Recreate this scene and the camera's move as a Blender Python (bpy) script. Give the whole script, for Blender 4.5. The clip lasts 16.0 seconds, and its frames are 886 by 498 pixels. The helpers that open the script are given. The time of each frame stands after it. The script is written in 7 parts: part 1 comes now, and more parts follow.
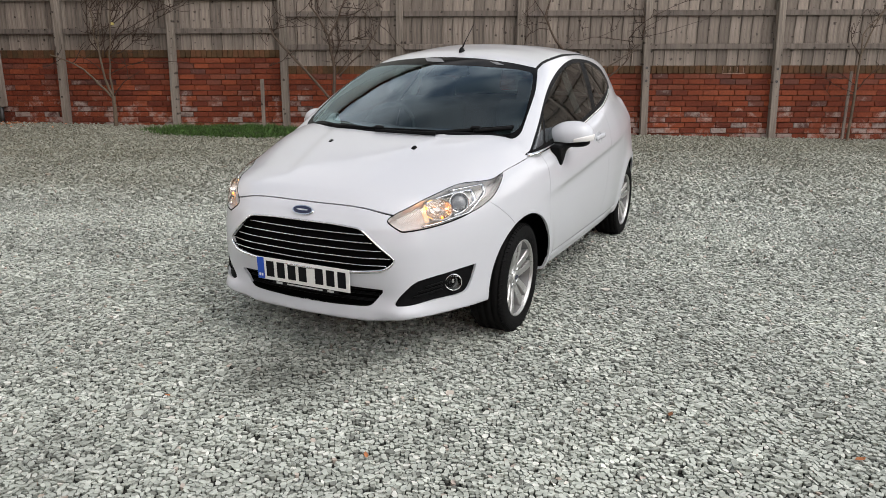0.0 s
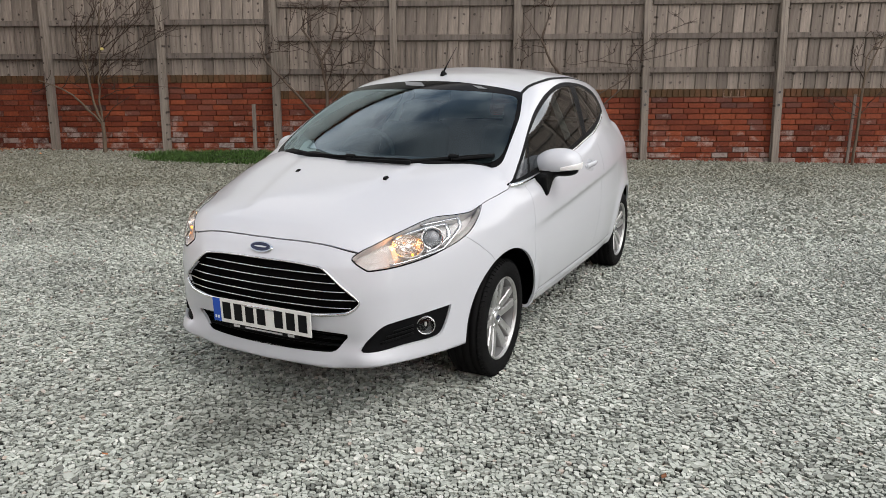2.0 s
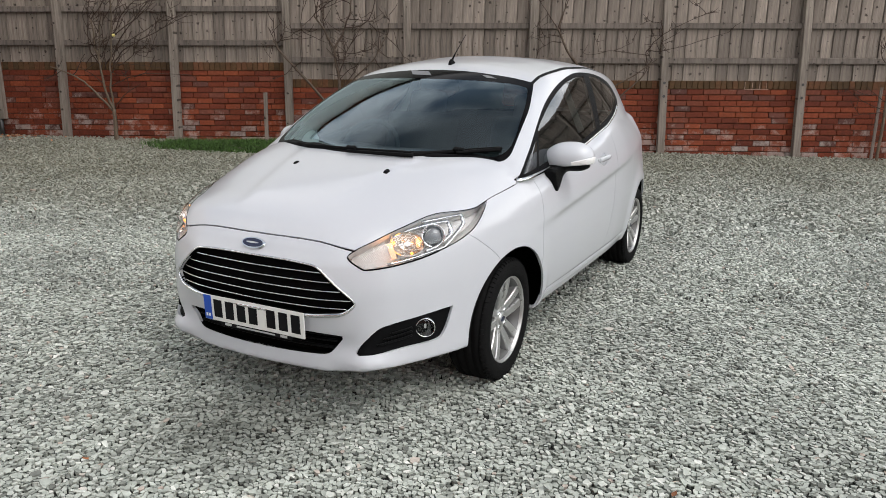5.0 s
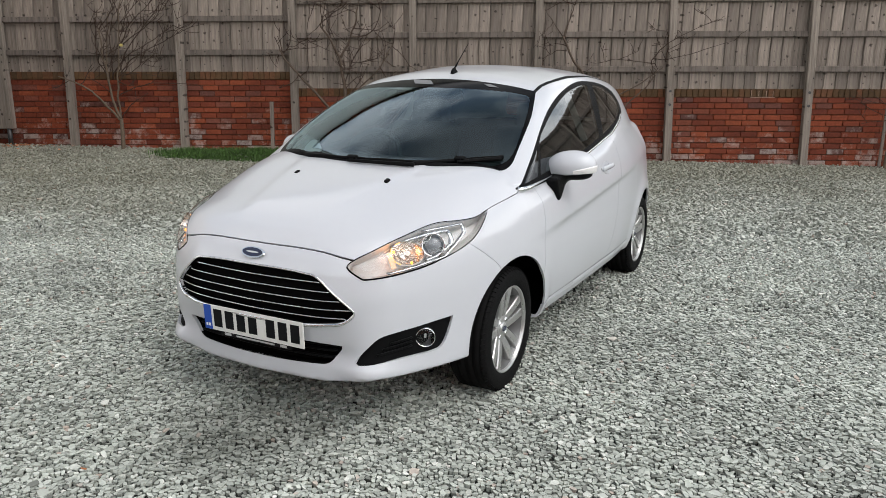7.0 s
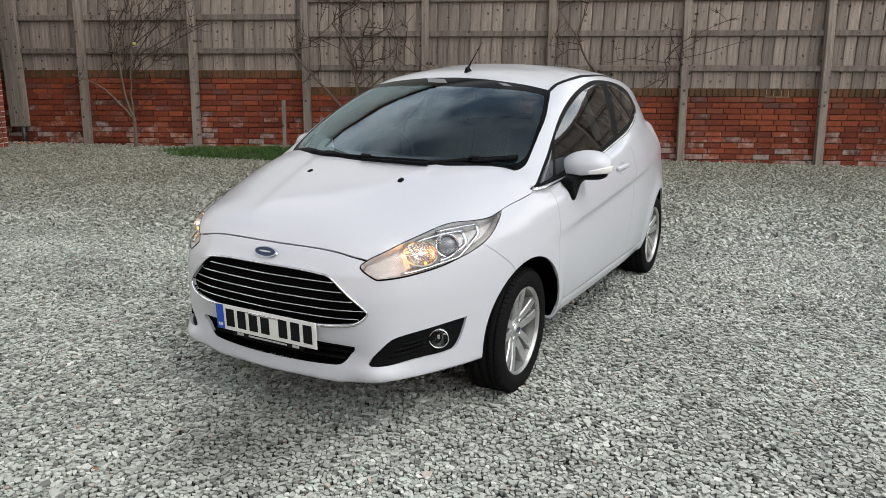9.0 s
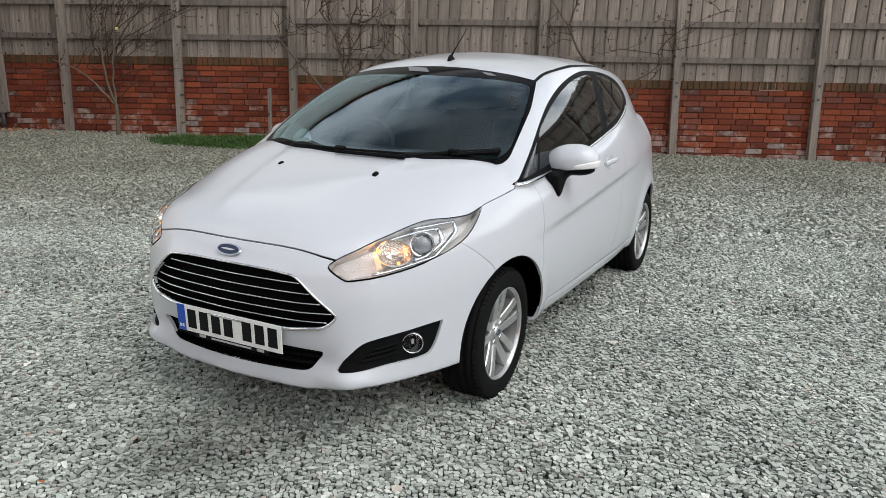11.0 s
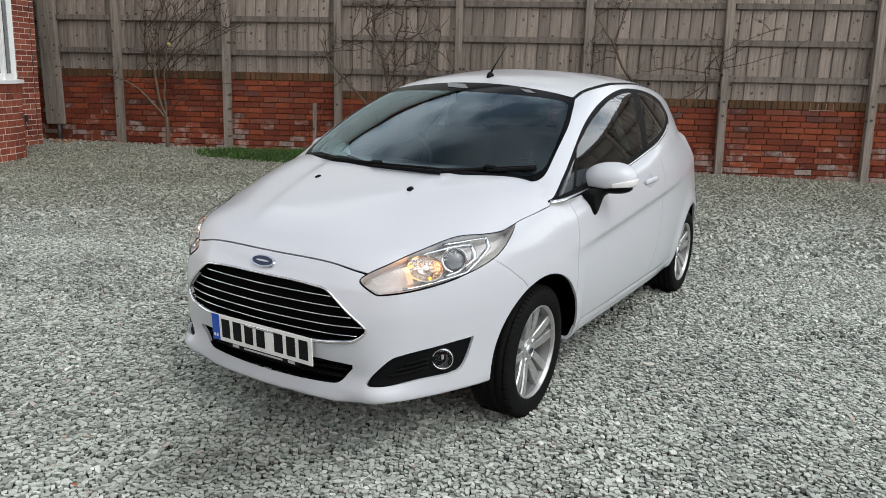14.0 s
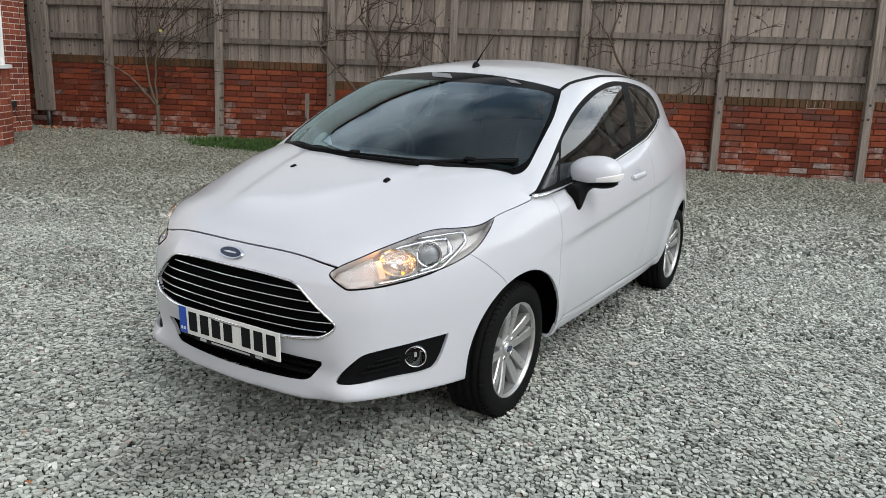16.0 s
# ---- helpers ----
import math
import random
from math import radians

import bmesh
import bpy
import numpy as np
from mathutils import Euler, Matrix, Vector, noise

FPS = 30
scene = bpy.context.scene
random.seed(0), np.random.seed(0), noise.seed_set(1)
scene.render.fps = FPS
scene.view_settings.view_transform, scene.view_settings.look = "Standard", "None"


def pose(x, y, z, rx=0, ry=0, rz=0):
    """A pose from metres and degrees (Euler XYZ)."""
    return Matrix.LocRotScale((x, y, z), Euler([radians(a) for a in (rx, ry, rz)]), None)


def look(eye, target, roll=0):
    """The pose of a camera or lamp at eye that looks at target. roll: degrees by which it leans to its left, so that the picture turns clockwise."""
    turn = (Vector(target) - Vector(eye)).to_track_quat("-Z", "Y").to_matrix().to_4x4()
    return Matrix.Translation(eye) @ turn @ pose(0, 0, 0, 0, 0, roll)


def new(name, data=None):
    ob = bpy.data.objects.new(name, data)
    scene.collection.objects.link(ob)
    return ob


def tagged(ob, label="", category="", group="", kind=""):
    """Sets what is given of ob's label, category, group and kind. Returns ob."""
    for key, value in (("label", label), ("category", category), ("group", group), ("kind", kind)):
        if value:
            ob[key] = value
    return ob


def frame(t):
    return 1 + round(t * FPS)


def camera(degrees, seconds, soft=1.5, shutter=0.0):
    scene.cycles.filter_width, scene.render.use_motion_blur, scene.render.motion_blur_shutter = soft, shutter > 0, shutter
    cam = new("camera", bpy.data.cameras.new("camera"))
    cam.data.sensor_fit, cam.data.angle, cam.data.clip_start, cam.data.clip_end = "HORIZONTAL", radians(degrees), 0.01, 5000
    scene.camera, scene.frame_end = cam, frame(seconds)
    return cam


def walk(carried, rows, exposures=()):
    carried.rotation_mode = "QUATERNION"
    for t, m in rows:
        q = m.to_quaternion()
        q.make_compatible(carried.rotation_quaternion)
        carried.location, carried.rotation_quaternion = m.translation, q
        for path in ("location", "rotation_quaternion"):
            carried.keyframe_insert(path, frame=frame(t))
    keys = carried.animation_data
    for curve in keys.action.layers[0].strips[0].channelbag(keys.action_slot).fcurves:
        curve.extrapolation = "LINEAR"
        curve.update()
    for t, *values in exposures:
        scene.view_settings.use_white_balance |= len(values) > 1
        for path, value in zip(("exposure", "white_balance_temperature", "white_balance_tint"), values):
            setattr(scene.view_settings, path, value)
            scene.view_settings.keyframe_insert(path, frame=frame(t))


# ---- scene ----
cam = camera(60.2, 16.0, soft=0.4)
PATH = [
    (0, (2.051, -2.821, 1.452), (1.234, -1.067, 0.944), 1.0),
    (0.5, (2.032, -2.805, 1.451), (1.221, -1.043, 0.962), 1.1),
    (1, (2.041, -2.719, 1.45), (1.236, -0.953, 0.967), 1.1),
    (1.5, (2.067, -2.577, 1.452), (1.251, -0.811, 0.988), 1.2),
    (2, (2.045, -2.479, 1.446), (1.211, -0.717, 0.997), 0.8),
    (2.5, (1.976, -2.406, 1.442), (1.144, -0.645, 0.99), 0.7),
    (3, (1.969, -2.348, 1.441), (1.138, -0.59, 0.975), 0.5),
    (3.5, (1.975, -2.336, 1.44), (1.138, -0.582, 0.968), 0.5),
    (3.7, (1.975, -2.333, 1.437), (1.132, -0.582, 0.962), 0.6),
    (6, (2.056, -2.273, 1.445), (1.176, -0.538, 0.98), 1.3),
    (6.5, (2.05, -2.268, 1.444), (1.165, -0.534, 0.988), 1.1),
    (7, (2.044, -2.272, 1.444), (1.156, -0.539, 0.99), 1.1),
    (7.5, (2.04, -2.281, 1.447), (1.151, -0.55, 0.985), 1.2),
    (8, (2.02, -2.288, 1.444), (1.123, -0.562, 0.978), 1.0),
    (8.5, (2.01, -2.28, 1.445), (1.106, -0.556, 0.985), 0.9),
    (9, (2.017, -2.251, 1.442), (1.105, -0.531, 0.985), 1.2),
    (11.3, (1.986, -2.038, 1.433), (1.096, -0.313, 0.951), 1.9),
    (11.5, (1.996, -2.03, 1.432), (1.08, -0.317, 0.955), 2.2),
    (12, (2.007, -2.03, 1.43), (1.033, -0.35, 0.954), 2.6),
    (12.5, (2.01, -2.031, 1.437), (1.007, -0.365, 0.97), 2.6),
    (13, (2.014, -2.035, 1.433), (1.007, -0.365, 0.987), 2.5),
    (13.5, (2.014, -2.029, 1.431), (1.016, -0.354, 0.985), 2.4),
    (14, (2.017, -2.034, 1.433), (1.024, -0.355, 0.989), 2.3),
    (14.5, (2.016, -2.03, 1.438), (1.015, -0.354, 1.001), 2.3),
    (15, (2.017, -2.01, 1.433), (1.017, -0.335, 0.993), 2.4),
    (15.5, (2.031, -1.955, 1.429), (1.043, -0.275, 0.979), 2.7),
    (16, (2.038, -1.908, 1.416), (1.054, -0.228, 0.956), 3.2),
]
walk(cam, [(t, look(eye, target, roll)) for t, eye, target, roll in PATH],
     [(0, 0.22, 6750, 13), (3.5, 0.19, 6750, 13), (6, 0.18, 6600, 11), (9, 0.18, 6600, 11), (11.5, 0.14, 6480, 10), (16, 0.14, 6480, 10)])

# ---- daylight: a bright, cloudy sky and a soft sun ----
SUN_AZIMUTH, SUN_HEIGHT = 74.0, 58.0
world = bpy.data.worlds.new("sky")
scene.world = world
world.use_nodes = True
wn, wl = world.node_tree.nodes, world.node_tree.links
wn.clear()
sky = wn.new("ShaderNodeTexSky")
sky.sky_type, sky.sun_disc = "NISHITA", False
sky.sun_elevation, sky.sun_rotation = radians(SUN_HEIGHT), radians(180 - SUN_AZIMUTH)
sky.air_density, sky.dust_density = 1.0, 2.0
sky_power = wn.new("ShaderNodeBackground")
sky_power.inputs["Strength"].default_value = 0.10
wl.new(sky.outputs[0], sky_power.inputs["Color"])
way = wn.new("ShaderNodeTexCoord")
stretch = wn.new("ShaderNodeMapping")
stretch.inputs["Scale"].default_value = (1.0, 1.0, 1.4)
wl.new(way.outputs["Generated"], stretch.inputs["Vector"])
cloud = wn.new("ShaderNodeTexNoise")
cloud.inputs["Scale"].default_value, cloud.inputs["Detail"].default_value, cloud.inputs["Roughness"].default_value = 3.1, 8.0, 0.56
wl.new(stretch.outputs[0], cloud.inputs["Vector"])
cloud_ramp = wn.new("ShaderNodeValToRGB")
cloud_ramp.color_ramp.elements[0].position, cloud_ramp.color_ramp.elements[0].color = 0.43, (0.20, 0.26, 0.33, 1)
cloud_ramp.color_ramp.elements[1].position, cloud_ramp.color_ramp.elements[1].color = 0.57, (1.0, 1.02, 1.03, 1)
# haze whitens the sky towards the horizon
height = wn.new("ShaderNodeSeparateXYZ")
wl.new(way.outputs["Generated"], height.inputs[0])
haze = wn.new("ShaderNodeMapRange")
haze.inputs["From Min"].default_value, haze.inputs["From Max"].default_value = 0.05, 0.55
haze.inputs["To Min"].default_value, haze.inputs["To Max"].default_value = 0.22, 0.0
wl.new(height.outputs["Z"], haze.inputs["Value"])
veil = wn.new("ShaderNodeMath")
wl.new(cloud.outputs["Fac"], veil.inputs[0])
wl.new(haze.outputs[0], veil.inputs[1])
wl.new(veil.outputs[0], cloud_ramp.inputs["Fac"])
cloud_power = wn.new("ShaderNodeBackground")
# the cloud is brighter towards the sun behind it
toward = wn.new("ShaderNodeVectorMath")
toward.operation = "DOT_PRODUCT"
toward.inputs[1].default_value = (math.sin(radians(SUN_AZIMUTH)) * math.cos(radians(SUN_HEIGHT)), -math.cos(radians(SUN_AZIMUTH)) * math.cos(radians(SUN_HEIGHT)), math.sin(radians(SUN_HEIGHT)))
wl.new(way.outputs["Generated"], toward.inputs[0])
cloud_glow = wn.new("ShaderNodeMapRange")
cloud_glow.interpolation_type = "SMOOTHSTEP"
cloud_glow.inputs["From Min"].default_value, cloud_glow.inputs["From Max"].default_value = 0.45, 1.0
cloud_glow.inputs["To Min"].default_value, cloud_glow.inputs["To Max"].default_value = 0.0, 1.2
wl.new(toward.outputs["Value"], cloud_glow.inputs["Value"])
# thick cloud overhead, thinning to bright sky low down
thin = wn.new("ShaderNodeValToRGB")
while len(thin.color_ramp.elements) < 6:
    thin.color_ramp.elements.new(0.5)
for e, (pos, c) in zip(thin.color_ramp.elements, ((0.0, 3.0), (0.28, 2.7), (0.46, 1.75), (0.72, 1.25), (0.86, 0.42), (0.95, 0.14))):
    e.position, e.color = pos, (c, c, c, 1)
wl.new(height.outputs["Z"], thin.inputs["Fac"])
brightness = wn.new("ShaderNodeMath")
brightness.operation = "MULTIPLY_ADD"
brightness.inputs[1].default_value = 0.76
wl.new(thin.outputs[0], brightness.inputs[0])
wl.new(cloud_glow.outputs[0], brightness.inputs[2])
wl.new(brightness.outputs[0], cloud_power.inputs["Strength"])
wl.new(cloud_ramp.outputs[0], cloud_power.inputs["Color"])
cover = wn.new("ShaderNodeMixShader")
cover.inputs[0].default_value = 0.85
wl.new(sky_power.outputs[0], cover.inputs[1])
wl.new(cloud_power.outputs[0], cover.inputs[2])
world_out = wn.new("ShaderNodeOutputWorld")
wl.new(cover.outputs[0], world_out.inputs["Surface"])

sun_data = bpy.data.lights.new("sun", "SUN")
sun_data.energy, sun_data.angle, sun_data.color = 1.57, radians(46), (1.0, 0.97, 0.945)
sun = new("sun", sun_data)
sun_from = Vector((math.sin(radians(SUN_AZIMUTH)) * math.cos(radians(SUN_HEIGHT)), -math.cos(radians(SUN_AZIMUTH)) * math.cos(radians(SUN_HEIGHT)), math.sin(radians(SUN_HEIGHT))))
sun.matrix_world = look(sun_from * 30, (0, 0, 0))
scene.view_settings.exposure = 0.17

# ---- materials ----
def mat(name, colour, rough=0.5, metal=0.0, vary=0.12, scale=6.0, fine=90.0, bump=0.0, bump_scale=120.0, coat=0.0, stretch=(1, 1, 1), random_by="", random_amount=0.25, spec=0.5, sheen_vary=0.16, coat_rough=0.04):
    """A surface with two scales of colour variation, fine relief and, for repeats, a shade of its own for each piece."""
    m = bpy.data.materials.new(name)
    m.use_nodes = True
    n, l = m.node_tree.nodes, m.node_tree.links
    p = n["Principled BSDF"]
    p.inputs["Metallic"].default_value, p.inputs["Roughness"].default_value = metal, rough
    p.inputs["Coat Weight"].default_value, p.inputs["Coat Roughness"].default_value = coat, coat_rough
    p.inputs["Specular IOR Level"].default_value = spec
    co = n.new("ShaderNodeTexCoord")
    mp = n.new("ShaderNodeMapping")
    mp.inputs["Scale"].default_value = stretch
    l.new(co.outputs["Object"], mp.inputs["Vector"])

    def noise_at(s, detail=4.0):
        t = n.new("ShaderNodeTexNoise")
        t.inputs["Scale"].default_value, t.inputs["Detail"].default_value = s, detail
        l.new(mp.outputs[0], t.inputs["Vector"])
        return t.outputs["Fac"]

    def maths(op, a, b):
        t = n.new("ShaderNodeMath")
        t.operation = op
        for i, v in enumerate((a, b)):
            if isinstance(v, (int, float)):
                t.inputs[i].default_value = v
            else:
                l.new(v, t.inputs[i])
        return t.outputs[0]
    both = maths("ADD", maths("MULTIPLY", noise_at(scale), 0.6), maths("MULTIPLY", noise_at(fine), 0.4))
    value = maths("ADD", maths("MULTIPLY", maths("SUBTRACT", both, 0.5), vary * 4), 1.0)
    if random_by:
        if random_by == "object":
            pick = n.new("ShaderNodeObjectInfo").outputs["Random"]
        else:
            pick = n.new("ShaderNodeNewGeometry").outputs["Random Per Island"]
        value = maths("MULTIPLY", value, maths("ADD", maths("MULTIPLY", maths("SUBTRACT", pick, 0.5), random_amount * 2), 1.0))
    hsv = n.new("ShaderNodeHueSaturation")
    hsv.inputs["Color"].default_value = (*colour, 1)
    l.new(value, hsv.inputs["Value"])
    l.new(hsv.outputs[0], p.inputs["Base Color"])
    if vary > 0:
        l.new(maths("ADD", maths("MULTIPLY", noise_at(scale * 3), sheen_vary), max(rough - sheen_vary / 2, 0.02)), p.inputs["Roughness"])
    if bump:
        b = n.new("ShaderNodeBump")
        b.inputs["Strength"].default_value, b.inputs["Distance"].default_value = bump, 0.01
        l.new(noise_at(bump_scale, 6.0), b.inputs["Height"])
        l.new(b.outputs[0], p.inputs["Normal"])
    return m


def glass_mat(name, tint, gloss=0.02, face=0.05, sheen=(0.95, 0.98, 1.0), steep=4.0):
    """A thin pane: tinted see-through, with the mirror image that glass gives."""
    m = bpy.data.materials.new(name)
    m.use_nodes = True
    n, l = m.node_tree.nodes, m.node_tree.links
    n.clear()
    clear = n.new("ShaderNodeBsdfTransparent")
    clear.inputs["Color"].default_value = (*tint, 1)
    shine = n.new("ShaderNodeBsdfGlossy")
    shine.inputs["Roughness"].default_value = gloss
    shine.inputs["Color"].default_value = (*sheen, 1)
    weight = n.new("ShaderNodeLayerWeight")
    weight.inputs["Blend"].default_value = 0.5
    power = n.new("ShaderNodeMath")
    power.operation = "POWER"
    power.inputs[1].default_value = steep
    l.new(weight.outputs["Facing"], power.inputs[0])
    fres = n.new("ShaderNodeMath")
    fres.operation = "MULTIPLY_ADD"
    fres.inputs[1].default_value, fres.inputs[2].default_value = 1 - face, face
    l.new(power.outputs[0], fres.inputs[0])
    mix = n.new("ShaderNodeMixShader")
    out = n.new("ShaderNodeOutputMaterial")
    l.new(fres.outputs[0], mix.inputs[0])
    l.new(clear.outputs[0], mix.inputs[1])
    l.new(shine.outputs[0], mix.inputs[2])
    l.new(mix.outputs[0], out.inputs["Surface"])
    return m


def glow_mat(name, colour, power):
    m = bpy.data.materials.new(name)
    m.use_nodes = True
    p = m.node_tree.nodes["Principled BSDF"]
    p.inputs["Base Color"].default_value = (*colour, 1)
    p.inputs["Emission Color"].default_value = (*colour, 1)
    p.inputs["Emission Strength"].default_value = power
    return m


PAINT = mat("white_paint", (0.545, 0.557, 0.587), 0.32, vary=0.006, scale=1.2, fine=40, coat=0.8, sheen_vary=0.02, coat_rough=0.07)
BLACK_PLASTIC = mat("black_plastic", (0.006, 0.0062, 0.0065), 0.5, vary=0.15, scale=20, bump=0.15, bump_scale=600, spec=0.04)
GLOSS_BLACK = mat("gloss_black", (0.004, 0.004, 0.0045), 0.08, vary=0.05, spec=0.04, sheen_vary=0.02)
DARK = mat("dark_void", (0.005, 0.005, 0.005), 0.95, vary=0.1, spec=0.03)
CHROME = mat("chrome", (0.78, 0.79, 0.80), 0.09, 1.0, vary=0.01)
ALLOY = mat("alloy", (0.50, 0.50, 0.49), 0.30, 0.75, vary=0.05, scale=30)
RUBBER = mat("rubber", (0.008, 0.008, 0.008), 0.8, vary=0.15, scale=30, bump=0.2, bump_scale=300, spec=0.06)
DISC = mat("brake_steel", (0.04, 0.036, 0.034), 0.45, 0.8, vary=0.2, scale=20)
REFLECTOR = mat("reflector", (0.66, 0.62, 0.57), 0.16, 0.85, vary=0.03, scale=40)
BAND = mat("lamp_band", (0.60, 0.61, 0.62), 0.2, 1.0, vary=0.02)
HOUSING = mat("lamp_silver", (0.84, 0.82, 0.80), 0.30, 0.1, vary=0.03, scale=40)
# the wheel's alloy again, darkened for the shade inside the barrel
BARREL = mat("shaded_alloy", (0.17, 0.17, 0.168), 0.42, 0.5, vary=0.06, scale=30)
SILVER = mat("silver_plastic", (0.55, 0.55, 0.55), 0.35, 0.4, vary=0.04)
# colour of the reflections drawn on the windscreen's top band
GREY_REFLECTION = mat("grey_reflection", (0.16, 0.165, 0.17), 0.5, vary=0.1)
SCREEN = glass_mat("windscreen_glass", (0.60, 0.73, 0.72), face=0.045, sheen=(0.74, 0.90, 1.0), steep=3.2)
SIDE_GLASS = glass_mat("side_glass", (0.19, 0.23, 0.22), face=0.025, steep=4.0)
TINT_GLASS = glass_mat("privacy_glass", (0.20, 0.23, 0.22))
CLEAR = glass_mat("lamp_lens", (0.97, 0.97, 0.97), face=0.04)
REAR_TINT = glass_mat("rear_glass", (0.14, 0.17, 0.16))
HOUSE_GLASS = glass_mat("house_glass", (0.25, 0.28, 0.28))
PLATE_WHITE = mat("plate_white", (0.74, 0.74, 0.70), 0.28, vary=0.03)
PLATE_BLACK = mat("plate_black", (0.006, 0.006, 0.007), 0.4, vary=0.05, spec=0.12)
BLUE = mat("badge_blue", (0.006, 0.012, 0.045), 0.25, vary=0.05, coat=0.5)
PLATE_BLUE = mat("plate_blue", (0.008, 0.07, 0.42), 0.3, vary=0.05)
RED_LENS = mat("red_lens", (0.45, 0.012, 0.012), 0.12, vary=0.05, coat=0.5)
AMBER = glow_mat("warm_bulb", (1.0, 0.34, 0.05), 2.6)
# bulb light falling on the panel and bowl edge, put in as emission
LIT_PANEL = glow_mat("lit_panel", (0.75, 0.46, 0.28), 0.22)
RIM_GLEAM = glow_mat("rim_gleam", (1.0, 0.46, 0.13), 1.0)
FOG_BOWL = mat("fog_reflector", (0.30, 0.31, 0.32), 0.18, 1.0, vary=0.05)
FABRIC = mat("seat_cloth", (0.045, 0.047, 0.05), 0.9, vary=0.2, scale=30, bump=0.2, bump_scale=500)
DASH = mat("dash_plastic", (0.022, 0.023, 0.025), 0.7, vary=0.1, spec=0.2)
PILLAR_TRIM = mat("pale_trim", (0.55, 0.57, 0.54), 0.6, vary=0.05)
BELT = mat("belt_webbing", (0.74, 0.76, 0.75), 0.7, vary=0.05)
MUD_FLAP = mat("mud_black", (0.02, 0.02, 0.02), 0.8, vary=0.2)
# ---- shape tools: smooth curves and solids given by a function that is negative inside ----
def curve1(*pts):
    """A smooth curve through (x, y) pairs that never overshoots them; straight on beyond the ends."""
    xs, ys = np.array([p[0] for p in pts], float), np.array([p[1] for p in pts], float)
    h = np.diff(xs)
    d = np.diff(ys) / h
    m = np.zeros(len(xs))
    m[0], m[-1] = d[0], d[-1]
    for i in range(1, len(xs) - 1):
        if d[i - 1] * d[i] > 0:
            w1, w2 = 2 * h[i] + h[i - 1], h[i] + 2 * h[i - 1]
            m[i] = (w1 + w2) / (w1 / d[i - 1] + w2 / d[i])
    fine = np.linspace(xs[0], xs[-1], 600)
    k = np.clip(np.searchsorted(xs, fine) - 1, 0, len(xs) - 2)
    t = (fine - xs[k]) / h[k]
    vals = ((2 * t**3 - 3 * t**2 + 1) * ys[k] + (t**3 - 2 * t**2 + t) * h[k] * m[k]
            + (3 * t**2 - 2 * t**3) * ys[k + 1] + (t**3 - t**2) * h[k] * m[k + 1])

    def at(x):
        x = np.asarray(x, float)
        low, high = x < xs[0], x > xs[-1]
        return np.interp(x, fine, vals) + low * (x - xs[0]) * m[0] + high * (x - xs[-1]) * m[-1]
    return at


def smax(a, b, k):
    h = np.clip(0.5 + 0.5 * (a - b) / k, 0, 1)
    return b + (a - b) * h + k * h * (1 - h)


def smin(a, b, k):
    return -smax(-a, -b, k)


def hump(t, width):
    return np.exp(-(t / width) ** 2)


# ---- the car's body, nose at y = 0, tail at y = 3.97, x to its own left side ----
AXLE_F, AXLE_R, HUB = 0.855, 3.344, 0.288
nose_plan = curve1((0, 0), (0.15, 0.008), (0.30, 0.024), (0.45, 0.076), (0.55, 0.148), (0.62, 0.245), (0.70, 0.405), (0.76, 0.56), (0.81, 0.76), (0.85, 1.0))
nose_front = curve1((0.18, 0.052), (0.225, 0.046), (0.27, 0.046), (0.33, 0.05), (0.40, 0.03), (0.47, 0.012), (0.55, 0.0), (0.66, 0.018), (0.72, 0.045), (0.78, 0.085), (0.9, 0.16))
bonnet_top = curve1((-0.2, 0.62), (0, 0.735), (0.055, 0.766), (0.12, 0.80), (0.25, 0.855), (0.45, 0.916), (0.67, 0.972), (0.85, 1.008), (1.0, 1.03), (1.3, 1.05), (4, 1.1))
belt_line = curve1((0.9, 0.90), (1.0, 0.905), (1.4, 0.93), (2.1, 1.0), (2.7, 1.09), (3.2, 1.12), (4.0, 1.08))
side_plan = curve1((0.3, 0.80), (0.6, 0.838), (0.85, 0.853), (1.2, 0.853), (1.8, 0.860), (2.5, 0.860), (3.0, 0.838), (3.3, 0.818), (3.6, 0.78), (3.85, 0.73), (3.97, 0.65))
side_low = curve1((0.15, 0.10), (0.22, 0.075), (0.27, 0.05), (0.34, 0.026), (0.45, 0.010), (0.56, 0.002), (0.62, 0.0), (0.7, 0.0))
cab_plan = curve1((0.8, 0.76), (1.1, 0.772), (2.0, 0.79), (2.6, 0.785), (3.1, 0.757), (3.6, 0.672), (3.9, 0.58))
roof_top = curve1((1.2, 1.22), (1.5, 1.352), (1.68, 1.406), (1.85, 1.440), (2.1, 1.468), (2.35, 1.486), (2.7, 1.484), (3.1, 1.458), (3.5, 1.415), (3.8, 1.37))
tail_low = curve1((0.15, 3.86), (0.3, 3.95), (0.5, 3.975), (0.7, 3.95), (0.9, 3.93), (1.2, 3.88))
tail_cab = curve1((0.8, 3.93), (0.95, 3.92), (1.1, 3.89), (1.25, 3.84), (1.36, 3.78), (1.5, 3.70))


def crease_height(y):
    return 0.700 + 0.084 * (y - 1.0)


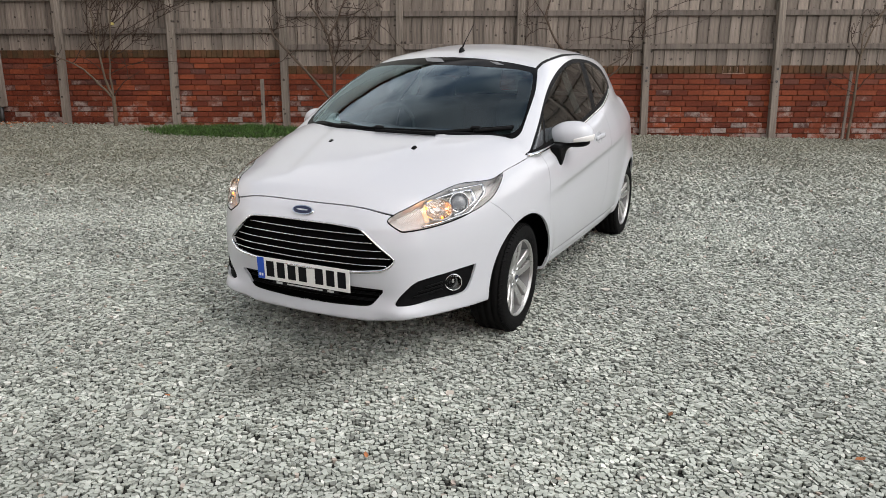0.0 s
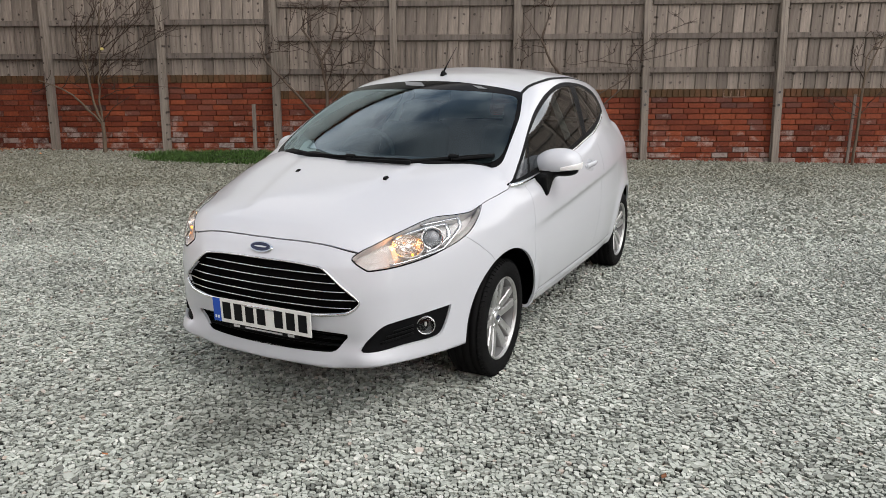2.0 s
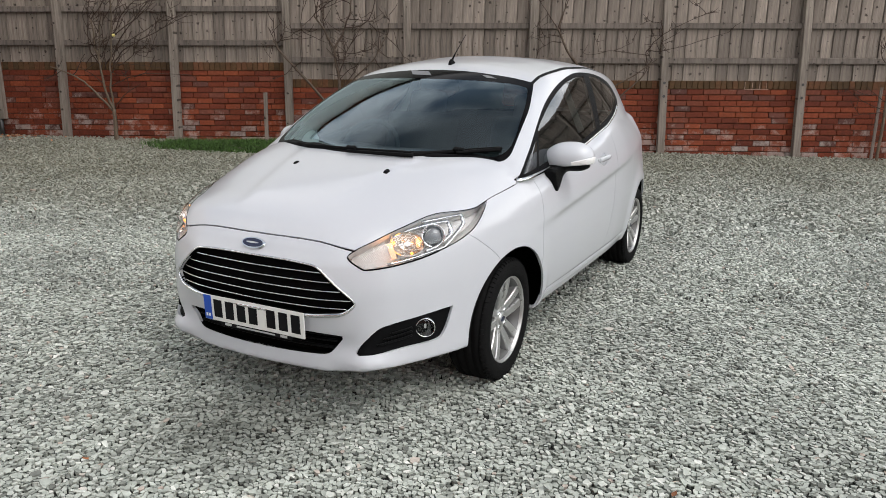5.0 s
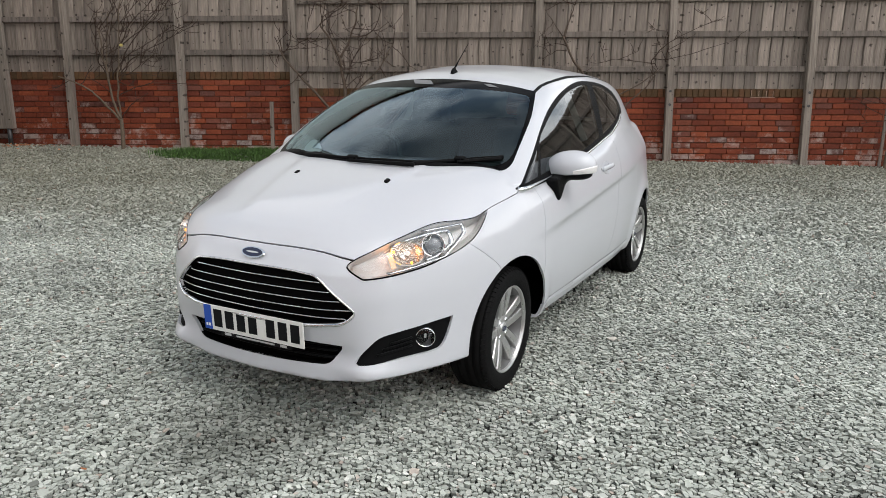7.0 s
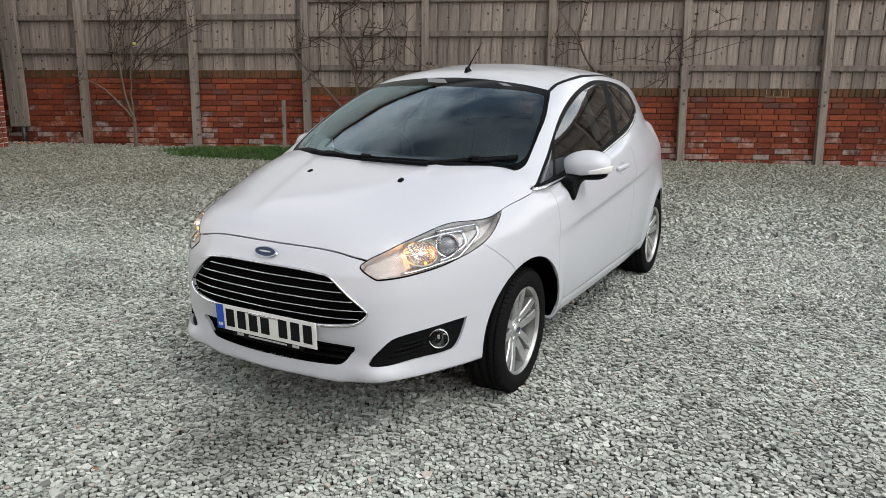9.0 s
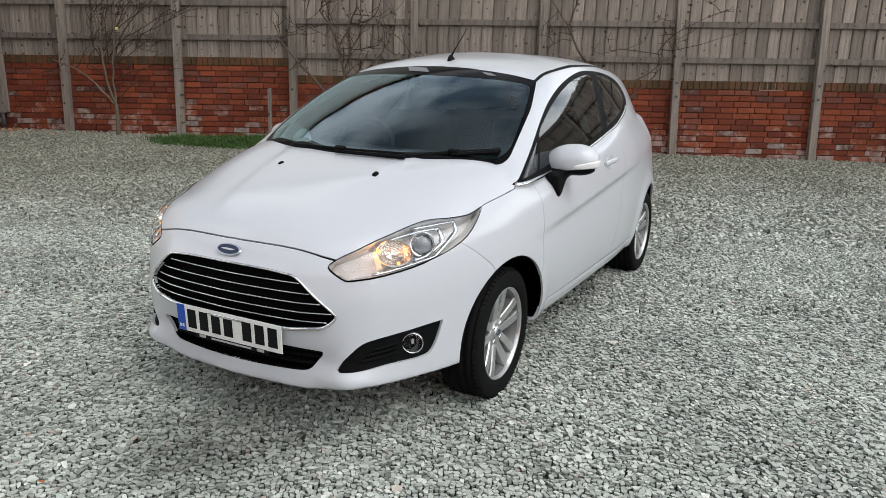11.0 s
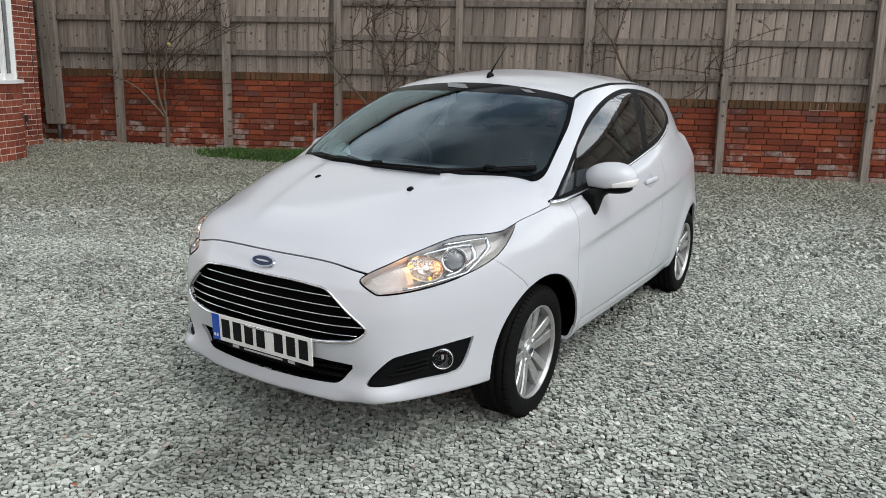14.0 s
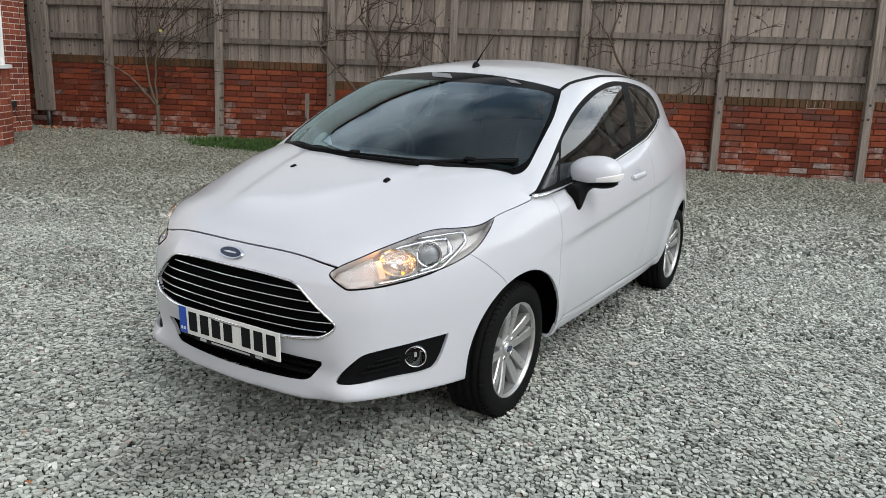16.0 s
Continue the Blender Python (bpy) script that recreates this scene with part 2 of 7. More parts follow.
def body_side(ax, y, z):
    up = z - crease_height(y)
    soft = 0.14 - 0.125 * np.clip((y - 0.8) / 0.5, 0, 1)
    over = 0.5 * (up + np.sqrt(up * up + soft * soft))
    inset = (0.10 * over + 0.75 * over**2) * (1 + 1.3 * np.clip((y - 2.3) / 1.2, 0, 1))
    under = np.clip(-up, 0, 1)
    scoop = 0.022 * (1 - np.exp(-(under / 0.032) ** 2)) * np.exp(-under / 0.13)
    inset = inset + side_low(z) + scoop * np.clip((y - 0.95) / 0.5, 0, 1) * np.clip((3.0 - y) / 0.5, 0, 1)
    inset = inset + 0.009 * hump(z - 0.322, 0.009) * np.clip((y - 1.2) / 0.1, 0, 1) * np.clip((2.95 - y) / 0.1, 0, 1)
    inset = inset + 0.013 * hump(y - 2.19, 0.075) * hump(z - 0.905, 0.028)
    hip = np.clip((y - 2.7) / 0.9, 0, 1)
    inset = inset + 0.14 * np.maximum(z - 0.645, 0) * hip * hip * (3 - 2 * hip)
    flare = 0.0
    for ya in (AXLE_F, AXLE_R):
        r = np.sqrt((y - ya) ** 2 + (z - HUB - 0.01) ** 2)
        flare = flare + 0.013 * hump(r - 0.365, 0.06) * np.clip((y - 0.55) / 0.25, 0, 1)
    return ax - (side_plan(y) - inset + flare)


def lower_body(ax, y, z):
    side = body_side(ax, y, z)
    slope = (nose_plan(ax + 0.01) - nose_plan(ax - 0.01)) / 0.02
    corner = np.clip((ax - 0.33) / 0.22, 0, 1)
    set_back = nose_front(z) * (1 - 0.95 * corner * corner * (3 - 2 * corner) * np.clip((0.60 - z) / 0.10, 0, 1)) - 0.030 * hump(ax - 0.52, 0.11) * hump(z - 0.265, 0.045)
    front = (nose_plan(ax) + set_back - y) / np.sqrt(1 + slope**2)
    ridge = 0.009 / (1 + np.exp((ax - (0.17 + 0.20 * y)) / 0.015))
    back = np.clip((y - 0.35) / 0.7, 0, 1)
    back = back * back * (3 - 2 * back)
    bonnet = bonnet_top(y) - 0.125 * (ax / (0.69 + 0.075 * back)) ** (2.8 + 5.0 * back) + ridge * np.clip((y - 0.1) / 0.2, 0, 1)
    top = (z - np.where(y > 1.35, belt_line(y), np.where(y < 1.0, bonnet, bonnet + (belt_line(y) - bonnet) * np.clip((y - 1.0) / 0.35, 0, 1)))) * 0.93
    rear = y - (tail_low(z) - 0.55 * ax**3)
    f = smax(side, front, 0.06)
    f = smax(f, rear, 0.10)
    f = smax(f, top, 0.04)
    return smax(f, 0.214 + 0.035 * corner - z, 0.018)


def screen_face(ax, y, z):
    return (0.82 + np.maximum(z - 1.0, -0.06) * 2.15 - 0.05 * np.sin(np.clip((z - 1.0) / 0.4, 0, 1) * np.pi) + (0.51 - 0.27 * (z - 1.0)) * ax**2 - y) / 2.45


def cab(ax, y, z):
    up = np.maximum(z - 0.95, -0.03)
    side = ax - (cab_plan(y) - 0.37 * up - 0.31 * up * np.abs(up))
    roof = z - (roof_top(y) - 0.06 * (np.abs(ax) / 0.55) ** 2.4)
    rear = (y - (tail_cab(z) - 0.27 * ax**2)) * 0.9
    f = smax(side, roof, 0.06)
    f = smax(f, rear, 0.06)
    f = smax(f, screen_face(ax, y, z), 0.035)
    return smax(f, 0.6 - z, 0.02)


def car_body(x, y, z):
    ax = np.abs(x)
    return smin(lower_body(ax, y, z), cab(ax, y, z), 0.012)


# ---- mesh tools ----
def grid_surface(f, low, high, h):
    """The surface f = 0 in a box, as points and quads."""
    ax = [np.arange(a, b + h, h) for a, b in zip(low, high)]
    X, Y, Z = np.meshgrid(*ax, indexing="ij")
    v = f(X, Y, Z)
    nx, ny, nz = v.shape
    total, count = np.zeros((nx - 1, ny - 1, nz - 1, 3)), np.zeros((nx - 1, ny - 1, nz - 1))
    corner = [(i, j, k) for i in (0, 1) for j in (0, 1) for k in (0, 1)]

    def part_of(c):
        return v[c[0]:nx - 1 + c[0], c[1]:ny - 1 + c[1], c[2]:nz - 1 + c[2]]
    for a in corner:
        for d in range(3):
            if a[d]:
                continue
            b = tuple(a[i] + (i == d) for i in range(3))
            va, vb = part_of(a), part_of(b)
            hit = (va < 0) != (vb < 0)
            t = np.where(hit, va / np.where(hit, va - vb, 1), 0)
            for i in range(3):
                total[..., i] += hit * (a[i] + (t if i == d else 0))
            count += hit
    live = count > 0
    number = np.full(live.shape, -1)
    number[live] = np.arange(live.sum())
    base = np.argwhere(live)
    pts = (total[live] / count[live][:, None] + base) * h + np.array([a[0] for a in ax])
    quads = []
    for d in range(3):
        e1, e2 = [(1, 2), (2, 0), (0, 1)][d]
        lo = [slice(None)] * 3
        hi = [slice(None)] * 3
        lo[d], hi[d] = slice(0, -1), slice(1, None)
        va, vb = v[tuple(lo)], v[tuple(hi)]
        hit = (va < 0) != (vb < 0)
        idx = np.argwhere(hit)
        ok = (idx[:, e1] > 0) & (idx[:, e2] > 0) & (idx[:, e1] < v.shape[e1] - 1) & (idx[:, e2] < v.shape[e2] - 1)
        idx = idx[ok]
        inward = va[tuple(idx.T)] < 0
        cells = []
        for o1, o2 in ((-1, -1), (0, -1), (0, 0), (-1, 0)):
            c = idx.copy()
            c[:, e1] += o1
            c[:, e2] += o2
            cells.append(number[tuple(c.T)])
        q = np.stack(cells, 1)
        q[~inward] = q[~inward][:, ::-1]
        quads.append(q)
    return pts, np.concatenate(quads)


def slope_of(f, p, e=0.002):
    g = np.zeros_like(p)
    for i in range(3):
        d = np.zeros(3)
        d[i] = e
        a, b = p + d, p - d
        g[:, i] = (f(a[:, 0], a[:, 1], a[:, 2]) - f(b[:, 0], b[:, 1], b[:, 2])) / (2 * e)
    return g


def settle(f, p, rounds=3):
    """Moves points onto f = 0; returns them and the outward normals."""
    for _ in range(rounds):
        g = slope_of(f, p)
        p = p - g * (f(p[:, 0], p[:, 1], p[:, 2]) / np.maximum((g * g).sum(1), 1e-6))[:, None]
    g = slope_of(f, p)
    return p, g / np.maximum(np.linalg.norm(g, axis=1), 1e-6)[:, None]


def cut(p, t, d):
    """Cuts triangles along d = 0: the points with the new ones, the triangles where d < 0, and the others."""
    s = d[t] < 0
    n = s.sum(1)
    ins, outs = [t[n == 3]], [t[n == 0]]
    ea, eb, jobs = [], [], []
    for lone, keep in ((1, True), (2, False)):
        m = t[n == lone]
        sm = s[n == lone] if keep else ~s[n == lone]
        k = sm.argmax(1)
        r = np.arange(len(m))
        a, b, c = m[r, k], m[r, (k + 1) % 3], m[r, (k + 2) % 3]
        jobs.append((a, b, c, keep))
        ea += [a, a]
        eb += [b, c]
    ea, eb = np.concatenate(ea), np.concatenate(eb)
    if len(ea) == 0:
        return p, ins[0], outs[0]
    key = np.minimum(ea, eb).astype(np.int64) * (len(p) + 1) + np.maximum(ea, eb)
    uniq, back = np.unique(key, return_inverse=True)
    i, j = uniq // (len(p) + 1), uniq % (len(p) + 1)
    w = (d[i] / (d[i] - d[j]))[:, None]
    extra = p[i] * (1 - w) + p[j] * w
    at, pos = len(p) + back, 0
    for a, b, c, keep in jobs:
        k = len(a)
        ab, ac = at[pos:pos + k], at[pos + k:pos + 2 * k]
        pos += 2 * k
        one = np.stack([a, ab, ac], 1)
        two = np.concatenate([np.stack([ab, b, c], 1), np.stack([ab, c, ac], 1)])
        (ins if keep else outs).append(one)
        (outs if keep else ins).append(two)
    return np.concatenate([p, extra]), np.concatenate(ins), np.concatenate(outs)


def rounded(poly, steps=5, sharp=()):
    """A closed outline drawn smoothly through its points, but for the ones named as sharp."""
    q = np.array(poly, float)
    n, out = len(q), []
    for i in range(n):
        a, b, c, e = q[i - 1], q[i], q[(i + 1) % n], q[(i + 2) % n]
        m1 = (c - a) * 0.5 if i not in sharp else (c - b)
        m2 = (e - b) * 0.5 if (i + 1) % n not in sharp else (c - b)
        length = np.linalg.norm(c - b)
        m1 = m1 * min(1, 1.2 * length / max(np.linalg.norm(m1), 1e-9))
        m2 = m2 * min(1, 1.2 * length / max(np.linalg.norm(m2), 1e-9))
        for t in np.arange(steps) / steps:
            out.append((2 * t**3 - 3 * t**2 + 1) * b + (t**3 - 2 * t**2 + t) * m1 + (3 * t**2 - 2 * t**3) * c + (t**3 - t**2) * m2)
    return np.array(out)


def outline(u, v, poly):
    """How far points lie outside an outline in their plane; negative inside."""
    p = np.stack([u, v], 1)
    best, inside = np.full(len(p), 1e9), np.zeros(len(p), bool)
    for a, b in zip(poly, np.roll(poly, -1, 0)):
        ab = b - a
        t = np.clip(((p - a) @ ab) / max(ab @ ab, 1e-12), 0, 1)
        best = np.minimum(best, ((p - a - t[:, None] * ab) ** 2).sum(1))
        cross = (a[1] > p[:, 1]) != (b[1] > p[:, 1])
        if abs(b[1] - a[1]) > 1e-12:
            inside ^= cross & (p[:, 0] < (b[0] - a[0]) * (p[:, 1] - a[1]) / (b[1] - a[1]) + a[0])
    return np.where(inside, -1, 1) * np.sqrt(best)


def link_mesh(name, verts, faces, material, parent=None, label="", smooth=True, normals=None):
    me = bpy.data.meshes.new(name)
    me.from_pydata([tuple(map(float, v)) for v in verts], [], [tuple(map(int, f)) for f in faces])
    me.materials.append(material)
    me.polygons.foreach_set("use_smooth", [smooth] * len(me.polygons))
    if normals is not None:
        me.normals_split_custom_set_from_vertices([tuple(map(float, v)) for v in normals])
    me.update()
    ob = new(name, me)
    if parent is not None:
        ob.parent = parent
    if label:
        ob["label"] = label
    return ob


def part(name, bm, material, parent=None, label="", smooth=False):
    me = bpy.data.meshes.new(name)
    bmesh.ops.recalc_face_normals(bm, faces=bm.faces)
    bm.to_mesh(me)
    bm.free()
    me.materials.append(material)
    me.polygons.foreach_set("use_smooth", [smooth] * len(me.polygons))
    ob = new(name, me)
    if parent is not None:
        ob.parent = parent
    if label:
        ob["label"] = label
    return ob


def thing(name, label, category, at=(0, 0, 0), turn=0.0, group="", kind=""):
    ob = new(name)
    ob.empty_display_size = 0.1
    ob.matrix_basis = pose(*at, 0, 0, turn)
    return tagged(ob, label, category, group, kind)


def box(bm, size, at=(0, 0, 0), rot=(0, 0, 0), bevel=0.0, segments=2, taper=1.0):
    """A block with rounded edges; taper narrows its upper end."""
    made = bmesh.ops.create_cube(bm, size=1.0)["verts"]
    for v in made:
        k = taper if v.co.z > 0 else 1.0
        v.co = Vector((v.co.x * size[0] * k, v.co.y * size[1] * k, v.co.z * size[2]))
    if bevel:
        edges = {e for v in made for e in v.link_edges}
        made = list({v for f in bmesh.ops.bevel(bm, geom=list(edges), offset=bevel, segments=segments, affect="EDGES", profile=0.6)["faces"] for v in f.verts} | {v for v in made if v.is_valid})
    m = pose(*at, *rot)
    for v in made:
        v.co = m @ v.co
    return made


def lathe(bm, profile, steps=48, close=False):
    """Turns (radius, x) pairs about the x axis."""
    rings = []
    for k in range(steps):
        a = 2 * math.pi * k / steps
        rings.append([bm.verts.new((x, r * math.cos(a), r * math.sin(a))) for r, x in profile])
    for k in range(steps):
        one, two = rings[k], rings[(k + 1) % steps]
        for i in range(len(profile) - (0 if close else 1)):
            j = (i + 1) % len(profile)
            bm.faces.new((one[i], one[j], two[j], two[i]))


def tube(path, radius, sides=8, closed=False, squash=1.0):
    """Points and faces of a round or flattened rod along a path; radius may vary along it."""
    p = np.array(path, float)
    n = len(p)
    r = np.broadcast_to(np.asarray(radius, float), (n,))
    d = (np.roll(p, -1, 0) - np.roll(p, 1, 0)) if closed else np.gradient(p, axis=0)
    d = d / np.maximum(np.linalg.norm(d, axis=1), 1e-9)[:, None]
    ref = np.array([0, 0, 1.0]) if abs(d[:, 2]).mean() < 0.8 else np.array([0, 1.0, 0])
    a = np.cross(d, ref)
    a /= np.maximum(np.linalg.norm(a, axis=1), 1e-9)[:, None]
    b = np.cross(a, d)
    ang = np.arange(sides) * 2 * math.pi / sides
    v = p[:, None] + r[:, None, None] * (np.cos(ang)[None, :, None] * a[:, None] + squash * np.sin(ang)[None, :, None] * b[:, None])
    f = []
    for i in range(n if closed else n - 1):
        j = (i + 1) % n
        for k in range(sides):
            m = (k + 1) % sides
            f.append((i * sides + k, i * sides + m, j * sides + m, j * sides + k))
    if not closed:
        f.append(tuple(range(sides))[::-1])
        f.append(tuple((n - 1) * sides + k for k in range(sides)))
    return v.reshape(-1, 3), f


def rod(name, path, radius, material, parent=None, label="", sides=8, closed=False, squash=1.0):
    v, f = tube(path, radius, sides, closed, squash)
    return link_mesh(name, v, f, material, parent, label)


def blob(name, f, low, high, h, material, parent=None, label=""):
    """A rounded solid given by a function."""
    p, q = grid_surface(f, low, high, h)
    p, nrm = settle(f, p)
    return link_mesh(name, p, q, material, parent, label, True, nrm)


# ---- the yard: fence line, house and ground ----
FENCE_AT, FENCE_TURN = Vector((-0.3, 9.85, 0)), 23.4
FC, FS = math.cos(radians(FENCE_TURN)), math.sin(radians(FENCE_TURN))
SLOPE = 0.0187


def yard(s, n, z=0.0):
    """A place s metres along the fence line and n metres behind it, in the world."""
    return Vector((FENCE_AT.x + s * FC - n * FS, FENCE_AT.y + s * FS + n * FC, z))


def ground_z(x, y):
    """The yard is level and rises a little towards the fence."""
    n = -(np.asarray(x, float) - FENCE_AT.x) * FS + (np.asarray(y, float) - FENCE_AT.y) * FC
    t = np.clip((n + 5.5) / 5.5, 0, 1)
    return 0.135 * t * t * (3 - 2 * t) - 0.004


# weathered wood, brick and stone
def wood_mat(name, colour, random_by="object", amount=0.22):
    m = mat(name, colour, 0.85, vary=0.62, scale=1.6, fine=7.0, bump=0.6, bump_scale=16.0, stretch=(14, 14, 0.8), random_by=random_by, random_amount=amount, spec=0.2)
    n, l = m.node_tree.nodes, m.node_tree.links
    p = n["Principled BSDF"]
    src = p.inputs["Base Color"].links[0].from_socket
    co = n.new("ShaderNodeTexCoord")
    shift = n.new("ShaderNodeVectorMath")
    shift.operation = "ADD"
    l.new(co.outputs["Object"], shift.inputs[0])
    info = n.new("ShaderNodeObjectInfo")
    l.new(info.outputs["Location"], shift.inputs[1])
    axes = n.new("ShaderNodeSeparateXYZ")
    l.new(shift.outputs[0], axes.inputs[0])
    flat = n.new("ShaderNodeCombineXYZ")
    l.new(axes.outputs["X"], flat.inputs["X"])
    l.new(axes.outputs["Z"], flat.inputs["Y"])
    knots = n.new("ShaderNodeTexVoronoi")
    knots.voronoi_dimensions = "2D"
    knots.inputs["Scale"].default_value = 7.5
    l.new(flat.outputs[0], knots.inputs["Vector"])
    ramp = n.new("ShaderNodeValToRGB")
    ramp.color_ramp.elements[0].position, ramp.color_ramp.elements[0].color = 0.45, (0.08, 0.065, 0.055, 1)
    ramp.color_ramp.elements[1].position, ramp.color_ramp.elements[1].color = 1.0, (1, 1, 1, 1)
    tint = n.new("ShaderNodeSeparateColor")
    l.new(knots.outputs["Color"], tint.inputs[0])
    wide = n.new("ShaderNodeMath")
    wide.operation = "POWER"
    wide.inputs[1].default_value = 2.4
    l.new(tint.outputs[0], wide.inputs[0])
    size = n.new("ShaderNodeMath")
    size.operation = "MULTIPLY_ADD"
    size.inputs[1].default_value, size.inputs[2].default_value = 0.105, 0.004
    l.new(wide.outputs[0], size.inputs[0])
    ragged = n.new("ShaderNodeTexNoise")
    ragged.inputs["Scale"].default_value, ragged.inputs["Detail"].default_value = 40.0, 3.0
    l.new(flat.outputs[0], ragged.inputs["Vector"])
    crack = n.new("ShaderNodeMath")
    crack.operation = "MULTIPLY"
    l.new(knots.outputs["Distance"], crack.inputs[0])
    l.new(ragged.outputs["Fac"], crack.inputs[1])
    share = n.new("ShaderNodeMath")
    share.operation = "DIVIDE"
    l.new(crack.outputs[0], share.inputs[0])
    l.new(size.outputs[0], share.inputs[1])
    l.new(share.outputs[0], ramp.inputs["Fac"])
    mix = n.new("ShaderNodeMix")
    mix.data_type, mix.blend_type = "RGBA", "MULTIPLY"
    mix.inputs["Factor"].default_value = 0.8
    l.new(src, mix.inputs["A"])
    l.new(ramp.outputs[0], mix.inputs["B"])
    l.new(mix.outputs["Result"], p.inputs["Base Color"])
    return m


def brick_mat(name, stops, random_by, salts=0.0):
    """Fired brick: each one its own shade, mottled; salts: white bloom low on the wall in patches of its own."""
    m = bpy.data.materials.new(name)
    m.use_nodes = True
    n, l = m.node_tree.nodes, m.node_tree.links
    p = n["Principled BSDF"]
    p.inputs["Roughness"].default_value, p.inputs["Specular IOR Level"].default_value = 0.88, 0.25
    pick = n.new("ShaderNodeObjectInfo").outputs["Random"] if random_by == "object" else n.new("ShaderNodeNewGeometry").outputs["Random Per Island"]
    ramp = n.new("ShaderNodeValToRGB")
    ramp.color_ramp.interpolation = "LINEAR"
    while len(ramp.color_ramp.elements) < len(stops):
        ramp.color_ramp.elements.new(0.5)
    for e, (pos, c) in zip(ramp.color_ramp.elements, stops):
        e.position, e.color = pos, (*c, 1)
    l.new(pick, ramp.inputs["Fac"])
    geo = n.new("ShaderNodeNewGeometry")
    grain = n.new("ShaderNodeTexNoise")
    grain.inputs["Scale"].default_value, grain.inputs["Detail"].default_value = 28.0, 6.0
    l.new(geo.outputs["Position"], grain.inputs["Vector"])
    blotch = n.new("ShaderNodeTexNoise")
    blotch.inputs["Scale"].default_value, blotch.inputs["Detail"].default_value = 1.7, 5.0
    l.new(geo.outputs["Position"], blotch.inputs["Vector"])
    hsv = n.new("ShaderNodeHueSaturation")
    l.new(ramp.outputs[0], hsv.inputs["Color"])
    v1 = n.new("ShaderNodeMath")
    v1.operation = "ADD"
    l.new(grain.outputs["Fac"], v1.inputs[0])
    l.new(blotch.outputs["Fac"], v1.inputs[1])
    l.new(v1.outputs[0], hsv.inputs["Value"])
    col = hsv.outputs[0]
    if salts:
        sep = n.new("ShaderNodeSeparateXYZ")
        l.new(geo.outputs["Position"], sep.inputs[0])
        low = n.new("ShaderNodeMapRange")
        low.inputs["From Min"].default_value, low.inputs["From Max"].default_value = 0.20, 0.95
        low.inputs["To Min"].default_value, low.inputs["To Max"].default_value = 0.17, -0.06
        l.new(sep.outputs["Z"], low.inputs["Value"])
        patch = n.new("ShaderNodeTexNoise")
        patch.inputs["Scale"].default_value, patch.inputs["Detail"].default_value, patch.inputs["Roughness"].default_value = 5.5, 9.0, 0.75
        l.new(geo.outputs["Position"], patch.inputs["Vector"])
        per = n.new("ShaderNodeMath")
        per.operation = "MULTIPLY_ADD"
        l.new(pick, per.inputs[0])
        per.inputs[1].default_value = 0.24
        l.new(patch.outputs["Fac"], per.inputs[2])
        add = n.new("ShaderNodeMath")
        add.operation = "ADD"
        l.new(per.outputs[0], add.inputs[0])
        l.new(low.outputs[0], add.inputs[1])
        edge = n.new("ShaderNodeMapRange")
        edge.inputs["From Min"].default_value, edge.inputs["From Max"].default_value = 0.75, 0.90
        edge.inputs["To Max"].default_value = salts
        l.new(add.outputs[0], edge.inputs["Value"])
        mix = n.new("ShaderNodeMix")
        mix.data_type = "RGBA"
        mix.inputs["B"].default_value = (0.46, 0.40, 0.36, 1)
        l.new(edge.outputs[0], mix.inputs["Factor"])
        l.new(col, mix.inputs["A"])
        col = mix.outputs["Result"]
    l.new(col, p.inputs["Base Color"])
    b = n.new("ShaderNodeBump")
    b.inputs["Strength"].default_value, b.inputs["Distance"].default_value = 0.35, 0.006
    l.new(grain.outputs["Fac"], b.inputs["Height"])
    l.new(b.outputs[0], p.inputs["Normal"])
    return m


YARD_STOPS = ((0.0, (0.104, 0.024, 0.013)), (0.35, (0.158, 0.035, 0.016)), (0.7, (0.210, 0.050, 0.021)), (0.92, (0.125, 0.044, 0.030)), (1.0, (0.074, 0.033, 0.027)))
HOUSE_STOPS = ((0.0, (0.165, 0.043, 0.028)), (0.5, (0.235, 0.062, 0.036)), (1.0, (0.30, 0.090, 0.052)))
BRICK = brick_mat("yard_brick", YARD_STOPS, "object", 0.5)
BRICK_FAR = brick_mat("yard_brick_joined", YARD_STOPS, "island", 0.5)
HOUSE_BRICK = brick_mat("house_brick", HOUSE_STOPS, "object")
CAP_BRICK = brick_mat("cap_brick", ((0.0, (0.062, 0.037, 0.018)), (0.6, (0.086, 0.046, 0.021)), (1.0, (0.115, 0.050, 0.024))), "object")
CAP_FAR = brick_mat("cap_brick_joined", ((0.0, (0.062, 0.037, 0.018)), (0.6, (0.086, 0.046, 0.021)), (1.0, (0.115, 0.050, 0.024))), "island")
MORTAR = mat("mortar", (0.088, 0.044, 0.030), 0.95, vary=0.25, scale=4, bump=0.4, bump_scale=150, spec=0.1)
PALE_MORTAR = mat("pale_mortar", (0.62, 0.55, 0.47), 0.95, vary=0.15, scale=6, bump=0.4, bump_scale=150, spec=0.1)
WOOD = wood_mat("weathered_board", (0.202, 0.168, 0.141), amount=0.30)
WOOD_POST = wood_mat("weathered_post", (0.196, 0.166, 0.139), "object", 0.12)
WOOD_RAIL = wood_mat("weathered_rail", (0.140, 0.117, 0.100), "object", 0.15)
WHITE_FRAME = mat("white_frame", (0.78, 0.78, 0.76), 0.35, vary=0.03)
STEEL = mat("dark_bolt", (0.05, 0.05, 0.05), 0.5, 0.6, vary=0.2)
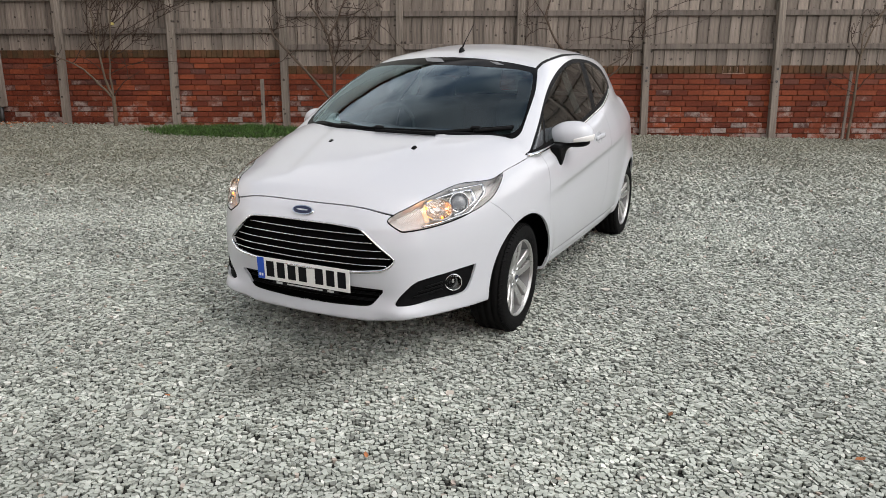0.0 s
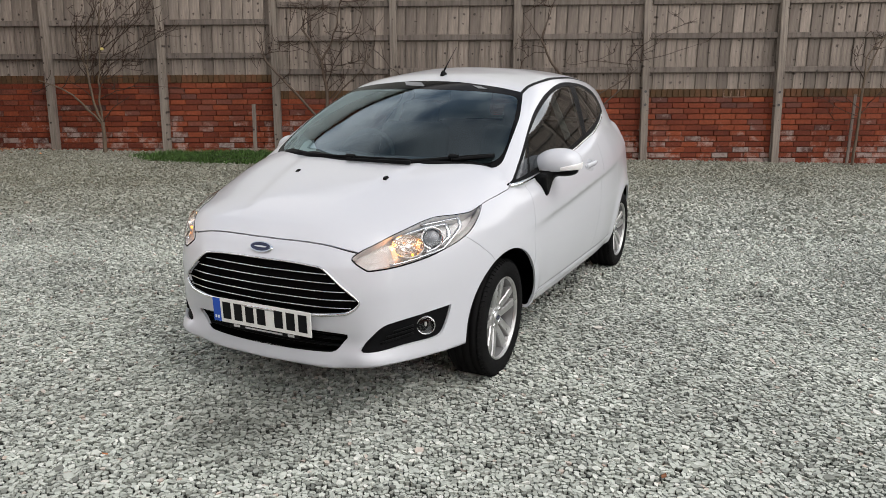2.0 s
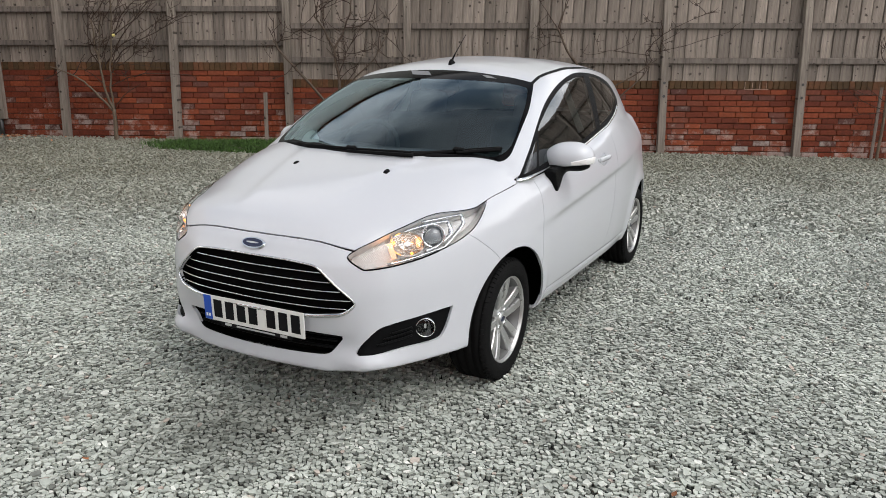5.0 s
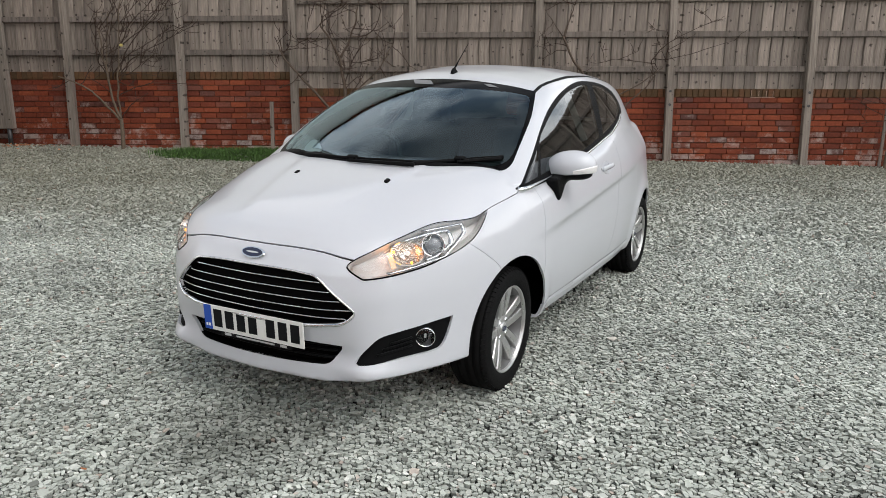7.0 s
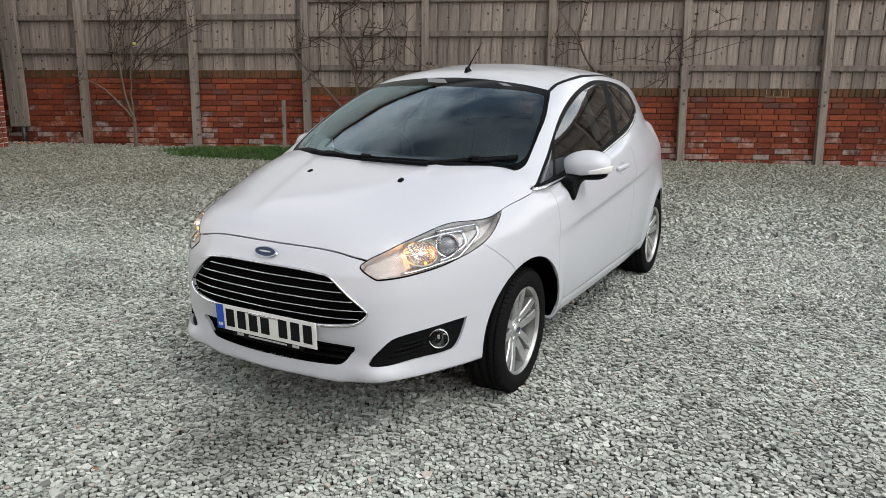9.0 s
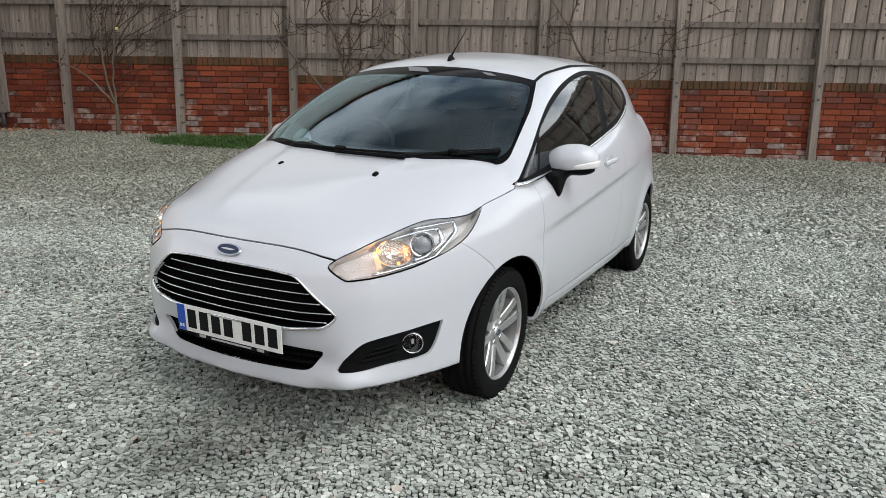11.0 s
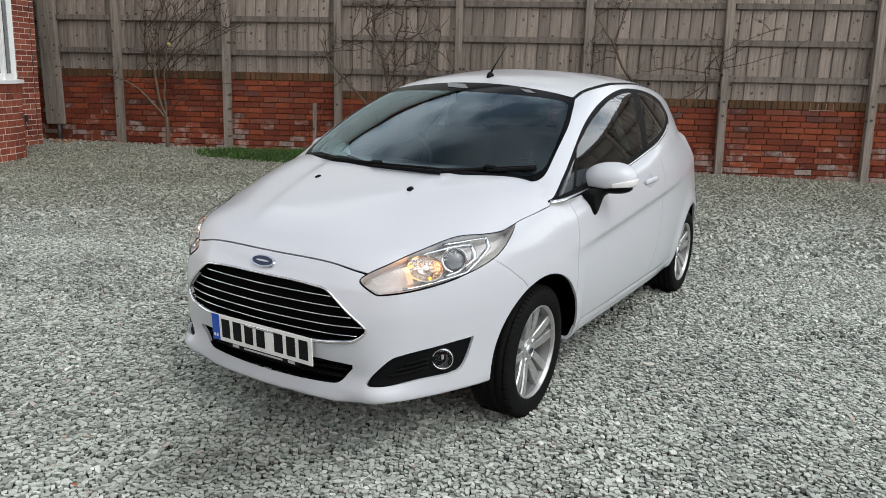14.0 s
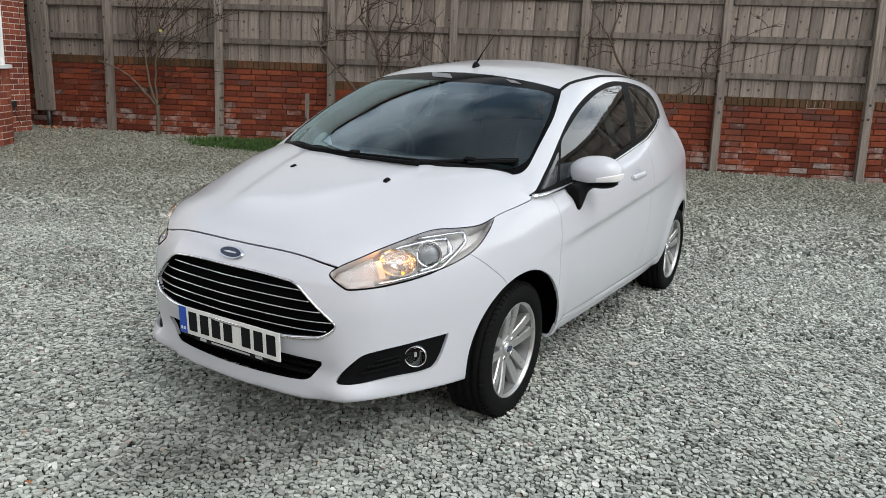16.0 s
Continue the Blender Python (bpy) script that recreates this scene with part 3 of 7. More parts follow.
BARK = mat("bark", (0.118, 0.090, 0.064), 0.9, vary=0.3, scale=12, fine=60, bump=0.5, bump_scale=120, spec=0.2)
DARK_BARK = mat("dark_bark", (0.088, 0.064, 0.048), 0.9, vary=0.3, scale=12, fine=60, bump=0.5, bump_scale=120, spec=0.2)
TWIG = mat("twig_bark", (0.048, 0.031, 0.023), 0.85, vary=0.25, scale=12, fine=60, bump=0.3, bump_scale=150, spec=0.2)
GRASS = mat("grass_blades", (0.044, 0.090, 0.018), 0.7, vary=0.35, scale=7, random_by="island", random_amount=0.65, spec=0.3)
LEAF = mat("fallen_leaf", (0.34, 0.13, 0.05), 0.8, vary=0.2, random_by="object", random_amount=0.5)
FRUIT = mat("yellow_apple", (0.55, 0.45, 0.14), 0.4, vary=0.15, scale=20)


def chip_mat():
    """Slate chippings: grey-green, some pale, some dark, a few rusty."""
    m = bpy.data.materials.new("slate_chips")
    m.use_nodes = True
    n, l = m.node_tree.nodes, m.node_tree.links
    p = n["Principled BSDF"]
    p.inputs["Roughness"].default_value, p.inputs["Specular IOR Level"].default_value = 0.72, 0.35
    geo = n.new("ShaderNodeNewGeometry")
    ramp = n.new("ShaderNodeValToRGB")
    stops = ((0.0, (0.13, 0.136, 0.120)), (0.12, (0.270, 0.286, 0.252)), (0.45, (0.362, 0.384, 0.341)), (0.80, (0.425, 0.449, 0.402)), (0.955, (0.515, 0.53, 0.48)), (0.988, (0.60, 0.60, 0.55)), (0.992, (0.42, 0.37, 0.32)), (1.0, (0.38, 0.31, 0.26)))
    while len(ramp.color_ramp.elements) < len(stops):
        ramp.color_ramp.elements.new(0.5)
    for e, (pos, c) in zip(ramp.color_ramp.elements, stops):
        e.position, e.color = pos, (*c, 1)
    l.new(geo.outputs["Random Per Island"], ramp.inputs["Fac"])
    grain = n.new("ShaderNodeTexNoise")
    grain.inputs["Scale"].default_value, grain.inputs["Detail"].default_value = 60.0, 6.0
    l.new(geo.outputs["Position"], grain.inputs["Vector"])
    drift = n.new("ShaderNodeTexNoise")
    drift.inputs["Scale"].default_value, drift.inputs["Detail"].default_value = 0.9, 4.0
    l.new(geo.outputs["Position"], drift.inputs["Vector"])
    v = n.new("ShaderNodeMath")
    v.operation = "MULTIPLY_ADD"
    l.new(grain.outputs["Fac"], v.inputs[0])
    v.inputs[1].default_value = 0.45
    l.new(drift.outputs["Fac"], v.inputs[2])
    v2 = n.new("ShaderNodeMath")
    v2.operation = "MULTIPLY_ADD"
    v2.inputs[1].default_value = 0.65
    clump = n.new("ShaderNodeTexNoise")
    clump.inputs["Scale"].default_value, clump.inputs["Detail"].default_value = 11.0, 2.0
    l.new(geo.outputs["Position"], clump.inputs["Vector"])
    l.new(clump.outputs["Fac"], v2.inputs[0])
    lift = n.new("ShaderNodeMath")
    lift.inputs[1].default_value = 0.06
    l.new(v.outputs[0], lift.inputs[0])
    l.new(lift.outputs[0], v2.inputs[2])
    hsv = n.new("ShaderNodeHueSaturation")
    l.new(ramp.outputs[0], hsv.inputs["Color"])
    l.new(v2.outputs[0], hsv.inputs["Value"])
    # gravel turns browner and darker towards the fence, in uneven drifts
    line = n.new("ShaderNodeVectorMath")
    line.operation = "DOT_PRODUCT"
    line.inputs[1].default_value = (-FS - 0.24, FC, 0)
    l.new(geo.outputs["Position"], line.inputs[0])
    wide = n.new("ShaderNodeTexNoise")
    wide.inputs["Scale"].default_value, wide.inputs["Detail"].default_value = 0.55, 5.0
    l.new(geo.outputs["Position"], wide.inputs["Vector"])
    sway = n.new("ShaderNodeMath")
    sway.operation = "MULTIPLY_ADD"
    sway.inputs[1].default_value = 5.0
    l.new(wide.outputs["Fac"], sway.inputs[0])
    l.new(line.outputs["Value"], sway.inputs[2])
    fence_share = n.new("ShaderNodeMapRange")
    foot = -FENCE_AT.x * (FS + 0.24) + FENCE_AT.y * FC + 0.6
    fence_share.inputs["From Min"].default_value, fence_share.inputs["From Max"].default_value = foot - 4.0, foot + 0.2
    fence_share.inputs["To Min"].default_value, fence_share.inputs["To Max"].default_value = 0.0, 0.70
    l.new(sway.outputs[0], fence_share.inputs["Value"])
    brown_mix = n.new("ShaderNodeMix")
    brown_mix.data_type = "RGBA"
    brown_mix.inputs["B"].default_value = (0.142, 0.130, 0.085, 1)
    l.new(fence_share.outputs[0], brown_mix.inputs["Factor"])
    l.new(hsv.outputs[0], brown_mix.inputs["A"])
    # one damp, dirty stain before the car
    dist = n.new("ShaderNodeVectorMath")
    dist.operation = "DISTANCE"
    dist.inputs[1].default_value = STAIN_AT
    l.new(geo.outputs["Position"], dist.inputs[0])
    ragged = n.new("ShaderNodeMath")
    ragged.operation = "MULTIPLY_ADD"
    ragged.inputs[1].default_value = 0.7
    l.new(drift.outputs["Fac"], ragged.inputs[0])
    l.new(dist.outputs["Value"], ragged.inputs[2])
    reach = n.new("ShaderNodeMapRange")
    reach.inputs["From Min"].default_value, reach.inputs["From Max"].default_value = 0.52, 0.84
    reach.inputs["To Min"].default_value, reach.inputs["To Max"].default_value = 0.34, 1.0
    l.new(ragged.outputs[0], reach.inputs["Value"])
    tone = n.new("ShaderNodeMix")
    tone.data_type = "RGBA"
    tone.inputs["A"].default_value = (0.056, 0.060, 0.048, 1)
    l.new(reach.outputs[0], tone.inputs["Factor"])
    l.new(brown_mix.outputs["Result"], tone.inputs["B"])
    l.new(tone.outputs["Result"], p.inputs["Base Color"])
    b = n.new("ShaderNodeBump")
    b.inputs["Strength"].default_value, b.inputs["Distance"].default_value = 0.25, 0.003
    l.new(grain.outputs["Fac"], b.inputs["Height"])
    l.new(b.outputs[0], p.inputs["Normal"])
    return m


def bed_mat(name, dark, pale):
    """Gravel too fine or too far to strew stone by stone, and the dark bed under strewn stones: rounded cells with
    shaded joints.
    """
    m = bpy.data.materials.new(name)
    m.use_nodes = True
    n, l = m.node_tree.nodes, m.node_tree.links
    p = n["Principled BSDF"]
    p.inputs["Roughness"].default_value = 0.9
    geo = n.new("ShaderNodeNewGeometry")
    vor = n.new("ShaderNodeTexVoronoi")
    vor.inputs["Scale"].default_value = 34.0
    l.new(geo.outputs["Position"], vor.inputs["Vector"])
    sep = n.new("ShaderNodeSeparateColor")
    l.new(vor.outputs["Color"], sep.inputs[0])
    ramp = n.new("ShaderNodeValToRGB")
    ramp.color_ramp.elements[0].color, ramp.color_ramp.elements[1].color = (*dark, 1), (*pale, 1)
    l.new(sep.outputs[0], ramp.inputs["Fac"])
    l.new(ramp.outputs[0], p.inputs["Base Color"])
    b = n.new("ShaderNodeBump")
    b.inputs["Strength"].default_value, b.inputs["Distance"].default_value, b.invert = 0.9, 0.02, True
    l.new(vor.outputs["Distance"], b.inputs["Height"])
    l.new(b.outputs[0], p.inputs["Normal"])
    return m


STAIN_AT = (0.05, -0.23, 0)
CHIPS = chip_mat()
# bed under the stones, coloured near-black for the shade in their gaps
BED = bed_mat("gap_shade_bed", (0.008, 0.008, 0.007), (0.024, 0.024, 0.020))
FAR_GRAVEL = bed_mat("far_gravel", (0.22, 0.23, 0.20), (0.40, 0.42, 0.38))

# ground sheet: fine near the yard, out to the horizon
gx = np.concatenate([[-900, -200, -60, -25], np.arange(-16, 14.1, 0.25), [25, 60, 200, 900]])
gy = np.concatenate([[-900, -200, -60, -20], np.arange(-9, 16.1, 0.25), [25, 60, 200, 900]])
GX, GY = np.meshgrid(gx, gy, indexing="ij")
gv = np.stack([GX.ravel(), GY.ravel(), ground_z(GX, GY).ravel()], 1)
cols = len(gy)
gf = [(i * cols + j, (i + 1) * cols + j, (i + 1) * cols + j + 1, i * cols + j + 1) for i in range(len(gx) - 1) for j in range(cols - 1)]
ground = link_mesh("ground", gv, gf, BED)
ground.data.materials.append(FAR_GRAVEL)
tagged(ground, "bed of grey-green slate gravel over the whole yard", "ground", kind="structure")


def chippings(step, x0, x1, y0, y1, keep, low, high, sides, seed, tilt=0.13, rise=0.0, spread=0.010):
    """Points and faces of flat slate chips strewn closely over a stretch of ground."""
    rng = np.random.default_rng(seed)
    x, y = (a.ravel() for a in np.meshgrid(np.arange(x0, x1, step), np.arange(y0, y1, step)))
    x, y = x + rng.uniform(-0.55, 0.55, len(x)) * step, y + rng.uniform(-0.55, 0.55, len(y)) * step
    ok = keep(x + rng.normal(0, 0.16, len(x)), y + rng.normal(0, 0.16, len(y)))
    x, y = x[ok], y[ok]
    k = len(x)
    size = np.exp(rng.normal(np.log((low + high) / 2), 0.32, k)).clip(low * 0.6, high * 1.5) / 2
    long = rng.uniform(0.42, 0.85, k)
    turn = rng.uniform(0, 2 * math.pi, k)
    tip = rng.normal(0, tilt, k)
    tip2 = rng.normal(0, tilt, k)
    thick = size * rng.uniform(0.12, 0.26, k)
    lift = rise + rng.uniform(0.0, spread, k)
    ang = (np.arange(sides)[None] + rng.uniform(-0.33, 0.33, (k, sides))) * 2 * math.pi / sides
    rad = rng.uniform(0.66, 1.12, (k, sides))
    lx, ly = rad * np.cos(ang) * size[:, None], rad * np.sin(ang) * size[:, None] * long[:, None]
    ring = np.stack([np.concatenate([lx * 0.95, lx], 1), np.concatenate([ly * 0.95, ly], 1), np.concatenate([np.repeat(thick[:, None], sides, 1) * rng.uniform(0.75, 1.1, (k, sides)), np.zeros((k, sides))], 1)], 2)
    ct, st = np.cos(turn)[:, None], np.sin(turn)[:, None]
    X = ring[..., 0] * ct - ring[..., 1] * st
    Y = ring[..., 0] * st + ring[..., 1] * ct
    Z = ring[..., 2] + X * tip[:, None] + Y * tip2[:, None]
    V = np.stack([X + x[:, None], Y + y[:, None], Z + (ground_z(x, y) + lift)[:, None]], 2).reshape(-1, 3)
    start = np.arange(k)[:, None] * 2 * sides
    top = start + np.arange(sides)
    i = np.arange(sides)
    j = (i + 1) % sides
    wall = start[:, :, None] + np.stack([i + sides, j + sides, j, i], 1)[None]
    loops = np.concatenate([top, wall.reshape(k, -1)], 1).ravel()
    totals = np.tile(np.array([sides] + [4] * sides), k)
    return V, loops, totals


def strew(name, batches, label):
    V, L, N, base = [], [], [], 0
    for v, l, t in batches:
        V.append(v)
        L.append(l + base)
        N.append(t)
        base += len(v)
    V, L, N = np.concatenate(V), np.concatenate(L), np.concatenate(N)
    me = bpy.data.meshes.new(name)
    me.vertices.add(len(V))
    me.vertices.foreach_set("co", V.ravel().astype(np.float32))
    me.loops.add(len(L))
    me.loops.foreach_set("vertex_index", L.astype(np.int32))
    me.polygons.add(len(N))
    me.polygons.foreach_set("loop_start", np.concatenate([[0], np.cumsum(N)[:-1]]).astype(np.int32))
    me.polygons.foreach_set("use_smooth", np.zeros(len(N), bool))
    me.update(calc_edges=True)
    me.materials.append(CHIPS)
    return tagged(new(name, me), label, "gravel", kind="stuff")


def along(x, y):
    """Distance ahead of the place where the walk begins, and the way sideways from its line."""
    dx, dy = x - 2.05, y + 2.6
    return -0.435 * dx + 0.90 * dy, 0.90 * dx + 0.435 * dy


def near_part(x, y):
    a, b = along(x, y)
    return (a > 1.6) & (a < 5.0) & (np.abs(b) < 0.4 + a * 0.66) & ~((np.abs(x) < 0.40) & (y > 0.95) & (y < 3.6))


def mid_part(x, y):
    a, b = along(x, y)
    return (a >= 5.0) & (a < 6.9) & (np.abs(b) < 0.4 + a * 0.66) & ~((np.abs(x) < 0.55) & (y > 0.55) & (y < 3.6))


def far_part(x, y):
    a, b = along(x, y)
    n = -(x - FENCE_AT.x) * FS + (y - FENCE_AT.y) * FC
    turf = ((x - yard(-6.36, -0.74).x) * FC + (y - yard(-6.36, -0.74).y) * FS) ** 2 / 1.34**2 + (n + 0.74) ** 2 / 0.58**2
    return (a >= 6.9) & (n < -0.06) & (turf > 1) & (np.abs(b) < 1.2 + a * 0.68)


def packed(d, x0, x1, y0, y1, keep, seed, tilt, spread, thick, holes):
    """Points and faces of flat stones that lie close beside one another, with narrow joints."""
    rng = np.random.default_rng(seed)
    rows, cols = int((y1 - y0) / (d * 0.866)) + 2, int((x1 - x0) / d) + 2
    I, J = np.meshgrid(np.arange(rows), np.arange(cols), indexing="ij")
    a, r = rng.uniform(0, 2 * math.pi, I.shape), np.sqrt(rng.uniform(0, 1, I.shape)) * 0.46 * d
    cx, cy = x0 + (J + 0.5 * (I % 2)) * d + r * np.cos(a), y0 + I * d * 0.866 + r * np.sin(a)
    bend = 0.22 * d
    cx, cy = cx + bend * np.sin(cy * 1.9 / d) , cy + bend * np.sin(cx * 1.6 / d)
    i, j = I[1:-1, 1:-1].ravel(), J[1:-1, 1:-1].ravel()
    ok = keep(cx[i, j] + rng.normal(0, 0.12, len(i)), cy[i, j] + rng.normal(0, 0.12, len(i)))
    ok &= rng.uniform(0, 1, len(i)) > holes
    i, j = i[ok], j[ok]
    odd = i % 2
    near = [(i, j + 1), (i + 1, j + odd), (i + 1, j + odd - 1), (i, j - 1), (i - 1, j + odd - 1), (i - 1, j + odd)]
    x, y, k = cx[i, j], cy[i, j], len(i)
    vx = np.stack([(cx[near[q]] + cx[near[(q + 1) % 6]] + x) / 3 - x for q in range(6)], 1)
    vy = np.stack([(cy[near[q]] + cy[near[(q + 1) % 6]] + y) / 3 - y for q in range(6)], 1)
    size = rng.uniform(0.78, 1.03, (k, 1)) * rng.uniform(0.72, 1.08, (k, 6))
    vx, vy = vx * size, vy * size
    h = thick * rng.uniform(0.5, 1.4, (k, 1)) + rng.uniform(0, spread, (k, 1))
    t1, t2 = rng.normal(0, tilt, (k, 1)), rng.normal(0, tilt, (k, 1))
    top = np.stack([vx, vy, h + vx * t1 + vy * t2], 2)
    low = np.stack([vx * 0.70, vy * 0.70, np.full_like(vx, -0.002)], 2)
    V = np.concatenate([top, low], 1) + np.stack([x, y, ground_z(x, y)], 1)[:, None]
    start = np.arange(k)[:, None] * 12
    q = np.arange(6)
    wall = start[:, :, None] + np.stack([q + 6, (q + 1) % 6 + 6, (q + 1) % 6, q], 1)[None]
    loops = np.concatenate([start + q, wall.reshape(k, -1)], 1).ravel()
    return V.reshape(-1, 3), loops, np.tile(np.array([6] + [4] * 6), k)


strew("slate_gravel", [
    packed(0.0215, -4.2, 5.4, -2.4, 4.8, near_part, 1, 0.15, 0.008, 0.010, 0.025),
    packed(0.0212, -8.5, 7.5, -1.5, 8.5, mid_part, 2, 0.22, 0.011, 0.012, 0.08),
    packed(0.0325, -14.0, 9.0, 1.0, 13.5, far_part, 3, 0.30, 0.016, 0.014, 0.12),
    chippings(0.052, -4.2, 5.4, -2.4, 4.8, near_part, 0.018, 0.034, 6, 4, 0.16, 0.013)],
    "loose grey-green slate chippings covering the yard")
# the near-black shade bed lies under the stones and the car
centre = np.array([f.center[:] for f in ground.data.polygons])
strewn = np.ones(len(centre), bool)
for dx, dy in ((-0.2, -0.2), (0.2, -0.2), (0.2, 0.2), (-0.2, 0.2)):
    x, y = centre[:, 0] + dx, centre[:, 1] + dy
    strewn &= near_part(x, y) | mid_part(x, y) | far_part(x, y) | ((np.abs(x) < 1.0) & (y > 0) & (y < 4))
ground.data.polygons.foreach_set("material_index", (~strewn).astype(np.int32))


# ---- the car ----
car = thing("car", "white three-door hatchback with its sidelights on, parked on gravel", "car")


def pressed(name, p, t, material, edge=0.010, label="", mirror=False, flip_only=False, shell=car_body, parent=None):
    """A panel of the body: the triangles t, with a turned-in edge; mirror adds the other side's half."""
    used, back = np.unique(t, return_inverse=True)
    q, nrm = settle(shell, p[used], 1)
    middle = p[used][:, 0] == 0
    q[middle, 0], nrm[middle, 0] = 0, 0
    faces = back.reshape(-1, 3)
    if edge:
        e = np.concatenate([faces[:, [0, 1]], faces[:, [1, 2]], faces[:, [2, 0]]])
        key = np.sort(e, 1)
        _, first, many = np.unique(key, axis=0, return_index=True, return_counts=True)
        rim = e[first[many == 1]]
        mid = (q[rim[:, 0], 0] + q[rim[:, 1], 0]) / 2
        rim = rim[np.abs(mid) > 0.0005]
        ids = np.unique(rim)
        place = {v: i for i, v in enumerate(ids)}
        n0 = len(q)
        top, low = q[ids], q[ids] - nrm[ids] * edge
        q = np.concatenate([q, top, low])
        nrm = np.concatenate([nrm, np.zeros((2 * len(ids), 3))])
        a = np.array([place[v] for v in rim[:, 0]], int)
        b = np.array([place[v] for v in rim[:, 1]], int)
        k = len(ids)
        wall = np.concatenate([np.stack([n0 + b, n0 + a, n0 + k + a], 1), np.stack([n0 + b, n0 + k + a, n0 + k + b], 1)])
        faces = np.concatenate([faces, wall])
    turn = np.array([-1, 1, 1])
    if mirror:
        n = len(q)
        q, nrm = np.concatenate([q, q * turn]), np.concatenate([nrm, nrm * turn])
        faces = np.concatenate([faces, faces[:, ::-1] + n])
    elif flip_only:
        q, nrm, faces = q * turn, nrm * turn, faces[:, ::-1]
    return link_mesh(name, q, faces, material, parent or car, label, True, nrm)


def pair(name, p, t, material, edge=0.010, label=""):
    return [pressed(name, p, t, material, edge, label), pressed(name, p, t, material, edge, label, flip_only=True)]


P, quads = grid_surface(car_body, (-0.03, -0.06, 0.16), (0.95, 4.05, 1.54), 0.014)
P, _ = settle(car_body, P)
T = np.concatenate([quads[:, [0, 1, 2]], quads[:, [0, 2, 3]]])
P, _, T = cut(P, T, P[:, 0])
P[np.abs(P[:, 0]) < 1e-9, 0] = 0
GAP = 0.0012
R2 = math.sqrt(0.5)

# outlines of openings and panels, each in the plane named by its axes
LAMP = rounded([((x + y) * R2, z) for x, y, z in ((0.415, 0.097, 0.698), (0.471, 0.109, 0.659), (0.491, 0.121, 0.655), (0.58, 0.214, 0.669), (0.65, 0.334, 0.691), (0.704, 0.464, 0.725), (0.733, 0.561, 0.764), (0.731, 0.656, 0.819), (0.724, 0.719, 0.863), (0.692, 0.648, 0.843), (0.659, 0.566, 0.838), (0.608, 0.478, 0.836), (0.578, 0.389, 0.822), (0.531, 0.255, 0.791), (0.478, 0.166, 0.754), (0.435, 0.122, 0.727))], 5, sharp=(8,))
GRILLE = rounded([(-0.001, 0.676), (0.16, 0.674), (0.253, 0.668), (0.311, 0.657), (0.385, 0.597), (0.455, 0.533), (0.452, 0.510), (0.413, 0.479), (0.354, 0.469), (0.26, 0.460), (-0.001, 0.455)], 5, sharp=(0, 10))
LOW_GRILLE = rounded([(-0.001, 0.385), (0.25, 0.385), (0.410, 0.378), (0.376, 0.340), (0.345, 0.303), (0.31, 0.290), (0.15, 0.283), (-0.001, 0.282)], 4, sharp=(0, 2, 7))
FOG = rounded([((x + y) * R2, z) for x, y, z in ((0.447, 0.101, 0.318), (0.458, 0.101, 0.307), (0.595, 0.21, 0.325), (0.681, 0.367, 0.332), (0.698, 0.406, 0.375), (0.712, 0.435, 0.462), (0.653, 0.308, 0.451), (0.55, 0.149, 0.426), (0.50, 0.114, 0.381))], 4, sharp=(5,))
SCREEN_EDGE = rounded([(-0.001, 1.400), (0.18, 1.394), (0.40, 1.372), (0.552, 1.345), (0.592, 1.29), (0.640, 1.20), (0.678, 1.04), (0.668, 1.00), (0.60, 0.972), (0.45, 0.94), (-0.001, 0.90)], 4, sharp=(0, 3, 10))
SCREEN_CLEAR = rounded([(-0.001, 1.352), (0.22, 1.350), (0.42, 1.340), (0.540, 1.320), (0.576, 1.285), (0.621, 1.20), (0.660, 1.06), (0.62, 1.014), (0.30, 1.012), (-0.001, 1.022)], 4, sharp=(0, 9))
SIDE_FRAME = rounded([(0.964, 0.917), (1.307, 0.939), (1.886, 0.993), (2.429, 1.058), (2.95, 1.135), (3.17, 1.18), (3.26, 1.24), (3.18, 1.325), (2.90, 1.380), (2.442, 1.396), (2.028, 1.346), (1.68, 1.262), (1.396, 1.149), (1.087, 0.981)], 5, sharp=(0,))
DOOR_GLASS = rounded([(1.235, 0.958), (1.936, 1.022), (2.330, 1.070), (2.43, 1.22), (2.552, 1.374), (2.374, 1.368), (2.067, 1.331), (1.714, 1.247), (1.423, 1.144), (1.36, 1.11)], 4, sharp=(0, 2, 4, 9))
FRONT_LIGHT = rounded([(1.03, 0.940), (1.20, 0.956), (1.32, 1.088)], 1)
REAR_GLASS = rounded([(2.435, 1.080), (2.92, 1.153), (3.11, 1.195), (3.19, 1.24), (3.11, 1.305), (2.86, 1.360), (2.675, 1.374)], 4, sharp=(0, 6))
BONNET = rounded([(-0.05, 0.072), (0.06, 0.074), (0.213, 0.083), (0.361, 0.097), (0.455, 0.122), (0.66, 0.42), (0.721, 0.64), (0.724, 0.719), (0.732, 0.767), (0.744, 0.835), (0.754, 0.908), (0.760, 0.975), (0.735, 1.028), (0.66, 1.08), (0.55, 1.3), (-0.05, 1.3)], 4, sharp=(0, 4, 7, 11, 14, 15))
DOOR = rounded([(1.095, 0.95), (1.121, 0.921), (1.148, 0.863), (1.152, 0.70), (1.140, 0.50), (1.136, 0.418), (1.167, 0.344), (1.22, 0.315), (2.22, 0.305), (2.36, 0.40), (2.44, 0.60), (2.47, 0.85), (2.455, 1.2), (1.2, 1.2)], 4, sharp=(0, 12, 13))
TAIL_LAMP = rounded([(3.70, 1.08), (3.62, 0.98), (3.70, 0.84), (3.90, 0.80), (4.1, 0.86), (4.1, 1.15)], 3)


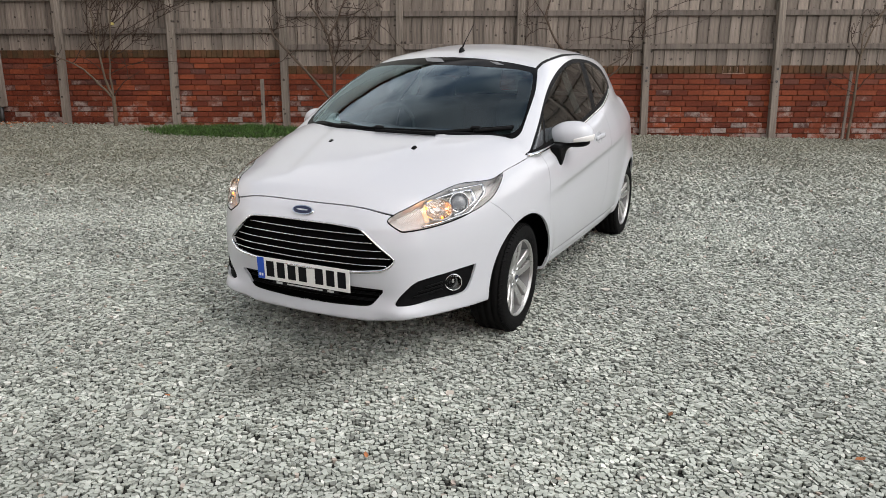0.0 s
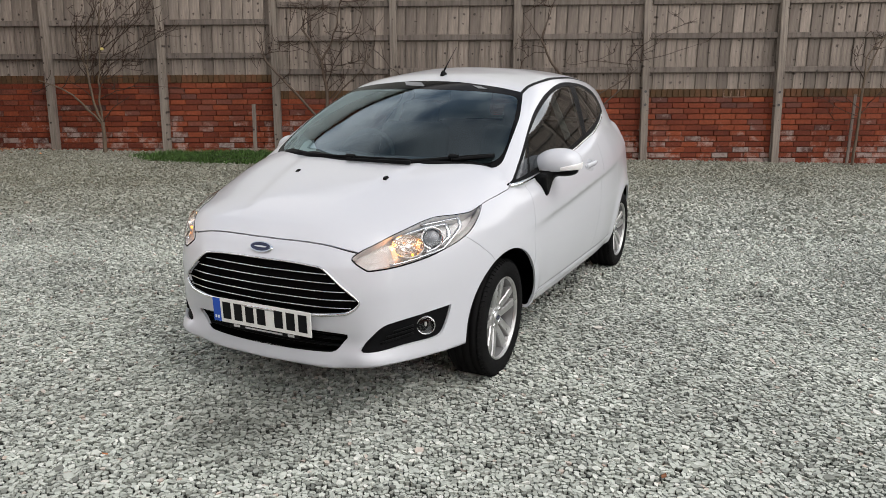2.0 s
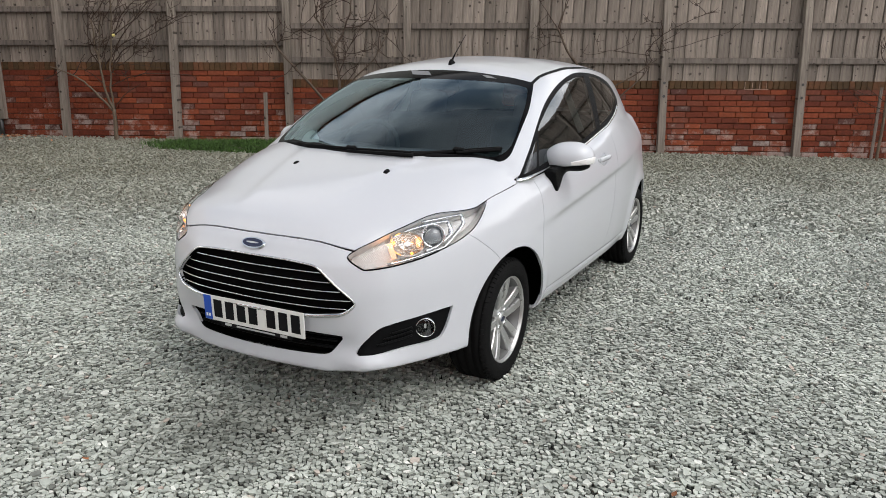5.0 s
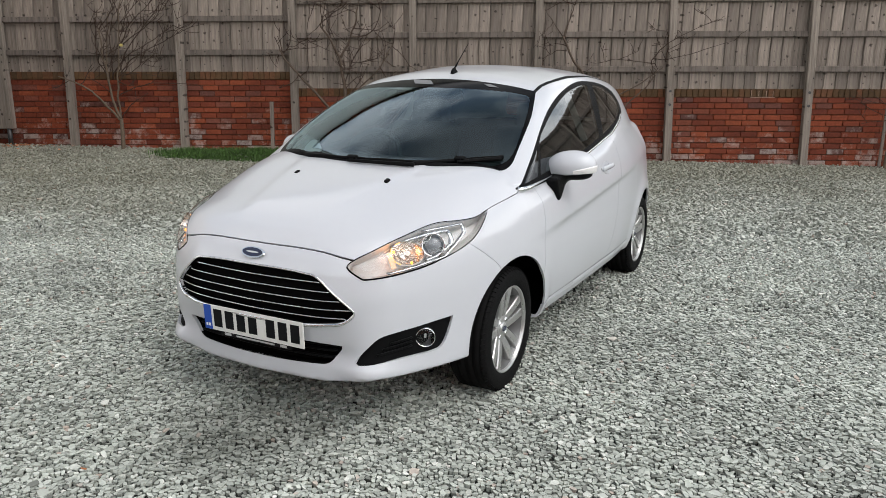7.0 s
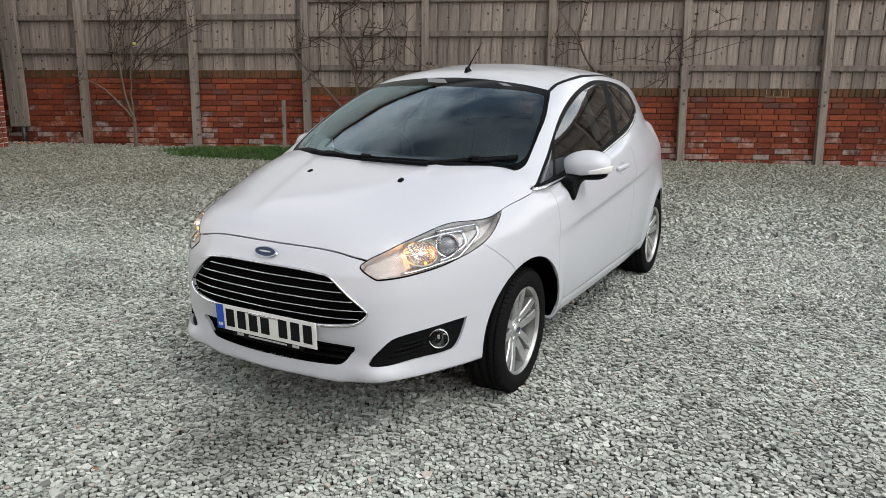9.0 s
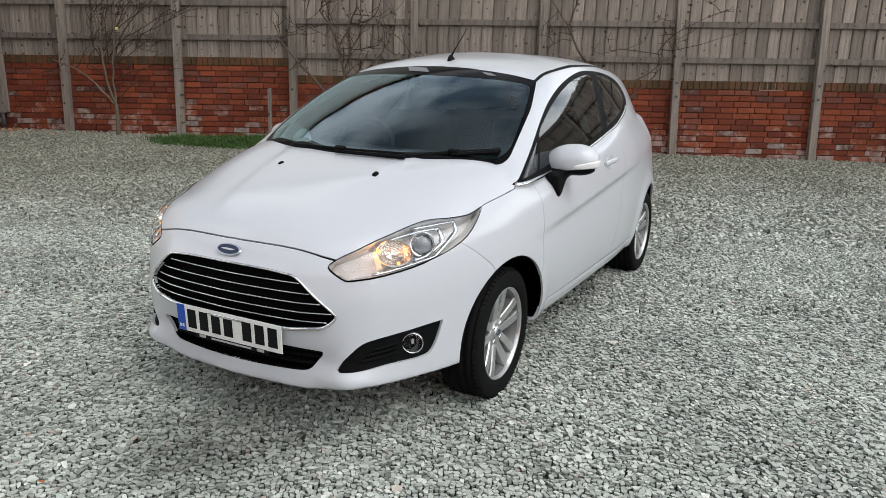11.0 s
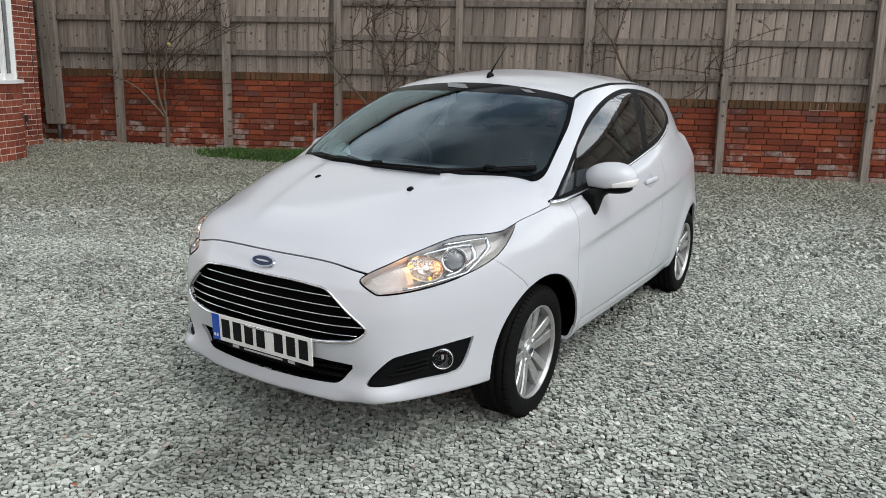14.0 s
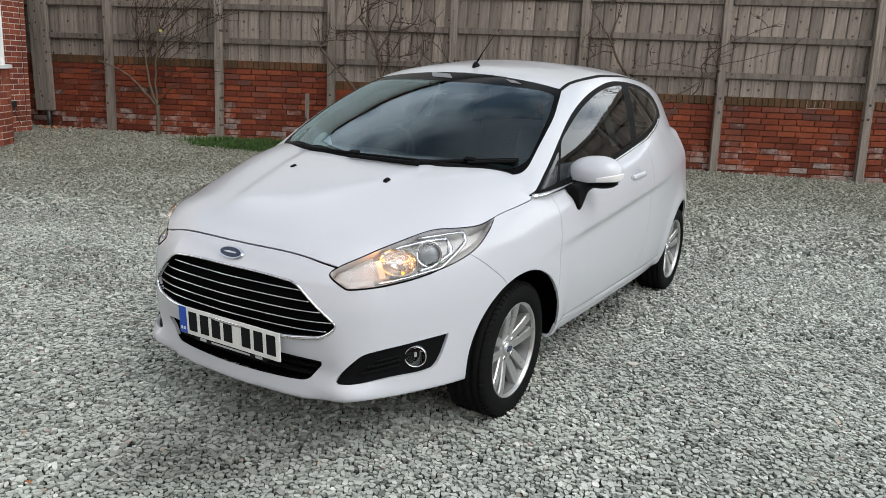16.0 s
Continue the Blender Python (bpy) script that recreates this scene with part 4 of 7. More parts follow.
def cut_out(d_of, t):
    """Splits t by a signed distance; adds points to P."""
    global P
    d = d_of(P)
    P, a, b = cut(P, t, d)
    return a, b


def on_cab(p):
    ax = np.abs(p[:, 0])
    return cab(ax, p[:, 1], p[:, 2]) - lower_body(ax, p[:, 1], p[:, 2])


def arch_of(p):
    return np.minimum(*[np.hypot(p[:, 1] - ya - 0.006, p[:, 2] - 0.298) - 0.337 for ya in (AXLE_F, AXLE_R)]) + 5 * (p[:, 0] < 0.4)


_, T = cut_out(arch_of, T)


def lamp_of(p):
    return outline((p[:, 0] + p[:, 1]) * R2, p[:, 2], LAMP) + 5 * (p[:, 1] > 1.0)


LENS, T = cut_out(lamp_of, T)
GRILLE_T, T = cut_out(lambda p: outline(p[:, 0], p[:, 2], GRILLE) + 5 * (p[:, 1] > 0.4), T)
LOW_T, T = cut_out(lambda p: outline(p[:, 0], p[:, 2], LOW_GRILLE) + 5 * (p[:, 1] > 0.4), T)
FOG_T, T = cut_out(lambda p: outline((p[:, 0] + p[:, 1]) * R2, p[:, 2], FOG) + 5 * (p[:, 1] > 0.8), T)
SCREEN_T, T = cut_out(lambda p: np.maximum(outline(p[:, 0], p[:, 2], SCREEN_EDGE) + 5 * (p[:, 1] > 1.95), on_cab(p)), T)
CLEAR_T, BORDER_T = cut_out(lambda p: outline(p[:, 0], p[:, 2], SCREEN_CLEAR), SCREEN_T)
FRAME_T, T = cut_out(lambda p: outline(p[:, 1], p[:, 2], SIDE_FRAME) + 5 * (p[:, 0] < 0.4), T)
DOORGLASS_T, FRAME_T = cut_out(lambda p: outline(p[:, 1], p[:, 2], DOOR_GLASS), FRAME_T)
QUARTER_T, FRAME_T = cut_out(lambda p: outline(p[:, 1], p[:, 2], FRONT_LIGHT), FRAME_T)
REARGLASS_T, FRAME_T = cut_out(lambda p: outline(p[:, 1], p[:, 2], REAR_GLASS), FRAME_T)
ditch_x = curve1((1.70, 0.548), (1.84, 0.540), (2.15, 0.530), (2.6, 0.515), (3.2, 0.49), (3.6, 0.46))
DITCH_T, T = cut_out(lambda p: np.maximum(np.abs(p[:, 0] - ditch_x(p[:, 1])) - 0.009, np.maximum(1.69 - p[:, 1], np.maximum(p[:, 1] - 3.55, 1.2 - p[:, 2]))), T)
TAILGATE = rounded([(-0.05, 1.10), (0.47, 1.10), (0.50, 1.14), (0.44, 1.34), (0.38, 1.365), (-0.05, 1.375)], 3, sharp=(0, 5))
TAILGLASS_T, T = cut_out(lambda p: outline(p[:, 0], p[:, 2], TAILGATE) + 5 * (p[:, 1] < 3.4), T)
TAIL_T, T = cut_out(lambda p: outline(p[:, 1], p[:, 2], TAIL_LAMP) + 5 * (p[:, 0] < 0.4), T)


CAB_T, T = cut_out(on_cab, T)


def bonnet_of(p):
    return np.maximum(outline(p[:, 0], p[:, 1], BONNET), 0.66 - p[:, 2]) + 5 * (p[:, 1] > 1.4)


def split_gap(d_of, t, gap=GAP):
    """Splits a panel off, with a narrow gap between it and the rest."""
    global P
    inside, rest = cut_out(lambda p: d_of(p) + np.where(p[:, 1] < 0.3, gap, GAP), t)
    _, rest = cut_out(lambda p: d_of(p) - np.where(p[:, 1] < 0.3, gap, GAP), rest)
    return inside, rest


seam_y = curve1((0.2, 0.80), (0.605, 0.718), (0.686, 0.624), (0.745, 0.538), (0.80, 0.45), (0.9, 0.30))
BONNET_T, T = split_gap(bonnet_of, T, 0.0022)
COWL_T, BONNET_T = cut_out(lambda p: np.maximum(0.800 + 0.5 * p[:, 0] ** 2 - p[:, 1], p[:, 0] - 0.655), BONNET_T)
BUMPER_T, T = split_gap(lambda p: (p[:, 1] - seam_y(p[:, 2])) * 0.75 + 5 * (p[:, 2] > 0.86), T)
T = np.concatenate([T, CAB_T])
belt = curve1((0.964, 0.915), (1.307, 0.936), (1.886, 0.990), (2.429, 1.055), (2.95, 1.137), (3.13, 1.185))
DOOR_T, T = split_gap(lambda p: np.maximum(outline(p[:, 1], p[:, 2], DOOR), p[:, 2] - belt(p[:, 1]) - 0.02) + 5 * (p[:, 0] < 0.4), T)
WING_T, T = split_gap(lambda p: np.maximum(p[:, 1] - 1.16, p[:, 2] - 0.93) + 5 * (on_cab(p) < 0), T)


def largest_piece(t):
    """Parts a panel's triangles into its largest joined piece and the rest."""
    mark = np.arange(len(P))
    while True:
        low = mark[t].min(1)
        new_mark = mark.copy()
        for i in range(3):
            np.minimum.at(new_mark, t[:, i], low)
        new_mark = new_mark[new_mark]
        if (new_mark == mark).all():
            break
        mark = new_mark
    names, count = np.unique(mark[t[:, 0]], return_counts=True)
    main = mark[t[:, 0]] == names[count.argmax()]
    return t[main], t[~main]


WING_T, chip_t = largest_piece(WING_T)
T = np.concatenate([T, chip_t])
ROOF_T, T = cut_out(lambda p: np.maximum(p[:, 0] - ditch_x(p[:, 1]) + GAP, np.maximum(p[:, 1] - 3.6, 1.2 - p[:, 2])) + 5 * (p[:, 1] < 1.5), T)

LINING_T = np.concatenate([BONNET_T, BUMPER_T, DOOR_T, WING_T, ROOF_T, T, FRAME_T, TAIL_T])
used, back = np.unique(LINING_T, return_inverse=True)
q, nrm = settle(car_body, P[used], 1)
q = q - nrm * 0.016
n = len(q)
sheet = back.reshape(-1, 3)
upper = (q[sheet].mean(1)[:, 2] > 0.97 + 0.10 * np.clip(q[sheet].mean(1)[:, 1] - 1.3, 0, 1)) & (q[sheet].mean(1)[:, 1] > 0.98)
for name, pick, material, label in (("lining", ~upper, DARK, ""), ("headlining", upper, PILLAR_TRIM, "pale cloth headlining")):
    half_sheet = sheet[pick]
    link_mesh(name, np.concatenate([q, q * [-1, 1, 1]]), np.concatenate([half_sheet, half_sheet[:, ::-1] + n]), material, car, label)

pressed("bonnet", P, BONNET_T, PAINT, mirror=True)
pressed("cowl", P, COWL_T, BLACK_PLASTIC, 0.004, "black plastic cowl under the windscreen", mirror=True)
pressed("front_bumper", P, BUMPER_T, PAINT, 0.014, mirror=True)
pressed("roof", P, ROOF_T, PAINT, mirror=True)
pressed("body_shell", P, T, PAINT, 0.014, mirror=True)
doors = pair("door", P, DOOR_T, PAINT)
pair("front_wing", P, WING_T, PAINT, 0.014)
pressed("windscreen", P, CLEAR_T, SCREEN, 0, "tinted windscreen", mirror=True)
pressed("windscreen_border", P, BORDER_T, GLOSS_BLACK, 0.004, "black windscreen border", mirror=True)
pair("window_frame", P, FRAME_T, BLACK_PLASTIC, 0.008, "black window frame")
pair("door_window", P, DOORGLASS_T, SIDE_GLASS, 0)
pair("quarter_light", P, QUARTER_T, TINT_GLASS, 0)
pair("rear_side_window", P, REARGLASS_T, TINT_GLASS, 0, "dark tinted glass")
pressed("rear_window", P, TAILGLASS_T, REAR_TINT, 0, "tinted rear window", mirror=True)
pair("roof_strip", P, DITCH_T, BLACK_PLASTIC, 0.004, "black roof joint strip")
pair("tail_lamp", P, TAIL_T, RED_LENS, 0.008, "red tail lamp")


def front_y(x, z):
    """Where the nose stands at a given place across and height."""
    x, z = np.asarray(x, float), np.asarray(z, float)
    lo, hi = np.full(x.shape, -0.2), np.full(x.shape, 1.0)
    for _ in range(40):
        mid = (lo + hi) / 2
        inside = lower_body(np.abs(x), mid, z) < 0
        hi, lo = np.where(inside, mid, hi), np.where(inside, lo, mid)
    return hi


def slant_point(u, z):
    """The nose's surface at (x + y) / sqrt 2 = u: for lamps that wrap round the corner."""
    u, z = np.asarray(u, float), np.asarray(z, float)
    lo, hi = np.full(u.shape, -0.6), np.full(u.shape, 0.8)
    for _ in range(40):
        mid = (lo + hi) / 2
        inside = lower_body(np.abs(u * R2 - mid), u * R2 + mid, z) < 0
        hi, lo = np.where(inside, mid, hi), np.where(inside, lo, mid)
    return np.stack([u * R2 - hi, u * R2 + hi, z], -1)


# recessed backs behind the openings of the nose
def recess(name, t, depth, material, mirror=True, label=""):
    used, back = np.unique(t, return_inverse=True)
    q, nrm = settle(car_body, P[used], 1)
    inner = q - nrm * depth
    f = back.reshape(-1, 3)
    e = np.concatenate([f[:, [0, 1]], f[:, [1, 2]], f[:, [2, 0]]])
    _, first, many = np.unique(np.sort(e, 1), axis=0, return_index=True, return_counts=True)
    rim = e[first[many == 1]]
    rim = rim[(np.abs(q[rim[:, 0], 0]) + np.abs(q[rim[:, 1], 0])) > 0.001]
    n = len(q)
    wall = np.concatenate([np.stack([rim[:, 1], rim[:, 0], n + rim[:, 0]], 1), np.stack([rim[:, 1], n + rim[:, 0], n + rim[:, 1]], 1)])
    v, faces = np.concatenate([q - nrm * 0.003, inner]), np.concatenate([f + n, wall])
    if mirror:
        k = len(v)
        v, faces = np.concatenate([v, v * [-1, 1, 1]]), np.concatenate([faces, faces[:, ::-1] + k])
        return [link_mesh(name, v, faces, material, car, label)]
    return [link_mesh(name, v, faces, material, car, label), link_mesh(name, v * [-1, 1, 1], faces[:, ::-1], material, car, label)]


recess("grille_back", GRILLE_T, 0.045, DARK)
recess("lower_grille_back", LOW_T, 0.06, DARK)
recess("fog_surround", FOG_T, 0.013, BLACK_PLASTIC, False, "black textured fog lamp surround")
recess("lamp_housing", LENS, 0.068, HOUSING, False, "silvered headlamp housing")

# grille: chrome frame and five bright-edged blades
half = GRILLE[(GRILLE[:, 0] >= 0)]
ring = np.concatenate([half, (half * [-1, 1])[::-1]])
ring3 = np.stack([ring[:, 0], front_y(ring[:, 0], ring[:, 1]) - 0.001, ring[:, 1]], 1)
keep = [0] + [i for i in range(1, len(ring3)) if np.linalg.norm(ring3[i] - ring3[i - 1]) > 0.004]
low_edge = np.clip((0.52 - ring3[keep][:, 2]) / 0.05, 0, 1)
grille = rod("grille_frame", ring3[keep], 0.0042 + 0.0048 * low_edge, CHROME, car, "chrome grille surround", 8, True)
for z in (0.495, 0.530, 0.565, 0.600, 0.635):
    xs = np.linspace(-0.47, 0.47, 95)
    xs = xs[outline(xs, np.full(len(xs), z), np.concatenate([GRILLE, (GRILLE * [-1, 1])[::-1]])) < -0.010]
    xs = xs[(np.diff(xs, prepend=xs[0]) < 0.02)]
    path = np.stack([xs, front_y(xs, np.full(len(xs), z)) + 0.012, np.full(len(xs), z)], 1)
    blade = rod("grille_blade", path + [0, 0.018, -0.003], 0.009, GLOSS_BLACK, car, "", 6, False, 0.35)
    rod("bright_edge", path, 0.0026, CHROME, blade, "chrome edge", 6)
for z in (0.315, 0.345, 0.37):
    xs = np.linspace(-0.38 + 0.4 * (0.385 - z), 0.38 - 0.4 * (0.385 - z), 40)
    path = np.stack([xs, front_y(xs, np.full(len(xs), z)) + 0.025, np.full(len(xs), z)], 1)
    rod("lower_grille_slat", path, 0.010, BLACK_PLASTIC, car, "", 6, False, 0.6)

# number plate with its blue band; the characters are plain bars
plate_y = 0.016
bm = bmesh.new()
box(bm, (0.52, 0.006, 0.111), (0.004, plate_y, 0.417), (4, 0, 0), 0.002)
plate = part("number_plate", bm, PLATE_WHITE, car, "white number plate with blue band")
tilt = math.tan(radians(4))


def on_plate(bm, x0, x1, z0, z1, lift):
    zc = (z0 + z1) / 2
    box(bm, (x1 - x0, 0.0012, z1 - z0), ((x0 + x1) / 2 + 0.004, plate_y - 0.0035 - lift - (zc - 0.417) * tilt, zc), (4, 0, 0))


bm = bmesh.new()
on_plate(bm, -0.258, -0.218, 0.363, 0.471, 0)
band = part("blue_band", bm, PLATE_BLUE, plate)
bm = bmesh.new()
on_plate(bm, -0.250, -0.241, 0.377, 0.390, 0.001)
on_plate(bm, -0.236, -0.227, 0.377, 0.390, 0.001)
part("band_mark", bm, PLATE_WHITE, band)
for x in (-0.205, -0.143, -0.081, -0.019, 0.073, 0.135, 0.197):
    bm = bmesh.new()
    on_plate(bm, x, x + 0.044, 0.379, 0.457, 0)
    part("character_bar", bm, PLATE_BLACK, plate)
bm = bmesh.new()
box(bm, (0.37, 0.006, 0.020), (0.01, plate_y + 0.010, 0.352), (4, 0, 0), 0.002)
strip = part("plate_strip", bm, PLATE_BLACK, car, "black strip under the number plate")
bm = bmesh.new()
box(bm, (0.20, 0.001, 0.007), (0.01, plate_y + 0.0062, 0.351), (4, 0, 0))
part("strip_text_bar", bm, SILVER, strip)
for x in (-0.135, 0.155):
    bm = bmesh.new()
    box(bm, (0.034, 0.001, 0.011), (x, plate_y + 0.0062, 0.352), (4, 0, 0))
    part("strip_mark", bm, SILVER, strip)

# oval badge on the nose
badge_z = 0.718
by = float(front_y(np.array([0.0]), np.array([badge_z]))[0])
lean = math.degrees(math.atan2(float(front_y(np.array([0.0]), np.array([badge_z + 0.02]))[0]) - by, 0.02))
badge = new("badge")
badge.parent = car
badge.matrix_basis = pose(0, by - 0.002, badge_z, -lean, 0, 0)
for name, rx, rz, thick, material in (("badge_rim", 0.060, 0.0255, 0.006, CHROME), ("badge_face", 0.0535, 0.0200, 0.0075, BLUE), ("badge_mark", 0.034, 0.0038, 0.0085, SILVER)):
    bm = bmesh.new()
    made = bmesh.ops.create_cone(bm, cap_ends=True, segments=40, radius1=1.0, radius2=0.93, depth=1.0)["verts"]
    for v in made:
        v.co = Vector((v.co.x * rx, -(v.co.z + 0.5) * thick, v.co.y * rz))
    part(name, bm, material, badge, smooth=False)


# headlamps
def lamp_side(side):
    lamp = new("headlamp")
    lamp.parent = car
    lamp["label"] = "swept-back headlamp with warm sidelight lit"
    lamp.matrix_basis = Matrix.Diagonal((side, 1, 1, 1))
    ring = slant_point(LAMP[:, 0], LAMP[:, 1])
    ring, rn = settle(lambda x, y, z: lower_body(np.abs(x), y, z), ring, 1)
    rod("gasket", ring - rn * 0.001, 0.0022 + 0.0014 * (ring[:, 2] < 0.70), GLOSS_BLACK, lamp, "black seal", 8, True)
    used, back = np.unique(LENS, return_inverse=True)
    lp, ln = settle(car_body, P[used], 1)
    depth = np.clip(-outline((lp[:, 0] + lp[:, 1]) * R2, lp[:, 2], LAMP) / 0.035, 0, 1)
    link_mesh("lens", lp + ln * (0.012 * depth * (2 - depth))[:, None], back.reshape(-1, 3), CLEAR, lamp, "clear lens", True)

    def inside(x, y, z, depth):
        p = slant_point(np.array([(x + y) * R2]), np.array([z]))
        p, nn = settle(lambda a, b, c: lower_body(np.abs(a), b, c), p, 1)
        return Vector(p[0] - nn[0] * depth), Vector(nn[0])

    def facing(at, normal):
        front = (normal * 0.35 + Vector((0.25, -1.0, 0.05)).normalized() * 0.65).normalized()
        return Matrix.Translation(at) @ front.to_track_quat("X", "Z").to_matrix().to_4x4()

    # projector: chrome ring, dark bowl, glass eye
    at, nn = inside(0.651, 0.388, 0.768, 0.028)
    for name, prof, material in (("projector_ring", [(0.038, -0.04), (0.042, 0.0), (0.049, 0.012), (0.047, 0.016), (0.039, 0.006), (0.036, -0.02)], CHROME), ("projector_eye", [(0.0001, 0.016), (0.012, 0.015), (0.024, 0.010), (0.033, 0.002), (0.037, -0.010), (0.037, -0.03)], None)):
        bm = bmesh.new()
        lathe(bm, prof, 40)
        ob = part(name, bm, material or EYE_GLASS, lamp, smooth=True)
        ob.matrix_basis = facing(at, nn)
    # lit reflector bowl with its bulb
    at, nn = inside(0.587, 0.275, 0.748, 0.024)
    bm = bmesh.new()
    lathe(bm, [(0.012, -0.035), (0.030, -0.026), (0.039, -0.018), (0.046, -0.008), (0.052, 0.004), (0.056, 0.014), (0.060, 0.015), (0.058, 0.0)], 22)
    for v in bm.verts:
        v.co.y *= 1.15
        v.co.z *= 0.82
    ob = part("reflector_bowl", bm, REFLECTOR, lamp)
    ob.matrix_basis = facing(at, nn)
    bm = bmesh.new()
    bmesh.ops.create_uvsphere(bm, u_segments=12, v_segments=8, radius=0.006)
    bulb = part("bulb", bm, AMBER, lamp, "glowing warm bulb", smooth=True)
    bulb.matrix_basis = facing(at, nn) @ Matrix.Translation((0.012, 0.020, -0.036))
    bm = bmesh.new()
    bmesh.ops.create_uvsphere(bm, u_segments=12, v_segments=8, radius=0.006)
    bulb = part("bulb", bm, AMBER, lamp, "glowing warm bulb", smooth=True)
    bulb.matrix_basis = facing(at, nn) @ Matrix.Translation((0.014, -0.052, 0.004))
    glow = bpy.data.lights.new("sidelight", "POINT")
    glow.energy, glow.color, glow.shadow_soft_size = 0.19, (1.0, 0.46, 0.18), 0.008
    source = new("sidelight", glow)
    source.parent = lamp
    source.matrix_basis = facing(at, nn) @ Matrix.Translation((0.026, -0.058, -0.008))
    # the bulb's gleam on the bowl's inner edge and panel, drawn as glowing pieces
    arc = np.linspace(radians(115), radians(250), 14)
    gleam = rod("bowl_gleam", np.stack([np.full(14, 0.017), 0.064 * np.cos(arc), 0.047 * np.sin(arc)], 1), 0.0020, RIM_GLEAM, lamp, "amber gleam drawn along the bowl's rim", 6)
    gleam.matrix_basis = facing(at, nn)
    pa, pn = inside(0.540, 0.224, 0.724, 0.027)
    bm = bmesh.new()
    box(bm, (0.004, 0.022, 0.066), (0, 0, 0), (0, 0, 0), 0.0015)
    panel = part("sidelight_panel", bm, LIT_PANEL, lamp, "sidelight panel with the bulb's light as its own glow")
    panel.matrix_basis = Matrix.Translation(pa) @ pn.to_track_quat("X", "Z").to_matrix().to_4x4() @ pose(0, 0, 0, 14, 0, 0)
    # fine fluting across the bowl and the turn signal
    for k in range(17):
        a, nn = inside(0.450 + 0.0048 * k, 0.132 + 0.0051 * k, 0.700 + 0.0027 * k, 0.024)
        bm = bmesh.new()
        box(bm, (0.0028, 0.008, 0.040 + 0.0013 * k), (0, 0, 0), (0, -38, 45), 0.001)
        ob = part("flute", bm, HOUSING, lamp)
        ob.matrix_basis = Matrix.Translation(a)
    for dx, dz in ((-0.006, -0.030), (0.006, -0.024), (0.018, -0.018), (-0.002, -0.042), (0.010, -0.036), (0.022, -0.030)):
        a, nn = inside(0.600 + dx, 0.265 + dx, 0.742 + dz, 0.020)
        bm = bmesh.new()
        box(bm, (0.009, 0.006, 0.008), (0, 0, 0), (0, 0, 45), 0.002)
        ob = part("optic_block", bm, CLEAR, lamp)
        ob.matrix_basis = Matrix.Translation(a)
    # bright bands that hook round the projector
    for pts, r, depth in ((((0.534, 0.232, 0.776), (0.566, 0.303, 0.799), (0.610, 0.39, 0.813), (0.655, 0.485, 0.817), (0.684, 0.472, 0.784), (0.691, 0.457, 0.757), (0.665, 0.377, 0.718), (0.632, 0.31, 0.706)), 0.0045, 0.018),
                          (((0.592, 0.381, 0.820), (0.640, 0.50, 0.829), (0.672, 0.570, 0.832), (0.705, 0.541, 0.797), (0.700, 0.47, 0.750), (0.684, 0.412, 0.712), (0.59, 0.234, 0.682), (0.53, 0.165, 0.672)), 0.0040, 0.014)):
        path = []
        for a, b in zip(pts, pts[1:]):
            for t in (0, 0.25, 0.5, 0.75):
                x, y, z = (a[i] * (1 - t) + b[i] * t for i in range(3))
                path.append(inside(x, y, z, depth)[0])
        rod("bright_band", path, r * 2.4, BAND, lamp, "bright silver band", 8, False, 0.6)
    return lamp


EYE_GLASS = mat("eye_glass", (0.20, 0.21, 0.22), 0.05, 0.0, vary=0.02, coat=1.0)
lamp_side(1)
lamp_side(-1)


# fog lamps
def fog_lamp(side):
    p = slant_point(np.array([(0.652 + 0.307) * R2]), np.array([0.394]))
    p, nn = settle(lambda a, b, c: lower_body(np.abs(a), b, c), p, 1)
    at, nn = Vector(p[0] - nn[0] * 0.004), Vector(nn[0])
    front = (nn * 0.45 + Vector((0.1, -1, 0)).normalized() * 0.55).normalized()
    fog = new("fog_lamp")
    fog.parent = car
    fog.matrix_basis = Matrix.Diagonal((side, 1, 1, 1)) @ Matrix.Translation(at) @ front.to_track_quat("X", "Z").to_matrix().to_4x4()
    for name, prof, material in (("fog_ring", [(0.034, -0.02), (0.0365, 0.010), (0.0385, 0.012), (0.0405, 0.010), (0.0405, -0.02)], CHROME), ("fog_bowl", [(0.004, -0.022), (0.02, -0.018), (0.030, -0.006), (0.036, 0.008)], FOG_BOWL), ("fog_lens", [(0.0001, 0.013), (0.02, 0.012), (0.03, 0.010), (0.037, 0.006)], CLEAR)):
        bm = bmesh.new()
        lathe(bm, prof, 32)
        part(name, bm, material, fog, smooth=True)
    bm = bmesh.new()
    box(bm, (0.012, 0.010, 0.018), (-0.008, 0, 0.002), (0, 0, 0), 0.004)
    part("bulb_shield", bm, SILVER, fog)


fog_lamp(1)
fog_lamp(-1)
for side in (1, -1):
    for z, a, b in ((0.345, 0.50, 0.60), (0.368, 0.52, 0.60), (0.390, 0.545, 0.60)):
        xs = np.linspace(a, b, 12)
        u = (xs + np.interp(xs, [0.43, 0.48, 0.54, 0.58, 0.65], [0.12, 0.14, 0.18, 0.24, 0.32])) * R2
        path = slant_point(u, z + (xs - a) * 0.25) * [side, 1, 1]
        rod("surround_rib", path + [0, 0.010, 0], 0.0045, BLACK_PLASTIC, car, "", 6)

